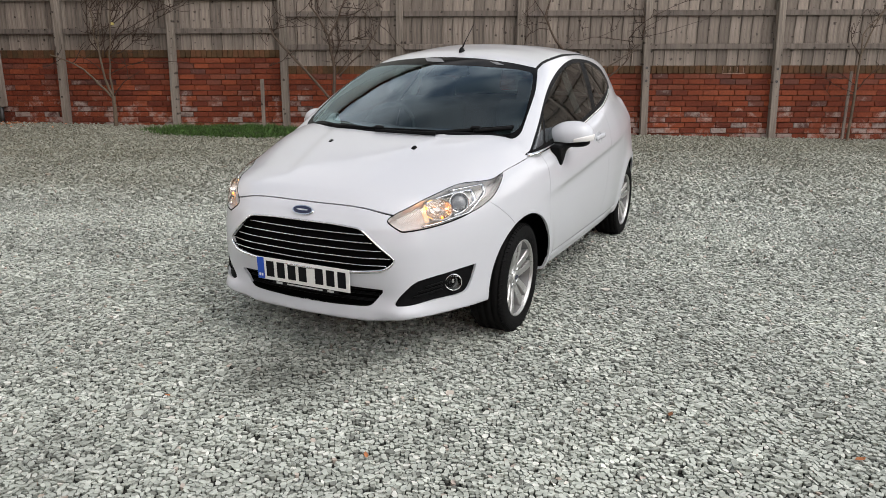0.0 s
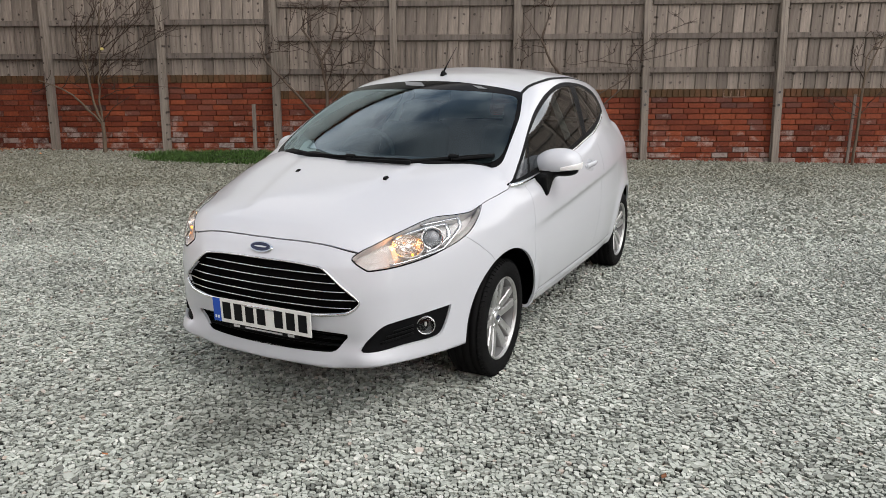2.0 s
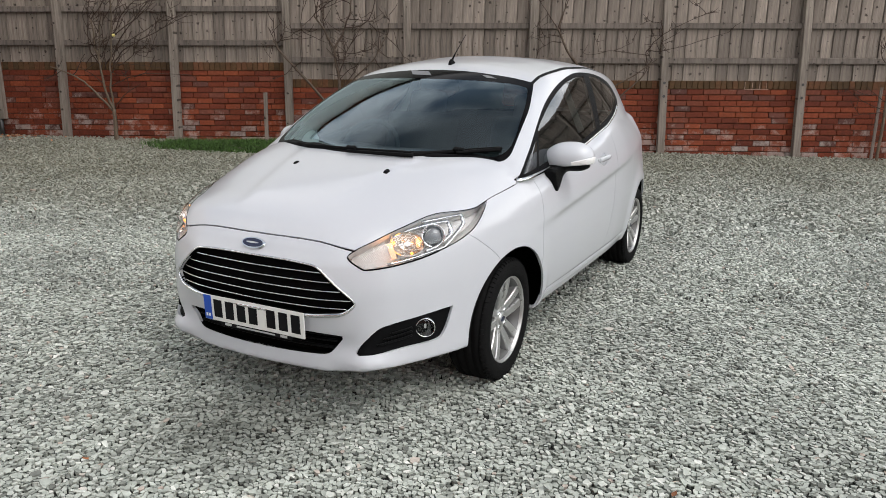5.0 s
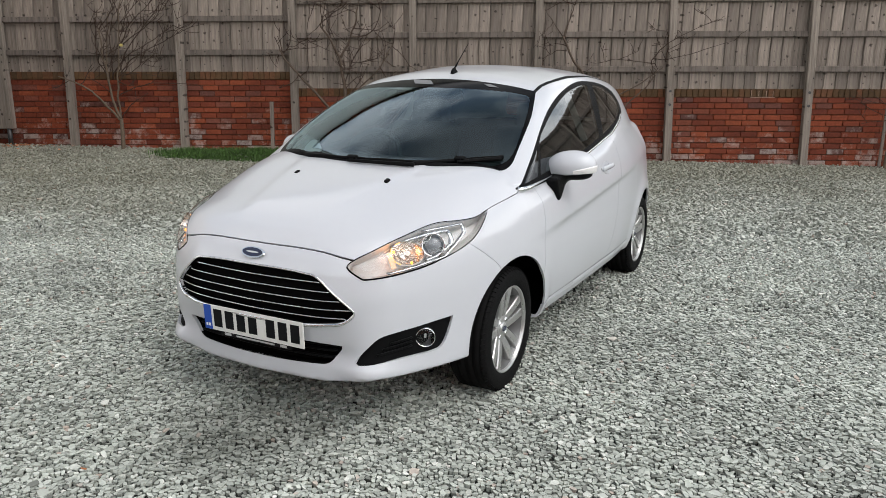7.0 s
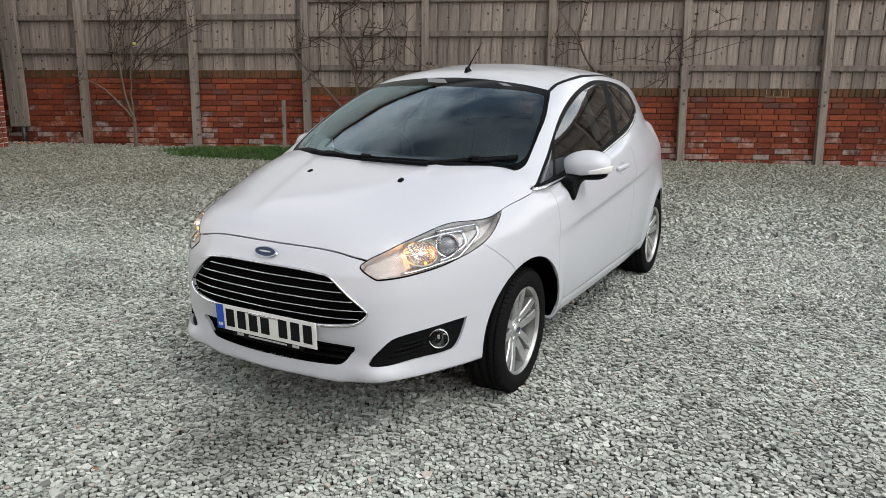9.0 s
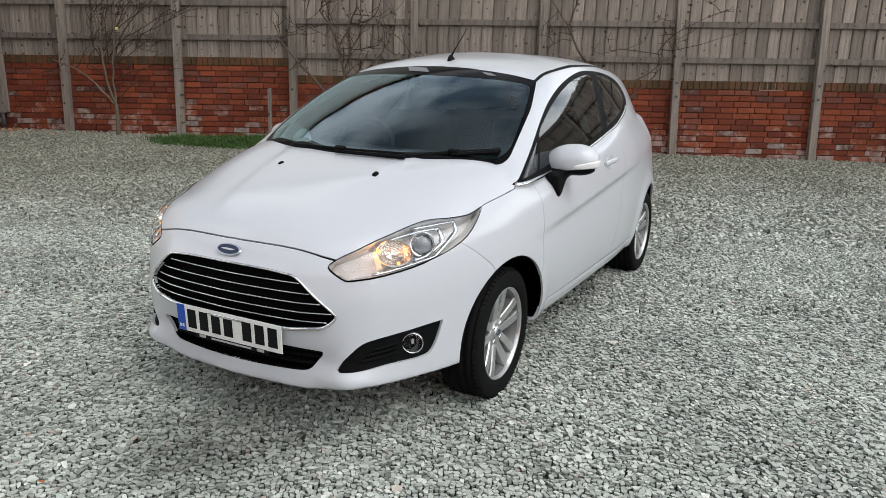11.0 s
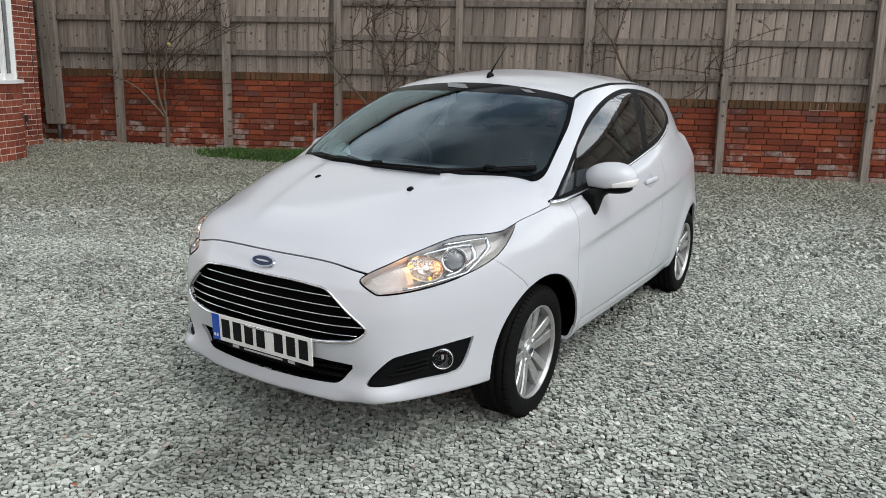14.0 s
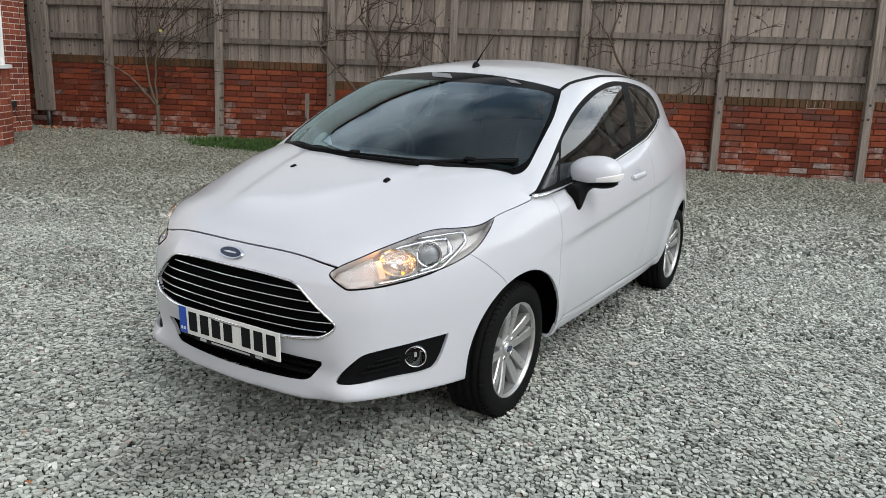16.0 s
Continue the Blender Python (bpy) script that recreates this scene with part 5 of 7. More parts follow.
# chrome strip under the side windows
for side in (1, -1):
    ys = np.linspace(0.985, 3.10, 70)
    zs = belt(ys)
    pts = np.stack([np.full(len(ys), 0.8), ys, zs], 1)
    for _ in range(30):
        g = car_body(pts[:, 0], pts[:, 1], pts[:, 2])
        pts[:, 0] -= g * 0.7
    rod("belt_trim", (pts + [0.003, 0, 0]) * [side, 1, 1], 0.0075 + 0.005 * np.clip((1.35 - ys) / 0.3, 0, 1), CHROME, car, "chrome strip under the side windows", 8)


# door mirrors
def mirror_cap(x, y, z):
    u, v, w = (x - 0.860) / 0.128, (y - 1.435) / 0.085, (z - 0.985 - 0.08 * (x - 0.86)) / 0.083
    r = (np.abs(u) ** 2.3 + np.abs(v) ** 2.1 + np.abs(w) ** 2.1) ** (1 / 2.17)
    f = (r - 1) * 0.07
    f = smax(f, y - 1.475, 0.012)
    return smax(f, 0.950 - z + 0.12 * (x - 0.86), 0.008)


def mirror_base(x, y, z):
    u, v, w = (x - 0.855) / 0.112, (y - 1.44) / 0.070, (z - 0.955) / 0.034
    f = ((np.abs(u) ** 2.6 + np.abs(v) ** 2.2 + np.abs(w) ** 2.2) ** (1 / 2.3) - 1) * 0.035
    t = np.clip((z - 0.823) / 0.105, 0, 1)
    stalk = smax(np.abs(y - 1.337 - 0.020 * t) - (0.012 + 0.078 * t), np.abs(x - 0.815) - 0.030, 0.02)
    stalk = smax(smax(stalk, 0.823 - z, 0.02), z - 0.945, 0.02)
    return smin(f, stalk, 0.03)


def mirror_lamp(x, y, z):
    f = mirror_cap(x, y, z) - 0.0025
    line = np.abs(z - 0.968 - 0.16 * (x - 0.90)) - (0.009 + 0.07 * np.clip(x - 0.90, 0, 1) * 1.6)
    return smax(smax(f, line, 0.004), 0.895 - x, 0.004)


for side in (1, -1):
    mirror = new("door_mirror")
    mirror.parent = car
    mirror.matrix_basis = Matrix.Diagonal((side, 1, 1, 1)) if side > 0 else Matrix.Translation((0.02, 0.03, -0.012)) @ Matrix.Diagonal((-1, 1, 1, 1))
    mirror["label"] = "white door mirror on a black stalk"
    blob("mirror_cap", mirror_cap, (0.70, 1.32, 0.88), (1.02, 1.50, 1.08), 0.006, PAINT, mirror)
    blob("mirror_foot", mirror_base, (0.70, 1.26, 0.78), (1.02, 1.54, 1.02), 0.006, BLACK_PLASTIC, mirror, "black mirror stalk")
    blob("mirror_repeater", mirror_lamp, (0.88, 1.32, 0.93), (1.02, 1.50, 1.06), 0.004, HOUSING, mirror, "clear side repeater")
    bm = bmesh.new()
    box(bm, (0.20, 0.004, 0.10), (0.86, 1.478, 0.990), (0, 0, 0), 0.0015)
    part("mirror_glass", bm, CHROME, mirror)

# door handles
for side, door in zip((1, -1), doors):
    ys = np.linspace(2.09, 2.29, 17)
    out = 0.030 * np.sin(np.linspace(0.12, 0.88, 17) * math.pi) ** 0.6
    xs = np.full(17, 0.84)
    for _ in range(30):
        xs = xs - car_body(xs, ys, np.full(17, 0.908)) * 0.7
    rod("door_handle", np.stack([(xs - 0.012 + out) * side, ys, np.full(17, 0.908) + 0.03 * (ys - 2.2)], 1), 0.0125, PAINT, door, "white door handle", 10, False, 1.2)
    # rim of the finger recess behind the handle
    turn = np.linspace(0, 2 * math.pi, 28, endpoint=False)
    cy, cz = 2.185 + 0.066 * np.cos(turn), 0.905 + 0.036 * np.sin(turn)
    cx = np.full(28, 0.84)
    for _ in range(30):
        cx = cx - car_body(cx, cy, cz) * 0.7
    rod("handle_recess", np.stack([(cx - 0.001) * side, cy, cz], 1), 0.0034, PAINT, door, "shallow recess rim", 8, True)
    bm = bmesh.new()
    lathe(bm, [(0.0001, 0.004), (0.009, 0.004), (0.010, 0.0)], 16)
    lock = part("lock", bm, SILVER, door)
    lock.matrix_basis = Matrix.Diagonal((side, 1, 1, 1)) @ Matrix.Translation((float(xs[2]) + 0.004, 2.075, 0.908))

# wipers, washer nozzles, aerial
def on_screen(x, z, lift):
    lo, hi = np.full(np.shape(x), 0.6), np.full(np.shape(x), 2.0)
    for _ in range(40):
        mid = (lo + hi) / 2
        inside = car_body(x, mid, z) < 0
        hi, lo = np.where(inside, mid, hi), np.where(inside, lo, mid)
    return np.stack([x, hi - lift, z + lift * 0.5], -1)


# two pale plates stand in for reflections on the windscreen's dark top band
for x0, x1, z0, z1 in ((-0.20, -0.04, 1.370, 1.392), (0.26, 0.34, 1.362, 1.378)):
    flat = on_screen(np.array([x0 + 0.05, x1 + 0.02, x1 - 0.03, x0]), np.array([z0, z0 - 0.002, z1 - 0.004, z1]), 0.003)
    back = flat + [0, 0.004, -0.002]
    link_mesh("sticker", np.concatenate([flat, back]), [(0, 1, 2, 3), (7, 6, 5, 4), (0, 4, 5, 1), (1, 5, 6, 2), (2, 6, 7, 3), (3, 7, 4, 0)], GREY_REFLECTION, car, "pale grey reflection drawn at the top of the windscreen", False)
for xa, za, xb, zb, xm in ((-0.41, 1.004, 0.29, 1.008, -0.04), (0.29, 1.004, 0.635, 1.034, 0.47)):
    wiper = new("wiper")
    wiper.parent = car
    xs = np.linspace(xa, xb, 24)
    zs = np.interp(xs, [xa, xb], [za, zb]) + 0.010
    rod("wiper_blade", on_screen(xs, zs, 0.012), 0.007, BLACK_PLASTIC, wiper, "", 6, False, 1.6)
    arm = np.linspace(xm, xb + (0.02 if xm < 0.2 else 0.0), 14)
    rod("wiper_arm", on_screen(arm, np.interp(arm, [xa, xb], [za, zb]) + 0.002, 0.020), np.linspace(0.008, 0.011, 14), BLACK_PLASTIC, wiper, "", 6)
    joint = on_screen(np.array([xm]), np.array([np.interp(xm, [xa, xb], [za, zb]) + 0.010]), 0.022)[0]
    bm = bmesh.new()
    box(bm, (0.055, 0.026, 0.024), joint, (25, 0, 0), 0.006)
    part("wiper_joint", bm, BLACK_PLASTIC, wiper)
xs = np.linspace(-0.60, 0.60, 50)
cowl_y = 0.80 + 0.50 * xs**2
rod("cowl_panel", np.stack([xs, cowl_y + 0.022, bonnet_top(cowl_y) - 0.10 * (np.abs(xs) / 0.72) ** 5 + 0.004], 1), 0.026, BLACK_PLASTIC, car, "black cowl under the wipers", 8, False, 0.55)
for x in (-0.213, 0.282):
    z = float(bonnet_top(0.61)) - 0.125 * (0.25 / 0.69) ** 2.8 + 0.015
    bm = bmesh.new()
    box(bm, (0.022, 0.036, 0.014), (x, 0.61, z), (16, 0, 0), 0.005, 2, 0.7)
    part("washer_nozzle", bm, BLACK_PLASTIC, car)
aerial = new("aerial")
aerial.parent = car
ry = 1.80
rz = float(roof_top(ry))
path = np.array([(0, ry - 0.01, rz - 0.012), (0, ry + 0.010, rz + 0.012), (0, ry + 0.026, rz + 0.030), (0, ry + 0.07, rz + 0.070), (0, ry + 0.20, rz + 0.175)])
rod("aerial_mast", path[2:], np.array([0.006, 0.0030, 0.0014]), BLACK_PLASTIC, aerial, "", 8)
bm = bmesh.new()
box(bm, (0.030, 0.075, 0.040), (0, ry + 0.008, rz + 0.008), (24, 0, 0), 0.010, 2, 0.45)
part("aerial_base", bm, BLACK_PLASTIC, aerial)


# wheels
def wheel_at(y, side):
    w = new("wheel")
    w.parent = car
    w.matrix_basis = Matrix.Translation((side * 0.702, y, HUB)) @ (Matrix.Rotation(math.pi, 4, "Z") if side < 0 else Matrix.Identity(4)) @ Matrix.Rotation(radians(3), 4, "X")
    bm = bmesh.new()
    prof = [(0.196, -0.085), (0.215, -0.096), (0.245, -0.099), (0.268, -0.092), (0.281, -0.080)]
    for x0 in (-0.058, -0.020, 0.020, 0.058):
        prof += [(0.2885, x0 - 0.014), (0.2890, x0 + 0.010), (0.2825, x0 + 0.012), (0.2825, x0 + 0.017)]
    prof += [(0.2885, 0.074), (0.283, 0.083), (0.270, 0.094), (0.262, 0.0955), (0.245, 0.1005), (0.225, 0.1000), (0.211, 0.0955), (0.203, 0.089), (0.198, 0.085)]
    lathe(bm, prof, 72)
    tyre = part("tyre", bm, RUBBER, w, "black tyre", smooth=True)
    for k in range(72):
        a = 2 * math.pi * k / 72
        bm = bmesh.new() if k == 0 else bm
        made = box(bm, (0.020, 0.005, 0.010), (0, 0, 0), (0, 0, 0))
        m = Matrix.Rotation(a, 4, "X") @ Matrix.Translation((0.083, 0, 0.2815)) @ pose(0, 0, 0, 0, 40, 12)
        for v in made:
            v.co = m @ v.co
    part("tread_block", bm, RUBBER, tyre)["kind"] = "stuff"
    rim = new("rim")
    rim.parent = w
    bm = bmesh.new()
    lathe(bm, [(0.172, -0.085), (0.176, 0.03), (0.186, 0.062), (0.193, 0.076)], 64)
    part("rim_barrel", bm, BARREL, rim, "barrel coloured dark for shade", smooth=True)
    bm = bmesh.new()
    lathe(bm, [(0.192, 0.070), (0.196, 0.083), (0.202, 0.086), (0.2045, 0.0895), (0.202, 0.092), (0.198, 0.090), (0.195, 0.085), (0.193, 0.078)], 64)
    part("rim_lip", bm, ALLOY, rim, smooth=True)
    for k in range(5):
        for s in (-1, 1):
            bm = bmesh.new()
            sections = []
            for t in np.linspace(0, 1, 7):
                r = 0.036 + t * 0.154
                off = s * (0.0185 + 0.0225 * t)
                wide = 0.0172 + 0.0055 * t
                x = 0.052 + 0.020 * math.sin(t * 1.5) + 0.004 * t
                sections.append([bm.verts.new(c) for c in ((x - 0.035, off - wide, r), (x - 0.006, off - wide, r), (x, off - wide * 0.86, r), (x, off + wide * 0.86, r), (x - 0.006, off + wide, r), (x - 0.035, off + wide, r))])
            for one, two in zip(sections, sections[1:]):
                for i in range(6):
                    bm.faces.new((one[i], one[(i + 1) % 6], two[(i + 1) % 6], two[i]))
            bm.faces.new(sections[0])
            bm.faces.new(sections[-1][::-1])
            spoke = part("spoke", bm, ALLOY, rim)
            spoke.matrix_basis = Matrix.Rotation(2 * math.pi * k / 5, 4, "X")
    bm = bmesh.new()
    lathe(bm, [(0.058, -0.03), (0.062, 0.046), (0.056, 0.056), (0.035, 0.058), (0.030, 0.056)], 40)
    part("hub", bm, ALLOY, rim, smooth=True)
    bm = bmesh.new()
    lathe(bm, [(0.031, 0.050), (0.030, 0.062), (0.022, 0.066), (0.0001, 0.067)], 32)
    part("centre_cap", bm, ALLOY, rim, smooth=True)
    bm = bmesh.new()
    made = bmesh.ops.create_cone(bm, cap_ends=True, segments=28, radius1=1, radius2=0.95, depth=1)["verts"]
    for v in made:
        v.co = Vector((0.067 + (v.co.z + 0.5) * 0.002, v.co.x * 0.022, v.co.y * 0.0125))
    part("cap_badge", bm, BLUE, rim)
    for k in range(4):
        a = 2 * math.pi * (k + 0.5) / 4
        bm = bmesh.new()
        lathe(bm, [(0.0115, 0.030), (0.0105, 0.060), (0.006, 0.063), (0.0001, 0.060)], 6)
        nut = part("wheel_nut", bm, CHROME, rim)
        nut.matrix_basis = Matrix.Translation((0, 0.046 * math.cos(a), 0.046 * math.sin(a)))
    bm = bmesh.new()
    lathe(bm, [(0.06, 0.0), (0.128, 0.0), (0.128, -0.022), (0.06, -0.022)], 48, True)
    part("brake_disc", bm, DISC, w, smooth=False)
    bm = bmesh.new()
    box(bm, (0.06, 0.075, 0.12), (-0.005, 0.105, 0.03), (0, 0, 0), 0.012)
    part("brake_caliper", bm, DISC, w)
    # black disc stands for the shade behind the spokes
    bm = bmesh.new()
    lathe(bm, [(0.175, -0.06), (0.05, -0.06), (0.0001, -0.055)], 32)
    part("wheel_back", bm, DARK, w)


for y in (AXLE_F, AXLE_R):
    for side in (1, -1):
        wheel_at(y, side)
        bm = bmesh.new()
        pts = []
        for k in range(25):
            a = radians(-12 + 204 * k / 24)
            pts.append([bm.verts.new((side * x, y + 0.362 * math.cos(a), 0.30 + 0.362 * math.sin(a))) for x in (0.48, 0.66)])
        for one, two in zip(pts, pts[1:]):
            bm.faces.new((one[0], one[1], two[1], two[0]))
        bm.faces.new([v[0] for v in pts])
        part("wheel_arch_liner", bm, DARK, car)
bm = bmesh.new()
box(bm, (1.30, 2.9, 0.03), (0, 2.2, 0.225), (0, 0, 0), 0.01)
box(bm, (0.8, 0.5, 0.03), (0, 0.5, 0.225), (0, 0, 0), 0.01)
part("underbody", bm, DARK, car)
for side in (1, -1):
    bm = bmesh.new()
    box(bm, (0.14, 0.012, 0.09), (side * 0.66, 3.66, 0.25), (-12, 0, 0), 0.004)
    part("mud_flap", bm, MUD_FLAP, car)

# cabin seen through the glass
bm = bmesh.new()
box(bm, (1.36, 0.50, 0.30), (0, 1.22, 0.80), (9, 0, 0), 0.07, 4)
dash = part("dashboard", bm, DASH, car, smooth=True)
bm = bmesh.new()
box(bm, (0.34, 0.16, 0.07), (-0.37, 1.26, 0.955), (6, 0, 0), 0.03, 4)
part("instrument_hood", bm, DASH, dash, smooth=True)
ang = np.linspace(0, 2 * math.pi, 40, endpoint=False)
lean = radians(25)
sw = np.stack([-0.37 + 0.185 * np.cos(ang), 1.50 + 0.185 * np.sin(ang) * math.sin(lean), 0.93 + 0.185 * np.sin(ang) * math.cos(lean)], 1)
wheel_rim = rod("steering_wheel", sw, 0.016, DASH, car, "", 8, True)
bm = bmesh.new()
box(bm, (0.20, 0.05, 0.11), (-0.37, 1.49, 0.92), (25, 0, 0), 0.03, 3)
part("steering_boss", bm, DASH, wheel_rim, smooth=True)
for x in (-0.37, 0.37):
    seat = new("front_seat")
    seat.parent = car
    for name, size, at, rot, bev in (("seat_back", (0.48, 0.14, 0.62), (x, 2.10, 0.82), (-16, 0, 0), 0.06), ("head_rest", (0.26, 0.10, 0.19), (x, 2.235, 1.165), (-10, 0, 0), 0.045), ("seat_cushion", (0.50, 0.52, 0.15), (x, 1.82, 0.52), (6, 0, 0), 0.06)):
        bm = bmesh.new()
        box(bm, size, at, rot, bev, 4)
        part(name, bm, FABRIC, seat, smooth=True)
bm = bmesh.new()
box(bm, (1.24, 0.16, 0.56), (0, 3.05, 0.82), (-18, 0, 0), 0.06, 4)
part("rear_seat_back", bm, FABRIC, car, smooth=True)
bm = bmesh.new()
box(bm, (1.24, 0.50, 0.16), (0, 2.78, 0.52), (4, 0, 0), 0.06, 4)
part("rear_seat_cushion", bm, FABRIC, car, smooth=True)
bm = bmesh.new()
box(bm, (0.24, 0.03, 0.075), (0, 1.66, 1.325), (12, 0, 0), 0.014, 3)
part("rear_view_mirror", bm, BLACK_PLASTIC, car, smooth=True)
for side in (1, -1):
    bm = bmesh.new()
    box(bm, (0.042, 0.006, 0.31), (side * 0.583, 2.33, 1.183), (0, -25 * side, 0), 0.002)
    part("seat_belt", bm, BELT, car, "pale seat belt")
for x in (-0.37, 0.12):
    bm = bmesh.new()
    box(bm, (0.30, 0.12, 0.012), (x if x < 0 else 0.37, 1.77, 1.338), (0, 0, 0), 0.004)
    part("sun_visor", bm, PILLAR_TRIM, car)


# ---- bare trained trees before the fence ----
def limb_path(start, pts, rng, wob=0.02, steps=6):
    """A wavering path through points given as (s, n, z) in the yard."""
    keys = [np.array(start, float)] + [np.array(p, float) for p in pts]
    out = []
    for a, b in zip(keys, keys[1:]):
        for t in np.arange(steps) / steps:
            out.append(a * (1 - t) + b * t + rng.normal(0, wob, 3) * [1, 1, 0.6] * (0.4 if t == 0 else 1))
    out.append(keys[-1])
    q = np.array(out)
    q[1:-1] = q[:-2] * 0.25 + q[1:-1] * 0.5 + q[2:] * 0.25
    return q


def in_world(q):
    return np.array([yard(a, b, c) for a, b, c in q])


def sprouts(q, r0, rng, depth, out, lean, spread, length, count):
    """Grows twigs off a path, and twigs off those."""
    for _ in range(count if depth else int(rng.integers(1, 4))):
        k = int(rng.integers(len(q) // 3, len(q)))
        d = rng.normal(0, 1, 3) * [spread, spread * 0.5, spread * 0.8] + np.array(lean)
        d /= np.linalg.norm(d)
        n = 7
        size = length * rng.uniform(0.4, 1.15)
        pts = [q[k]]
        for i in range(n):
            d = d + rng.normal(0, 0.15, 3) + np.array([0, 0, 0.06])
            d[1] *= 0.7
            d /= np.linalg.norm(d)
            pts.append(pts[-1] + d * size / n)
        pts = np.array(pts)
        r = max(min(r0 * rng.uniform(0.55, 0.85), 0.008), 0.0048)
        out.append((pts, np.linspace(r, max(r * 0.5, 0.003), len(pts))))
        if depth:
            sprouts(pts, r, rng, depth - 1, out, lean, spread, length * 0.5, count)


def bare_tree(seed, n, trunk, limbs, trunk_r=0.032, label="", lean=(0.25, 0, 0.7), twigs=4, length=0.42, bark=None):
    """A young tree trained flat before the fence: trunk and limbs as (s, z) pairs along it."""
    rng = np.random.default_rng(seed)
    tree = thing("bare_tree", label or "bare young fruit tree with thin tangled branches by the fence", "tree", group="trees along the fence")
    s0 = trunk[0][0]
    base = float(ground_z(*yard(s0, n)[:2])) - 0.05
    q = limb_path((s0, n, base), [(s, n, z) for s, z in trunk[1:]], rng, 0.005, 8)
    v, f = tube(in_world(q), np.linspace(trunk_r * 1.1, trunk_r * 0.85, len(q)), 9)
    link_mesh("trunk", v, f, bark or BARK, tree)
    fine = []
    for r, end, pts in limbs:
        depth = rng.normal(0, 0.05)
        keys = [(s, n + depth * i / len(pts), z) for i, (s, z) in enumerate(pts)]
        q = limb_path(keys[0], keys[1:], rng, 0.010)
        v, f = tube(in_world(q), np.linspace(r, max(r * end, 0.003), len(q)), 7)
        link_mesh("branch", v, f, (bark or BARK) if r > 0.0105 else TWIG, tree)
        sprouts(q, r * 0.75, rng, 1, fine, lean, 0.75, length, twigs if pts[-1][1] > 1.6 else 1)
    V, F, base_i = [], [], 0
    for q, r in fine:
        v, f = tube(in_world(q), r, 5)
        V.append(v)
        F += [tuple(i + base_i for i in face) for face in f]
        base_i += len(v)
    link_mesh("twig_tangle", np.concatenate(V), F, TWIG, tree)["kind"] = "stuff"
    return tree


bare_tree(11, -0.30, [(-8.52, 0.2), (-8.52, 0.62)], [
    (0.019, 0.45, [(-8.53, 0.60), (-8.70, 0.78), (-8.93, 1.03), (-9.21, 1.17), (-9.44, 1.25)]), (0.006, 0.4, [(-9.30, 1.20), (-9.50, 1.09), (-9.71, 1.05)]),
    (0.022, 0.45, [(-8.52, 0.60), (-8.62, 0.87), (-8.68, 1.33), (-8.72, 1.59), (-8.74, 1.96)]), (0.012, 0.4, [(-8.69, 1.36), (-8.72, 1.47), (-8.66, 1.93), (-8.65, 2.22)]),
    (0.018, 0.35, [(-8.52, 0.60), (-8.54, 1.02), (-8.49, 1.37), (-8.42, 2.05), (-8.36, 2.5)]), (0.010, 0.4, [(-8.49, 1.31), (-8.35, 1.49), (-8.10, 1.64), (-7.63, 1.88), (-7.49, 1.98)]),
    (0.008, 0.4, [(-8.52, 1.15), (-8.42, 1.30), (-8.23, 1.32), (-7.62, 1.25)]), (0.008, 0.4, [(-8.52, 0.98), (-8.30, 1.10), (-7.96, 1.18), (-7.28, 1.17), (-7.18, 1.08)]),
    (0.009, 0.4, [(-8.47, 1.70), (-8.30, 2.03), (-7.84, 2.45)]), (0.008, 0.4, [(-8.47, 1.72), (-8.05, 1.98), (-7.84, 2.15), (-7.71, 2.35)]),
    (0.009, 0.5, [(-8.51, 0.62), (-8.34, 0.84), (-8.05, 1.02)]), (0.006, 0.4, [(-8.65, 1.01), (-8.86, 1.18), (-9.04, 1.26)]),
    (0.010, 0.4, [(-8.70, 1.30), (-8.84, 1.48), (-8.86, 1.83), (-8.80, 2.28)]), (0.009, 0.4, [(-8.60, 1.22), (-8.63, 1.83), (-8.48, 2.50)]),
    (0.009, 0.4, [(-8.60, 1.30), (-8.33, 1.60), (-7.95, 1.80), (-7.60, 2.04)]), (0.009, 0.4, [(-8.56, 1.34), (-8.26, 1.79), (-7.88, 2.24), (-7.70, 2.5)]),
    (0.008, 0.4, [(-8.66, 1.40), (-8.52, 1.66), (-8.33, 2.17), (-7.99, 2.52)]), (0.007, 0.4, [(-8.40, 1.28), (-8.12, 1.46), (-8.06, 1.62)])], lean=(0.4, 0, 0.7), twigs=6, length=0.42)
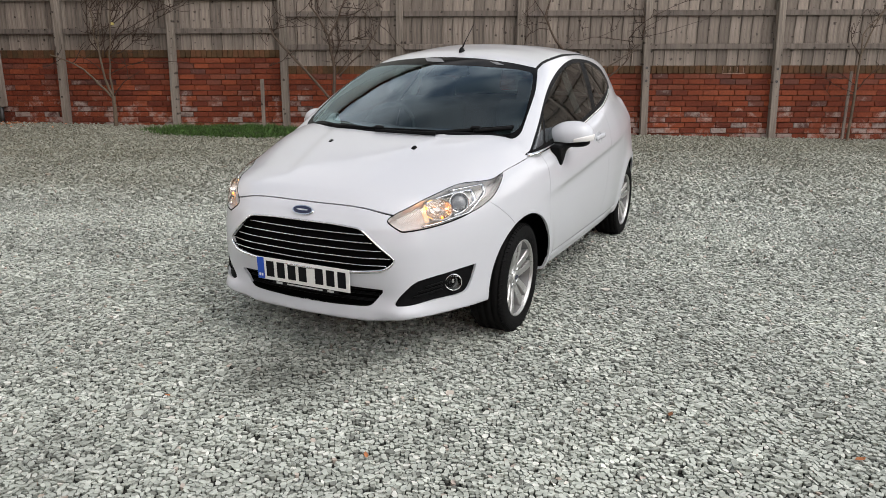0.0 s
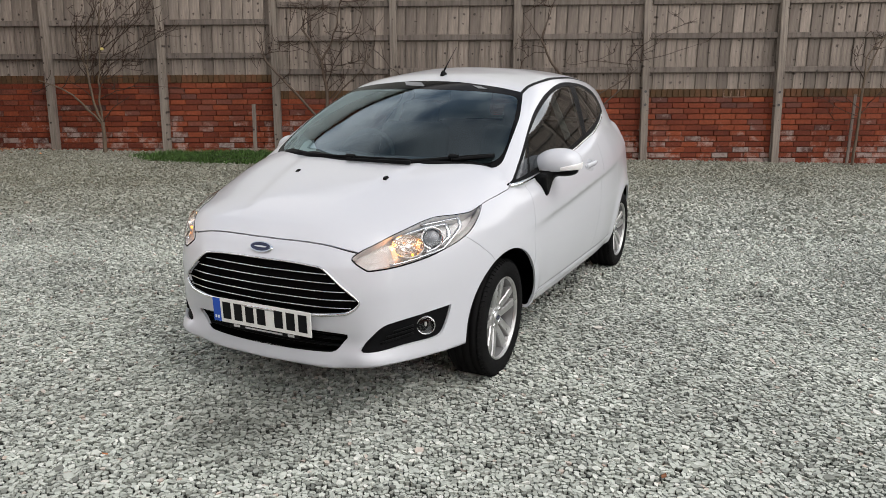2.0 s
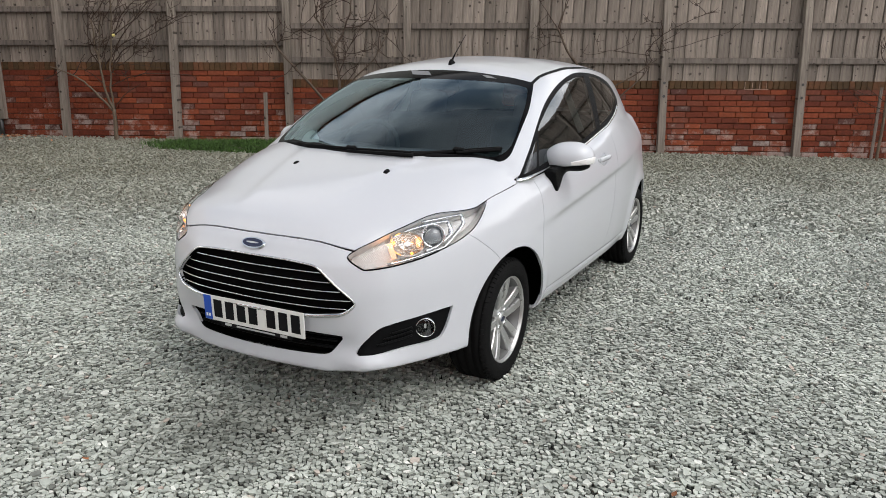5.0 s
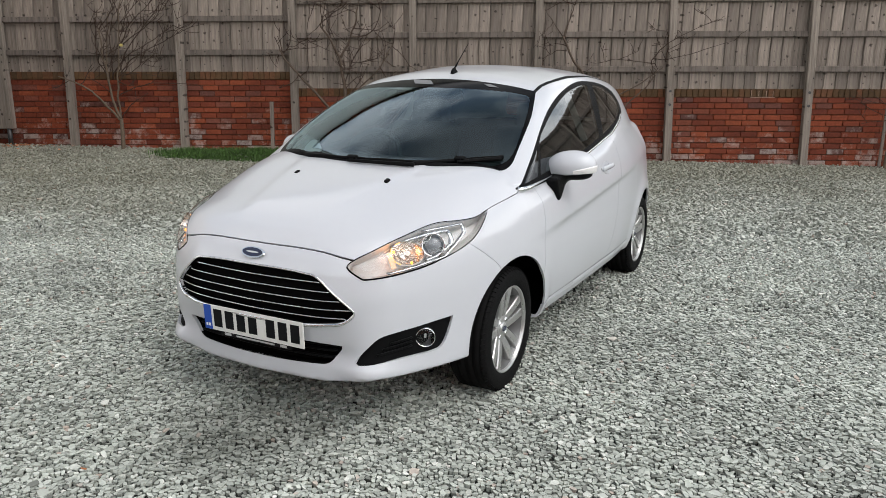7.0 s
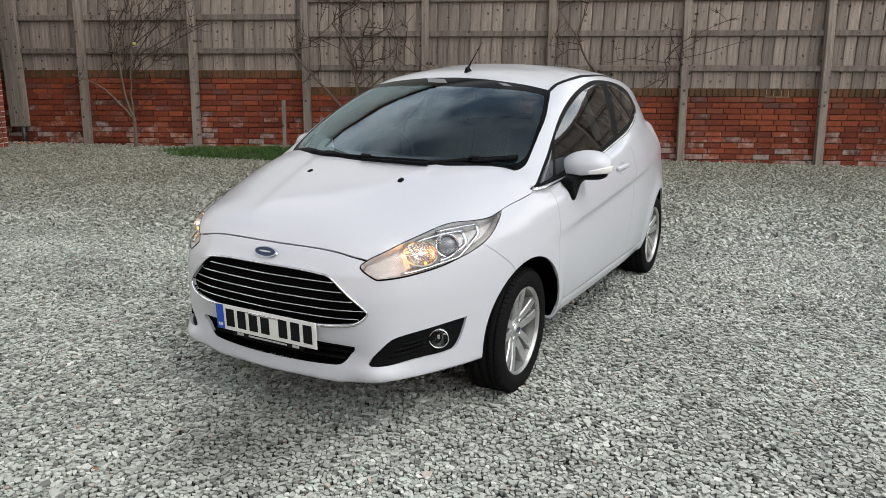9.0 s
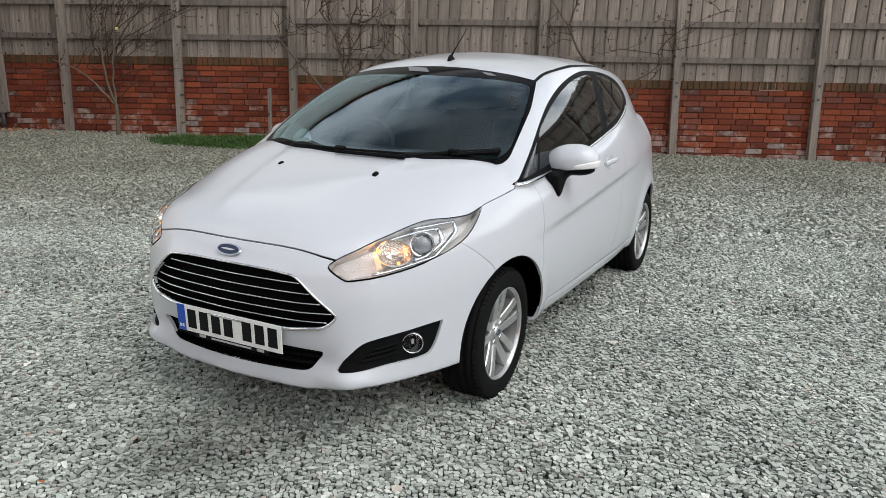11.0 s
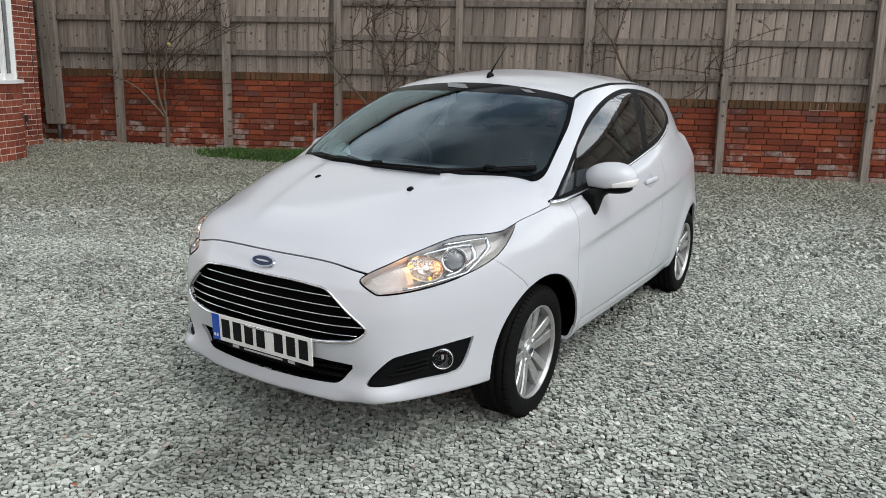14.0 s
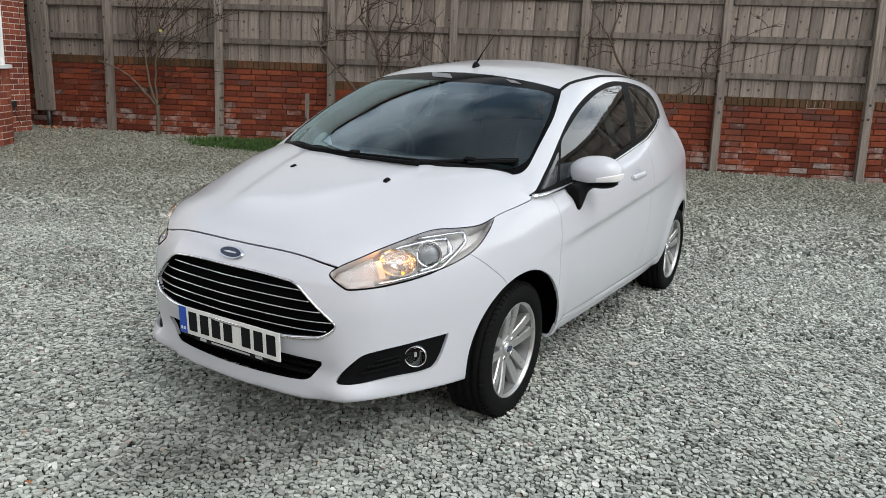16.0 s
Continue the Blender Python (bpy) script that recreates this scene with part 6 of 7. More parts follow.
bare_tree(23, -0.30, [(-5.0, 0.2), (-4.98, 0.6)], [
    (0.027, 0.7, [(-4.98, 0.57), (-4.97, 1.23), (-5.04, 1.61)]), (0.018, 0.25, [(-5.04, 1.60), (-5.19, 1.88), (-5.35, 2.07), (-5.28, 2.22), (-4.93, 2.42)]),
    (0.018, 0.4, [(-5.04, 1.60), (-4.90, 1.86), (-4.80, 2.13), (-4.75, 2.48)]), (0.010, 0.4, [(-4.88, 1.91), (-4.65, 1.93), (-4.51, 2.03), (-4.42, 2.28), (-4.48, 2.46)]),
    (0.022, 0.6, [(-4.98, 0.57), (-5.38, 1.04), (-5.66, 1.32), (-5.85, 1.52), (-5.98, 1.71)]), (0.009, 0.4, [(-5.66, 1.32), (-5.54, 1.41), (-5.54, 1.76), (-5.53, 2.08), (-5.40, 2.41)]),
    (0.012, 0.5, [(-4.90, 1.0), (-4.49, 1.41), (-4.36, 1.61), (-4.24, 1.83)]), (0.009, 0.4, [(-5.20, 1.93), (-5.23, 2.44)]), (0.007, 0.4, [(-5.04, 1.55), (-4.75, 1.54), (-4.41, 1.62)]),
    (0.010, 0.4, [(-4.97, 1.2), (-4.90, 1.5), (-4.72, 1.8)])], lean=(0.0, 0, 0.45), twigs=6, length=0.48, bark=DARK_BARK)
bare_tree(37, -0.32, [(-0.98, 0.2), (-0.99, 0.75)], [
    (0.021, 0.7, [(-0.99, 0.73), (-1.43, 1.48), (-1.60, 1.71), (-1.72, 1.97)]), (0.013, 0.5, [(-1.71, 1.96), (-1.62, 2.23), (-1.57, 2.42)]),
    (0.007, 0.4, [(-1.73, 1.97), (-1.91, 2.22), (-2.01, 2.35)]), (0.007, 0.4, [(-1.65, 1.76), (-1.81, 1.77), (-2.0, 1.64)]),
    (0.013, 0.5, [(-0.99, 0.73), (-0.88, 1.13), (-0.58, 1.30), (-0.25, 1.55)]), (0.013, 0.6, [(-0.99, 0.73), (-0.66, 1.08), (-0.47, 1.25), (-0.34, 1.44)]),
    (0.008, 0.4, [(-0.38, 1.50), (-0.42, 1.67), (-0.21, 1.66), (0.24, 1.78), (0.75, 1.95)]), (0.008, 0.4, [(-0.40, 1.66), (-0.23, 1.86), (-0.04, 2.0), (0.5, 2.25)]),
    (0.010, 0.5, [(-0.21, 1.64), (-0.20, 1.89), (-0.23, 2.1)]), (0.006, 0.4, [(-0.36, 1.60), (-0.9, 1.66), (-1.1, 1.64)])],
    label="bare fruit tree with long thin branches behind the car", lean=(0.1, 0, 0.35), twigs=3, length=0.35, bark=DARK_BARK)
bare_tree(41, -0.30, [(3.11, 0.2), (3.13, 0.82), (3.13, 1.47)], [
    (0.014, 0.4, [(3.13, 1.45), (3.21, 1.69), (3.31, 1.94), (3.5, 2.3)]), (0.012, 0.4, [(3.13, 1.45), (3.12, 1.77), (3.37, 2.09), (3.6, 2.5)]),
    (0.009, 0.4, [(3.12, 1.45), (2.97, 1.65), (2.90, 1.9)]), (0.006, 0.4, [(3.13, 0.88), (2.94, 0.84), (2.71, 0.80)]), (0.006, 0.4, [(3.13, 0.88), (2.80, 1.01), (2.48, 1.21)]),
    (0.006, 0.4, [(3.13, 1.0), (2.86, 1.18), (2.73, 1.31)]), (0.008, 0.4, [(3.13, 0.92), (3.29, 1.13), (3.42, 1.31)])], 0.021, "slim bare sapling tied to a short stake", lean=(-0.1, 0, 0.3), twigs=2, length=0.35)
# a larger bare tree over the fence, seen in the car's side glass
bare_tree(53, 3.4, [(3.4, 0.2), (3.3, 3.2)], [
    (0.07, 0.3, [(3.3, 3.1), (2.7, 4.2), (2.3, 5.6)]), (0.07, 0.3, [(3.3, 3.1), (3.5, 4.4), (3.3, 6.2)]), (0.06, 0.3, [(3.3, 3.0), (4.2, 4.0), (4.7, 5.2)]),
    (0.05, 0.3, [(2.8, 4.0), (2.0, 4.4), (1.4, 5.0)]), (0.05, 0.3, [(3.4, 4.0), (2.9, 4.9), (2.9, 6.0)]), (0.04, 0.3, [(3.9, 3.7), (4.0, 4.8), (4.1, 5.8)])],
    0.11, "tall bare tree standing behind the fence", lean=(0, 0, 0.5), twigs=16, length=1.3)

# yellow apple left on the tree
bm = bmesh.new()
bmesh.ops.create_uvsphere(bm, u_segments=14, v_segments=10, radius=0.029)
for v in bm.verts:
    d = math.hypot(v.co.x, v.co.y)
    v.co.z -= 0.012 * math.exp(-(d / 0.012) ** 2) * (1 if v.co.z > 0 else -1)
apple = part("apple", bm, FRUIT, None, smooth=True)
apple.matrix_basis = Matrix.Translation(yard(-8.44, -0.30, 1.735))
tagged(apple, "single yellow apple hanging on a bare branch", "apple")
bm = bmesh.new()
box(bm, (0.003, 0.003, 0.04), (0, 0, 0.04))
part("stalk", bm, TWIG, apple)


def stake(s, n, top, width):
    g = float(ground_z(*yard(s, n)[:2]))
    bm = bmesh.new()
    box(bm, (width, width * 0.7, top - g + 0.1), (0, 0, (top - g - 0.1) / 2), (0, 0, 0), 0.004)
    ob = part("stake", bm, WOOD_POST)
    ob.matrix_basis = Matrix.Translation(yard(s, n, g)) @ pose(0, 0, 0, 0, 0, FENCE_TURN)
    return tagged(ob, "short weathered wooden stake in the gravel", "stake")


stake(-6.14, -0.22, 0.93, 0.055)
stake(3.06, -0.24, 1.22, 0.04)

# patch of grass at the foot of the wall
rng = np.random.default_rng(5)
GV, GF = [], []
k = 0
for _ in range(26000):
    s, n = rng.uniform(-7.95, -4.9), rng.uniform(-1.5, 0.0)
    e = ((s + 6.36) / 1.36) ** 2 + ((n + 0.74) / 0.60) ** 2
    tuft = math.sin(9.1 * s + 4 * math.sin(5.3 * n)) * math.sin(11.7 * n + 3 * math.sin(4.1 * s))
    if e > 1 + 0.22 * tuft + rng.normal(0, 0.16) or (tuft < -0.55 and rng.uniform() < 0.7):
        continue
    p = yard(s, n)
    z = float(ground_z(p.x, p.y)) + 0.045 * max(0.0, 1 - e)
    h, w, a = rng.uniform(0.025, 0.065) * (1.15 + 0.75 * tuft), rng.uniform(0.004, 0.008), rng.uniform(0, 2 * math.pi)
    lx, ly = rng.normal(0, 0.035), rng.normal(0, 0.035)
    cx, cy = math.cos(a) * w, math.sin(a) * w
    GV += [(p.x - cx, p.y - cy, z), (p.x + cx, p.y + cy, z), (p.x + lx * 0.5 + cx * 0.6, p.y + ly * 0.5 + cy * 0.6, z + h * 0.6), (p.x + lx * 0.5 - cx * 0.6, p.y + ly * 0.5 - cy * 0.6, z + h * 0.6), (p.x + lx, p.y + ly, z + h)]
    GF += [(k, k + 1, k + 2, k + 3), (k + 3, k + 2, k + 4)]
    k += 5
grass = link_mesh("grass", GV, GF, GRASS, smooth=False)
tagged(grass, "small patch of green grass at the foot of the wall", "grass", kind="stuff")
SOIL = mat("turf_soil", (0.045, 0.05, 0.025), 0.95, vary=0.3, scale=9, bump=0.6, bump_scale=60)
bm = bmesh.new()
rings = []
for q in np.linspace(0, 1, 6):
    rings.append([])
    for j in range(40):
        a = 2 * math.pi * j / 40
        r = q * (1 + 0.06 * math.sin(3 * a) + 0.05 * math.sin(7 * a + 1))
        p = yard(-6.36 + 1.34 * r * math.cos(a), -0.74 + 0.58 * r * math.sin(a))
        rings[-1].append(bm.verts.new((p.x, p.y, float(ground_z(p.x, p.y)) - 0.01 + 0.06 * (1 - q**3))))
for one, two in zip(rings, rings[1:]):
    for j in range(40):
        bm.faces.new((one[j], one[(j + 1) % 40], two[(j + 1) % 40], two[j]))
tagged(part("turf", bm, SOIL, None, smooth=True), "low mound of dark turf under the grass", "turf", kind="structure")

# dead leaves by the house corner
rng = np.random.default_rng(9)
bm = bmesh.new()
pts = [bm.verts.new(c) for c in ((-0.035, 0, 0), (-0.012, 0.02, 0.006), (0.02, 0.016, 0.004), (0.04, 0, 0.012), (0.02, -0.016, 0.003), (-0.012, -0.02, 0.007))]
spine = [bm.verts.new((-0.005, 0, -0.002)), bm.verts.new((0.018, 0, 0.0))]
bm.faces.new((pts[0], spine[0], pts[1]))
bm.faces.new((pts[1], spine[0], spine[1], pts[2]))
bm.faces.new((pts[2], spine[1], pts[3]))
bm.faces.new((pts[3], spine[1], pts[4]))
bm.faces.new((pts[4], spine[1], spine[0], pts[5]))
bm.faces.new((pts[5], spine[0], pts[0]))
leaf = part("dead_leaf", bm, LEAF)
tagged(leaf, "curled brown dead leaf on the gravel", "leaf", group="dead leaves by the house")
leaf_mesh = leaf.data
for k in range(64):
    if k == 0:
        ob = leaf
    else:
        ob = new("dead_leaf", leaf_mesh)
        tagged(ob, "curled brown dead leaf on the gravel", "leaf", group="dead leaves by the house")
    p = yard(-10.55 + abs(rng.normal(0, 0.45)), -0.12 - abs(rng.normal(0, 0.20)))
    ob.matrix_basis = Matrix.Translation((p.x, p.y, float(ground_z(p.x, p.y)) + 0.024)) @ pose(0, 0, 0, rng.uniform(-20, 20), rng.uniform(-20, 20), rng.uniform(0, 360)) @ Matrix.Scale(rng.uniform(0.6, 1.3), 4)


# single leaves blown over the yard
for x, y, size, turn in ((2.385, 0.116, 0.55, 20), (0.759, -0.677, 0.42, 130), (1.699, 0.164, 0.45, 75), (-0.233, -0.632, 0.4, 200)):
    ob = new("dead_leaf", leaf_mesh)
    tagged(ob, "small orange dead leaf lying on slate chippings", "leaf", group="single leaves in the yard")
    ob.matrix_basis = Matrix.Translation((x, y, float(ground_z(x, y)) + 0.025)) @ pose(0, 0, 0, 6, -8, turn) @ Matrix.Scale(size, 4)

# ---- house corner with its rounded bay ----
house = thing("house", "red brick house corner with a rounded bay and white window", "house")


def yard_box(name, s0, s1, n0, n1, z0, z1, material, parent=None, bevel=0.0, label=""):
    bm = bmesh.new()
    box(bm, (s1 - s0, n1 - n0, z1 - z0), (0, 0, 0), (0, 0, 0), bevel)
    ob = part(name, bm, material, parent, label)
    ob.matrix_basis = Matrix.Translation(yard((s0 + s1) / 2, (n0 + n1) / 2, (z0 + z1) / 2)) @ pose(0, 0, 0, 0, 0, FENCE_TURN)
    return ob


HOUSE_S, HOUSE_N, COURSE, LONG = -10.36, -0.74, 0.0790, 0.235
house_wall = yard_box("wall", -13.5, HOUSE_S - 0.001, -8.0, HOUSE_N - 0.001, -0.1, 5.2, PALE_MORTAR, house)


def brick_mesh(name, sx, sy, sz, material, edge=0.004):
    bm = bmesh.new()
    box(bm, (sx, sy, sz), (0, 0, 0), (0, 0, 0), edge, 1)
    me = bpy.data.meshes.new(name)
    bmesh.ops.recalc_face_normals(bm, faces=bm.faces)
    bm.to_mesh(me)
    bm.free()
    me.materials.append(material)
    return me


HB = brick_mesh("house_brick", 0.05, LONG - 0.010, COURSE - 0.010, HOUSE_BRICK)
HB_HALF = brick_mesh("house_brick_half", 0.05, LONG / 2 - 0.010, COURSE - 0.010, HOUSE_BRICK)
HB_END = brick_mesh("house_brick_end", LONG / 2, 0.05, COURSE - 0.010, HOUSE_BRICK)
rng = np.random.default_rng(3)


def lay(mesh, at, turn, parent, name="brick"):
    ob = new(name, mesh)
    ob.parent = parent
    inv = parent.matrix_basis.inverted()
    if parent.parent:
        inv = (parent.parent.matrix_basis @ parent.matrix_basis).inverted()
    ob.matrix_basis = inv @ Matrix.Translation(at) @ pose(0, 0, 0, 0, 0, turn)
    return ob


for row in range(33):
    z = 0.05 + (row + 0.5) * COURSE
    for k in range(7):
        n = HOUSE_N - 0.1175 - (k + (row % 2) * 0.5) * LONG
        lay(HB, yard(HOUSE_S - 0.021 + rng.normal(0, 0.001), n, z), FENCE_TURN, house_wall)
    if row % 2:
        lay(HB_HALF, yard(HOUSE_S - 0.021, HOUSE_N - 0.058, z), FENCE_TURN, house_wall)
    for k in range(3):
        lay(HB_END, yard(HOUSE_S - 0.06 - k * LONG * 0.5, HOUSE_N - 0.021, z), FENCE_TURN, house_wall)

# the bay: a drum of brick up to the sill, the window above
BAY_S, BAY_N, BAY_R = -10.36, -2.80, 0.78
bay = new("bay")
bay.parent = house


def bay_edge(a, r=BAY_R):
    """A rounded plan: flat front with turned corners."""
    c, s = math.cos(a), math.sin(a)
    q = (abs(c) ** 3.2 + abs(s / 1.25) ** 3.2) ** (-1 / 3.2)
    return yard(BAY_S + r * q * c, BAY_N + r * q * s)


def bay_ring(z0, z1, inset, material, name, label=""):
    bm = bmesh.new()
    low, high = [], []
    for k in range(49):
        a = radians(-100 + 200 * k / 48)
        p = bay_edge(a, BAY_R - inset)
        low.append(bm.verts.new((p.x, p.y, z0)))
        high.append(bm.verts.new((p.x, p.y, z1)))
    for k in range(48):
        bm.faces.new((low[k], low[k + 1], high[k + 1], high[k]))
    bm.faces.new(high)
    bm.faces.new(low[::-1])
    return part(name, bm, material, bay, label)


bay_core = bay_ring(-0.05, 1.10, 0.002, PALE_MORTAR, "bay_wall")
BAY_COURSE = 0.088
BB = brick_mesh("bay_brick", 0.035, 0.098, BAY_COURSE - 0.010, HOUSE_BRICK)
BB_LONG = brick_mesh("bay_brick_long", 0.035, 0.176, BAY_COURSE - 0.010, HOUSE_BRICK)
BB_UP = brick_mesh("bay_brick_upright", 0.045, 0.078, 0.118, HOUSE_BRICK)
arc = [bay_edge(radians(a)) for a in np.linspace(-20, 100, 400)]
steps = [0.0]
for a, b in zip(arc, arc[1:]):
    steps.append(steps[-1] + (b - a).length)
for row in range(13):
    z = 1.100 - 0.124 - (row - 0.5) * BAY_COURSE if row else 1.040
    d, k = (row % 2) * 0.065, row
    while d < steps[-1] - 0.10:
        mesh, size = (BB_UP, 0.088) if row == 0 else ((BB, 0.108) if k % 3 == 0 else (BB_LONG, 0.186))
        i = int(np.searchsorted(steps, d + size / 2))
        i = min(max(i, 1), len(arc) - 2)
        t = arc[i + 1] - arc[i - 1]
        turn = math.degrees(math.atan2(t.y, t.x)) - 90
        p = arc[i]
        lay(mesh, Vector((p.x, p.y, z)) - pose(0, 0, 0, 0, 0, turn).to_3x3() @ Vector((0.015 if row else 0.008, 0, 0)), turn, bay_core)
        d, k = d + size, k + 1
bay_ring(1.10, 1.145, -0.035, WHITE_FRAME, "window_sill", "white window sill")
bay_ring(1.145, 3.4, 0.16, DARK, "dark_room")
window = new("window")
window.parent = house
for k, a in enumerate((-62, -40, -18, 4, 26, 48, 62)):
    p = bay_edge(radians(a), BAY_R - 0.06)
    p2 = bay_edge(radians(a + 1), BAY_R - 0.06)
    turn = math.degrees(math.atan2(p2.y - p.y, p2.x - p.x)) - 90
    bm = bmesh.new()
    box(bm, (0.07, 0.055, 2.3), (0, 0, 0), (0, 0, 0), 0.008)
    ob = part("window_frame", bm, WHITE_FRAME, window)
    ob.matrix_basis = Matrix.Translation((p.x, p.y, 2.28)) @ pose(0, 0, 0, 0, 0, turn)
for a0, a1 in ((-62, -40), (-40, -18), (-18, 4), (4, 26), (26, 48), (48, 62)):
    p, p2 = bay_edge(radians(a0), BAY_R - 0.075), bay_edge(radians(a1), BAY_R - 0.075)
    bm = bmesh.new()
    bm.faces.new([bm.verts.new(c) for c in ((p.x, p.y, 1.15), (p2.x, p2.y, 1.15), (p2.x, p2.y, 3.4), (p.x, p.y, 3.4))])
    part("pane", bm, HOUSE_GLASS, window)
    for z, h in ((1.185, 0.08),):
        bm = bmesh.new()
        box(bm, ((p2 - p).length, 0.06, h), (0, 0, 0), (0, 0, 0), 0.006)
        ob = part("window_frame", bm, WHITE_FRAME, window)
        ob.matrix_basis = Matrix.Translation(((p.x + p2.x) / 2, (p.y + p2.y) / 2, z)) @ pose(0, 0, 0, 0, 0, math.degrees(math.atan2(p2.y - p.y, p2.x - p.x)))
# outside tap box and cable on the wall
yard_box("meter_box", HOUSE_S - 0.002, HOUSE_S + 0.05, -1.22, -1.11, 0.50, 0.60, STEEL, house, 0.006, "small dark box on the wall")
cable = rod("cable", [yard(HOUSE_S + 0.012, -0.86, z) for z in (0.28, 0.62, 1.2, 2.0, 3.2)], 0.004, STEEL, house, "dark cable on the wall", 6)

flex = np.linspace(0, 1, 9)
rod("loose_cable", [yard(HOUSE_S + 0.02, -0.86 - 0.30 * t, 0.28 + 0.26 * t * t - 0.10 * math.sin(t * math.pi)) for t in flex], 0.005, STEEL, house, "dark cable looped to the box", 6)
# stub of a drain pipe in the corner under the end post
stub = rod("drain_pipe", [yard(-10.50, -0.10, z) for z in (0.10, 0.40)], 0.035, STEEL, None, "", 16)
tagged(stub, "short grey drain pipe stub in the wall corner", "pipe")

# ---- fence: posts, rails, upright boards ----
fence = thing("fence", "tall weathered grey timber fence above a brick wall", "fence")
POSTS = (-11.35, -9.43, -7.61, -5.82, -3.965, -2.065, -0.085, 1.95, 3.98, 6.1, 8.1, 10.1, 12.1, 14.1, 16.1)
STEP = -5.82


def wall_top(s):
    """The wall's top runs at a slight fall and steps at one post."""
    return (1.340 + SLOPE * (s + 8.4)) if s < STEP else (1.145 + SLOPE * (s + 5.3))


FENCE_HEIGHT = 3.54
TILT_S = -math.degrees(math.atan(SLOPE))


def fence_part(name, size, s, n, z, material, parent, bevel=0.004, lean=0.0, mesh=None):
    if mesh is None:
        bm = bmesh.new()
        box(bm, size, (0, 0, 0), (0, 0, 0), bevel, 1)
        ob = part(name, bm, material, parent)
    else:
        ob = new(name, mesh)
        ob.parent = parent
    ob.matrix_basis = Matrix.Translation(yard(s, n, z)) @ pose(0, 0, 0, 0, lean, FENCE_TURN + (2.5 if mesh else 0))
    return ob


rng = np.random.default_rng(17)
for s in POSTS:
    g = float(ground_z(*yard(s, -0.1)[:2]))
    wide, tip = (0.108 if s > -11 else 0.28), (-1.4 if s < -11 else 0.0 if s < -6 else -0.7 if s < -1 else -2.1)
    post = fence_part("post", (wide, 0.11, FENCE_HEIGHT - g + 0.15 + (0 if s > -11 else -0.42)), s if s > -11 else -10.60, -0.075, (FENCE_HEIGHT + g - 0.15 + (0 if s > -11 else 0.42)) / 2, WOOD_POST, fence, 0.006, tip)
    if s in (-0.085, 1.95):
        for z in ((1.21, 1.01) if s < 0 else (1.23, 1.035)):
            bm = bmesh.new()
            lathe(bm, [(0.020, 0.0), (0.020, 0.004), (0.011, 0.005), (0.011, 0.016), (0.0001, 0.017)], 12)
            bolt = part("bolt", bm, STEEL, post)
            bolt.matrix_basis = Matrix.Translation((0, -0.055, z - (FENCE_HEIGHT + g - 0.15) / 2)) @ pose(0, 0, 0, 0, 0, -90)
for a, b in zip(POSTS, POSTS[1:]):
    mid = (a + b) / 2
    for up, h in ((0.290, 0.085), (0.795, 0.085), (1.30, 0.085), (1.80, 0.085), (2.25, 0.085)):
        fence_part("rail", (b - a - 0.115, 0.045, h), mid, -0.030, wall_top(mid) + up, WOOD_RAIL, fence, 0.006, TILT_S)
board_meshes = []
for k in range(4):
    bm = bmesh.new()
    made = box(bm, (0.157, 0.018, 2.36), (0, 0, 0), (0, 0, 0), 0.003, 1)
    board_meshes.append((bm, k))
meshes = []
for bm, k in board_meshes:
    me = bpy.data.meshes.new("board")
    bmesh.ops.recalc_face_normals(bm, faces=bm.faces)
    bm.to_mesh(me)
    bm.free()
    me.materials.append(WOOD)
    meshes.append(me)
s = -11.9
while s < 16.2:
    low = (wall_top(s) if abs(s - STEP) > 0.06 else wall_top(s - 0.1)) - 0.018
    fence_part("board", None, s, 0.012 + rng.uniform(-0.003, 0.003), low + 1.18 + rng.uniform(0, 0.015), WOOD, fence, lean=rng.normal(0, 0.35), mesh=meshes[int(rng.integers(4))])
    fence_part("board", None, s + 0.082, 0.040, low + 1.18, WOOD, fence, mesh=meshes[0])
    s += 0.161 + rng.uniform(0, 0.012)

# plain walls that close the yard out of view
SIDE_WOOD = wood_mat("side_fence", (0.10, 0.09, 0.08), "object", 0.1)
bm = bmesh.new()
box(bm, (0.10, 24, 2.3), (15.5, 4.0, 1.1), (0, 0, 20), 0.01)
tagged(part("wall_side", bm, SIDE_WOOD), "plain dark timber boundary beside the yard", "wall", kind="structure")

# unseen wall behind the walk, added to cut low sky light
bm = bmesh.new()
box(bm, (34, 0.4, 4.3), (0, -10.5, 2.1), (0, 0, 0), 0.02)
tagged(part("wall_behind", bm, brick_mat("plain_brick", HOUSE_STOPS, "island")), "unseen brick wall added behind the walk to block low light", "wall", kind="structure")

# neighbour's plain house behind the fence, seen in the car's glass alone
NEIGHBOUR = mat("neighbour_wall", (0.46, 0.47, 0.43), 0.9, vary=0.15, scale=1.5, bump=0.2)
TILES = mat("neighbour_roof", (0.022, 0.02, 0.02), 0.8, vary=0.2, scale=3)
neighbour = thing("neighbour_house", "pale rendered house with a dark roof beyond the fence", "house", kind="structure")
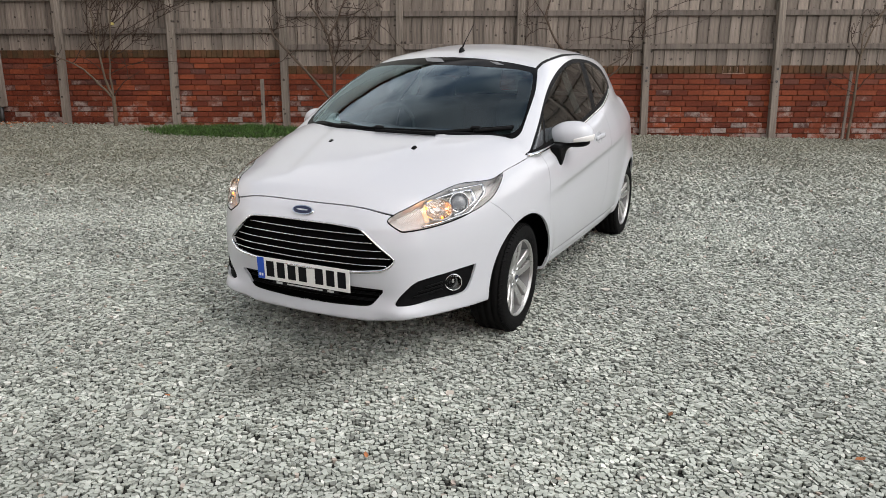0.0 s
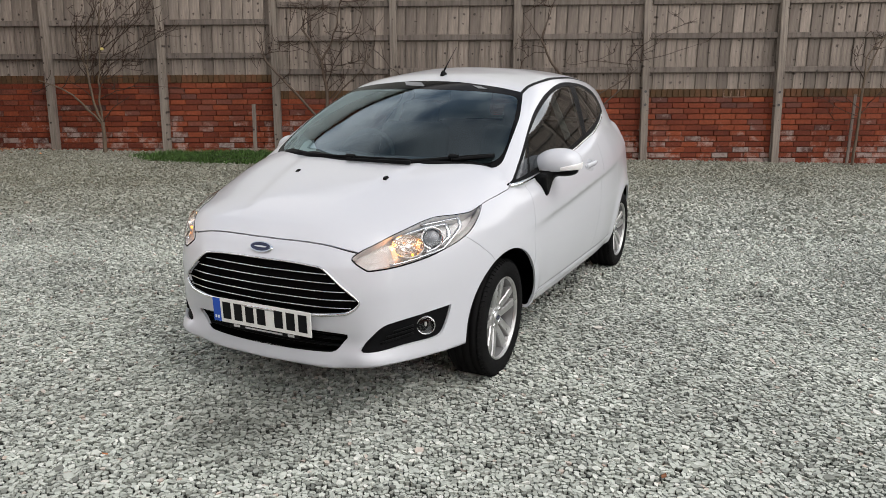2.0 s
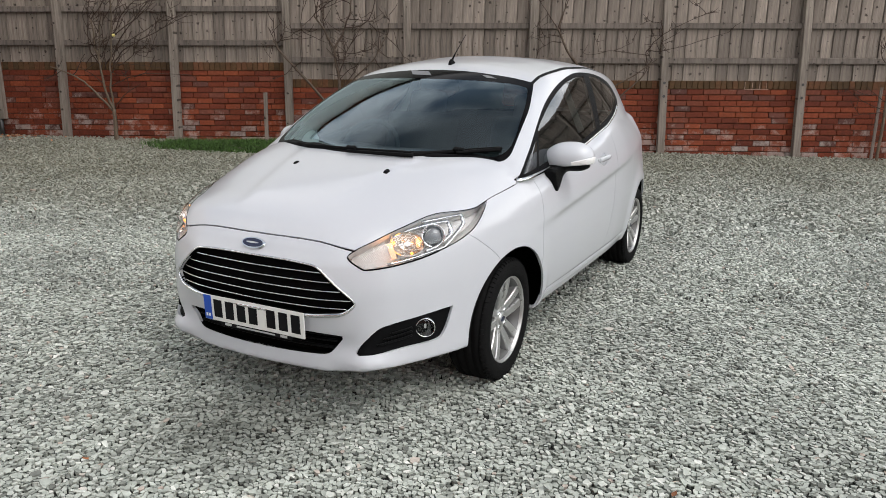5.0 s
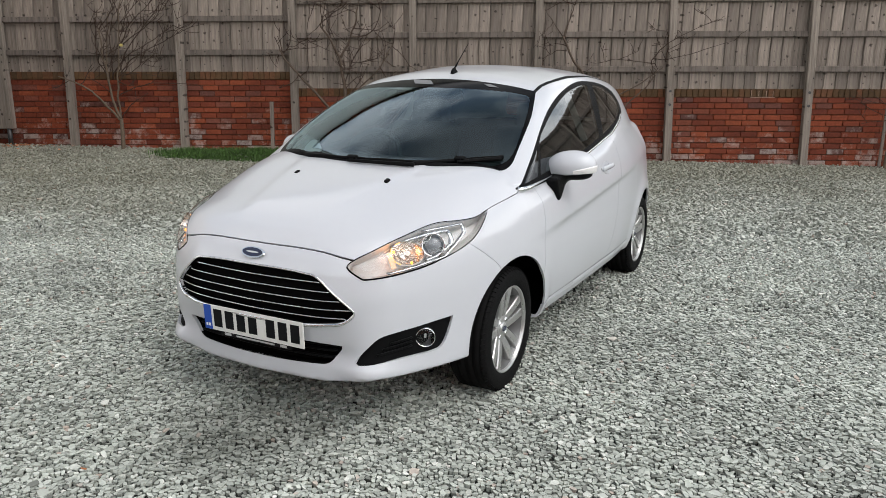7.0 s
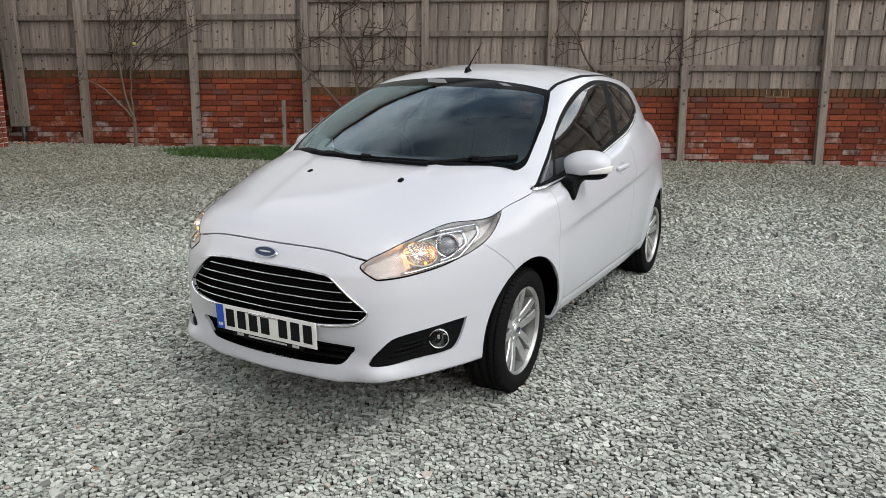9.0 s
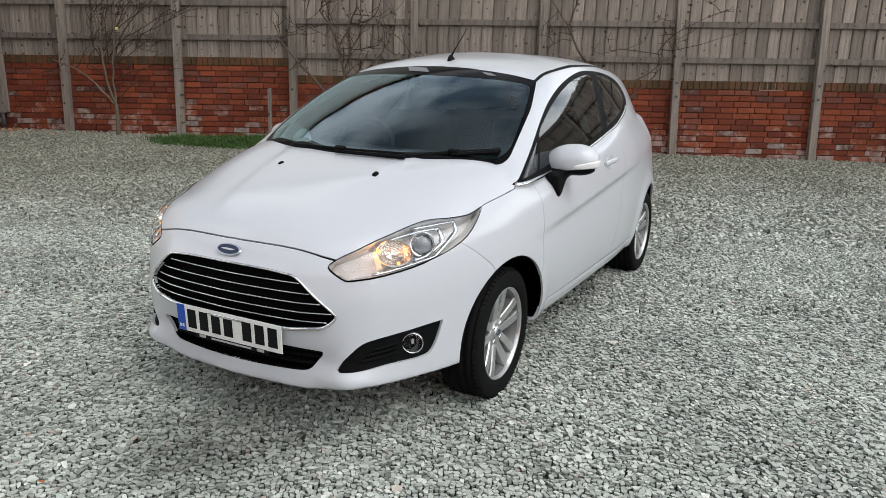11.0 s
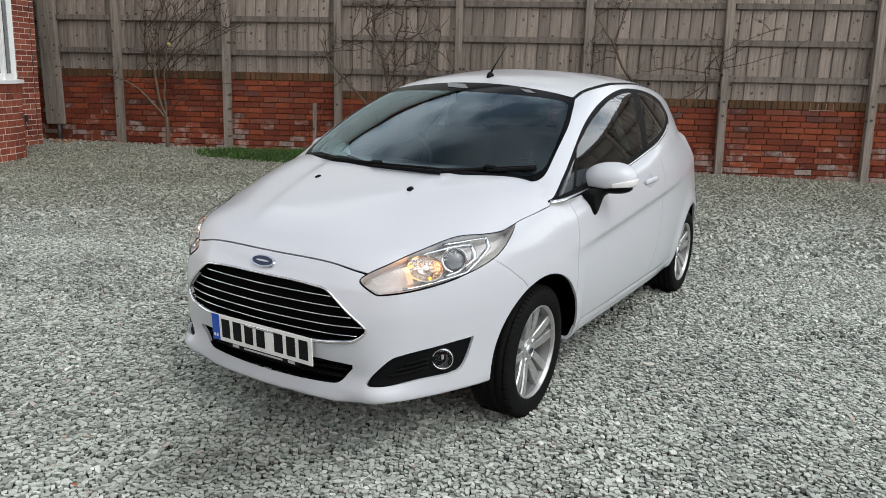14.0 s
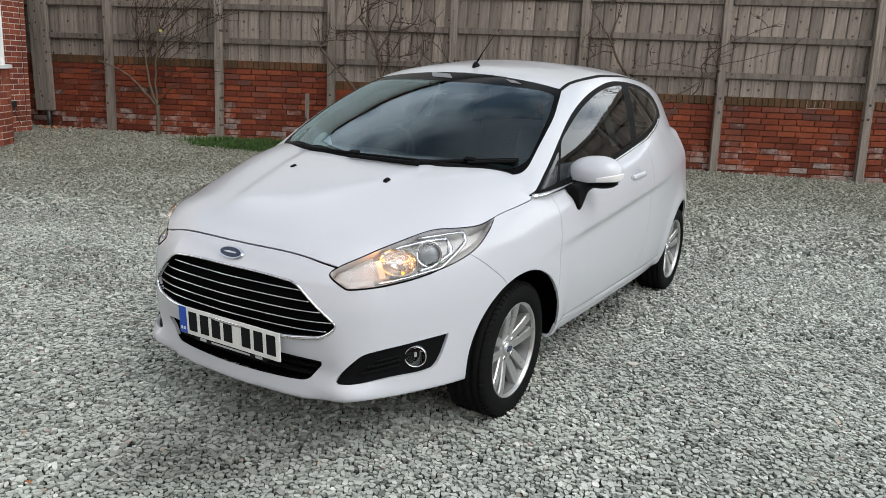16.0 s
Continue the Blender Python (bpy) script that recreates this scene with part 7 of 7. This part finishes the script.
for name, pts, material in (("wall", ((0, 0), (0, 8.0), (6, 8.0), (6, 0)), NEIGHBOUR), ("roof", ((-0.4, 7.9), (2.6, 10.0), (6.4, 7.9)), TILES)):
    bm = bmesh.new()
    ends = []
    for s in (-18, 1.0):
        ends.append([bm.verts.new(yard(s, 1.4 + n, z)) for n, z in pts])
    for i in range(len(pts)):
        j = (i + 1) % len(pts)
        bm.faces.new((ends[0][i], ends[0][j], ends[1][j], ends[1][i]))
    bm.faces.new(ends[0])
    bm.faces.new(ends[1][::-1])
    part(name, bm, material, neighbour)

# chalk mark left on the top course
CHALK = mat("chalk", (0.26, 0.17, 0.13), 0.9, vary=0.2, scale=30)
mark = thing("chalk_mark", "pale chalk lines drawn on the brick coping", "chalk mark", kind="structure")
for ds, dz, w, h in ((0.0, -0.055, 0.36, 0.012), (-0.17, 0.0, 0.010, 0.10), (-0.06, 0.0, 0.010, 0.08), (0.05, 0.0, 0.010, 0.09), (0.15, 0.0, 0.010, 0.08)):
    fence_part("chalk_line", (w, 0.003, h), 1.33 + ds, -0.0225, 1.20 + dz, CHALK, mark, 0, TILT_S)

# ---- brick wall under the fence; its bricks last ----
PITCH, BLEN = 0.0858, 0.248
wall_core = {}
for name, a, b in (("wall_left", -12.5, STEP), ("wall_right", STEP, 16.2)):
    mid = (a + b) / 2
    top = wall_top(mid) - 0.008
    bm = bmesh.new()
    box(bm, (b - a, 0.20, 1.6), (0, 0, 0))
    ob = part(name, bm, MORTAR)
    ob.matrix_basis = Matrix.Translation(yard(mid, 0.112, top - 0.8)) @ pose(0, 0, 0, 0, 0, FENCE_TURN) @ pose(0, 0, 0, 0, TILT_S, 0)
    tagged(ob, "low red brick wall with a brick-on-edge top under the fence", "wall", kind="structure")
    wall_core[name] = (ob, a, b)
YB = brick_mesh("brick", BLEN - 0.007, 0.06, PITCH - 0.0125, BRICK)
YC = brick_mesh("cap_brick", PITCH - 0.006, 0.075, 0.118, CAP_BRICK)
far_v, far_f = {(n, c): [] for n in wall_core for c in (True, False)}, {(n, c): [] for n in wall_core for c in (True, False)}
unit = [(x, y, z) for x in (-0.5, 0.5) for y in (-0.5, 0.5) for z in (-0.5, 0.5)]
unit_f = ((0, 1, 3, 2), (4, 6, 7, 5), (0, 4, 5, 1), (2, 3, 7, 6), (0, 2, 6, 4), (1, 5, 7, 3))
rng = np.random.default_rng(29)
for name, (ob, a, b) in wall_core.items():
    inv = ob.matrix_basis.inverted()

    def set_brick(s, drop, cap, single):
        z = wall_top(s) - drop
        n = 0.030 - 0.012 + rng.normal(0, 0.0012)
        if single:
            piece = new("brick", YC if cap else YB)
            piece.parent = ob
            piece.matrix_basis = inv @ Matrix.Translation(yard(s, n, z)) @ pose(0, 0, 0, 0, 0, FENCE_TURN) @ pose(0, 0, 0, 0, TILT_S + rng.normal(0, 0.25), 0)
        else:
            sx, sy, sz = (PITCH - 0.006, 0.075, 0.118) if cap else (BLEN - 0.007, 0.06, PITCH - 0.0125)
            m = inv @ Matrix.Translation(yard(s, n, z)) @ pose(0, 0, 0, 0, 0, FENCE_TURN) @ pose(0, 0, 0, 0, TILT_S + rng.normal(0, 0.25), 0)
            k = len(far_v[name, cap])
            far_v[name, cap] += [tuple(m @ Vector((x * sx, y * sy, w * sz))) for x, y, w in unit]
            far_f[name, cap] += [tuple(i + k for i in f) for f in unit_f]

    def single_stretch(s):
        return (-0.9 < s < 2.9) if name == "wall_right" else (-9.6 < s < -5.9)
    s = a + 0.06
    while s < b - 0.03:
        set_brick(s, 0.061, True, single_stretch(s))
        s += PITCH
    for row in range(14):
        s = a + BLEN * (0.5 if row % 2 else 0.25) + rng.uniform(-0.01, 0.01)
        while s < b - BLEN * 0.3:
            set_brick(s, 0.124 + (row + 0.5) * PITCH, False, single_stretch(s))
            s += BLEN
    link_mesh("brickwork", far_v[name, False], far_f[name, False], BRICK_FAR, ob, smooth=False)["kind"] = "stuff"
    link_mesh("coping", far_v[name, True], far_f[name, True], CAP_FAR, ob, smooth=False)["kind"] = "stuff"
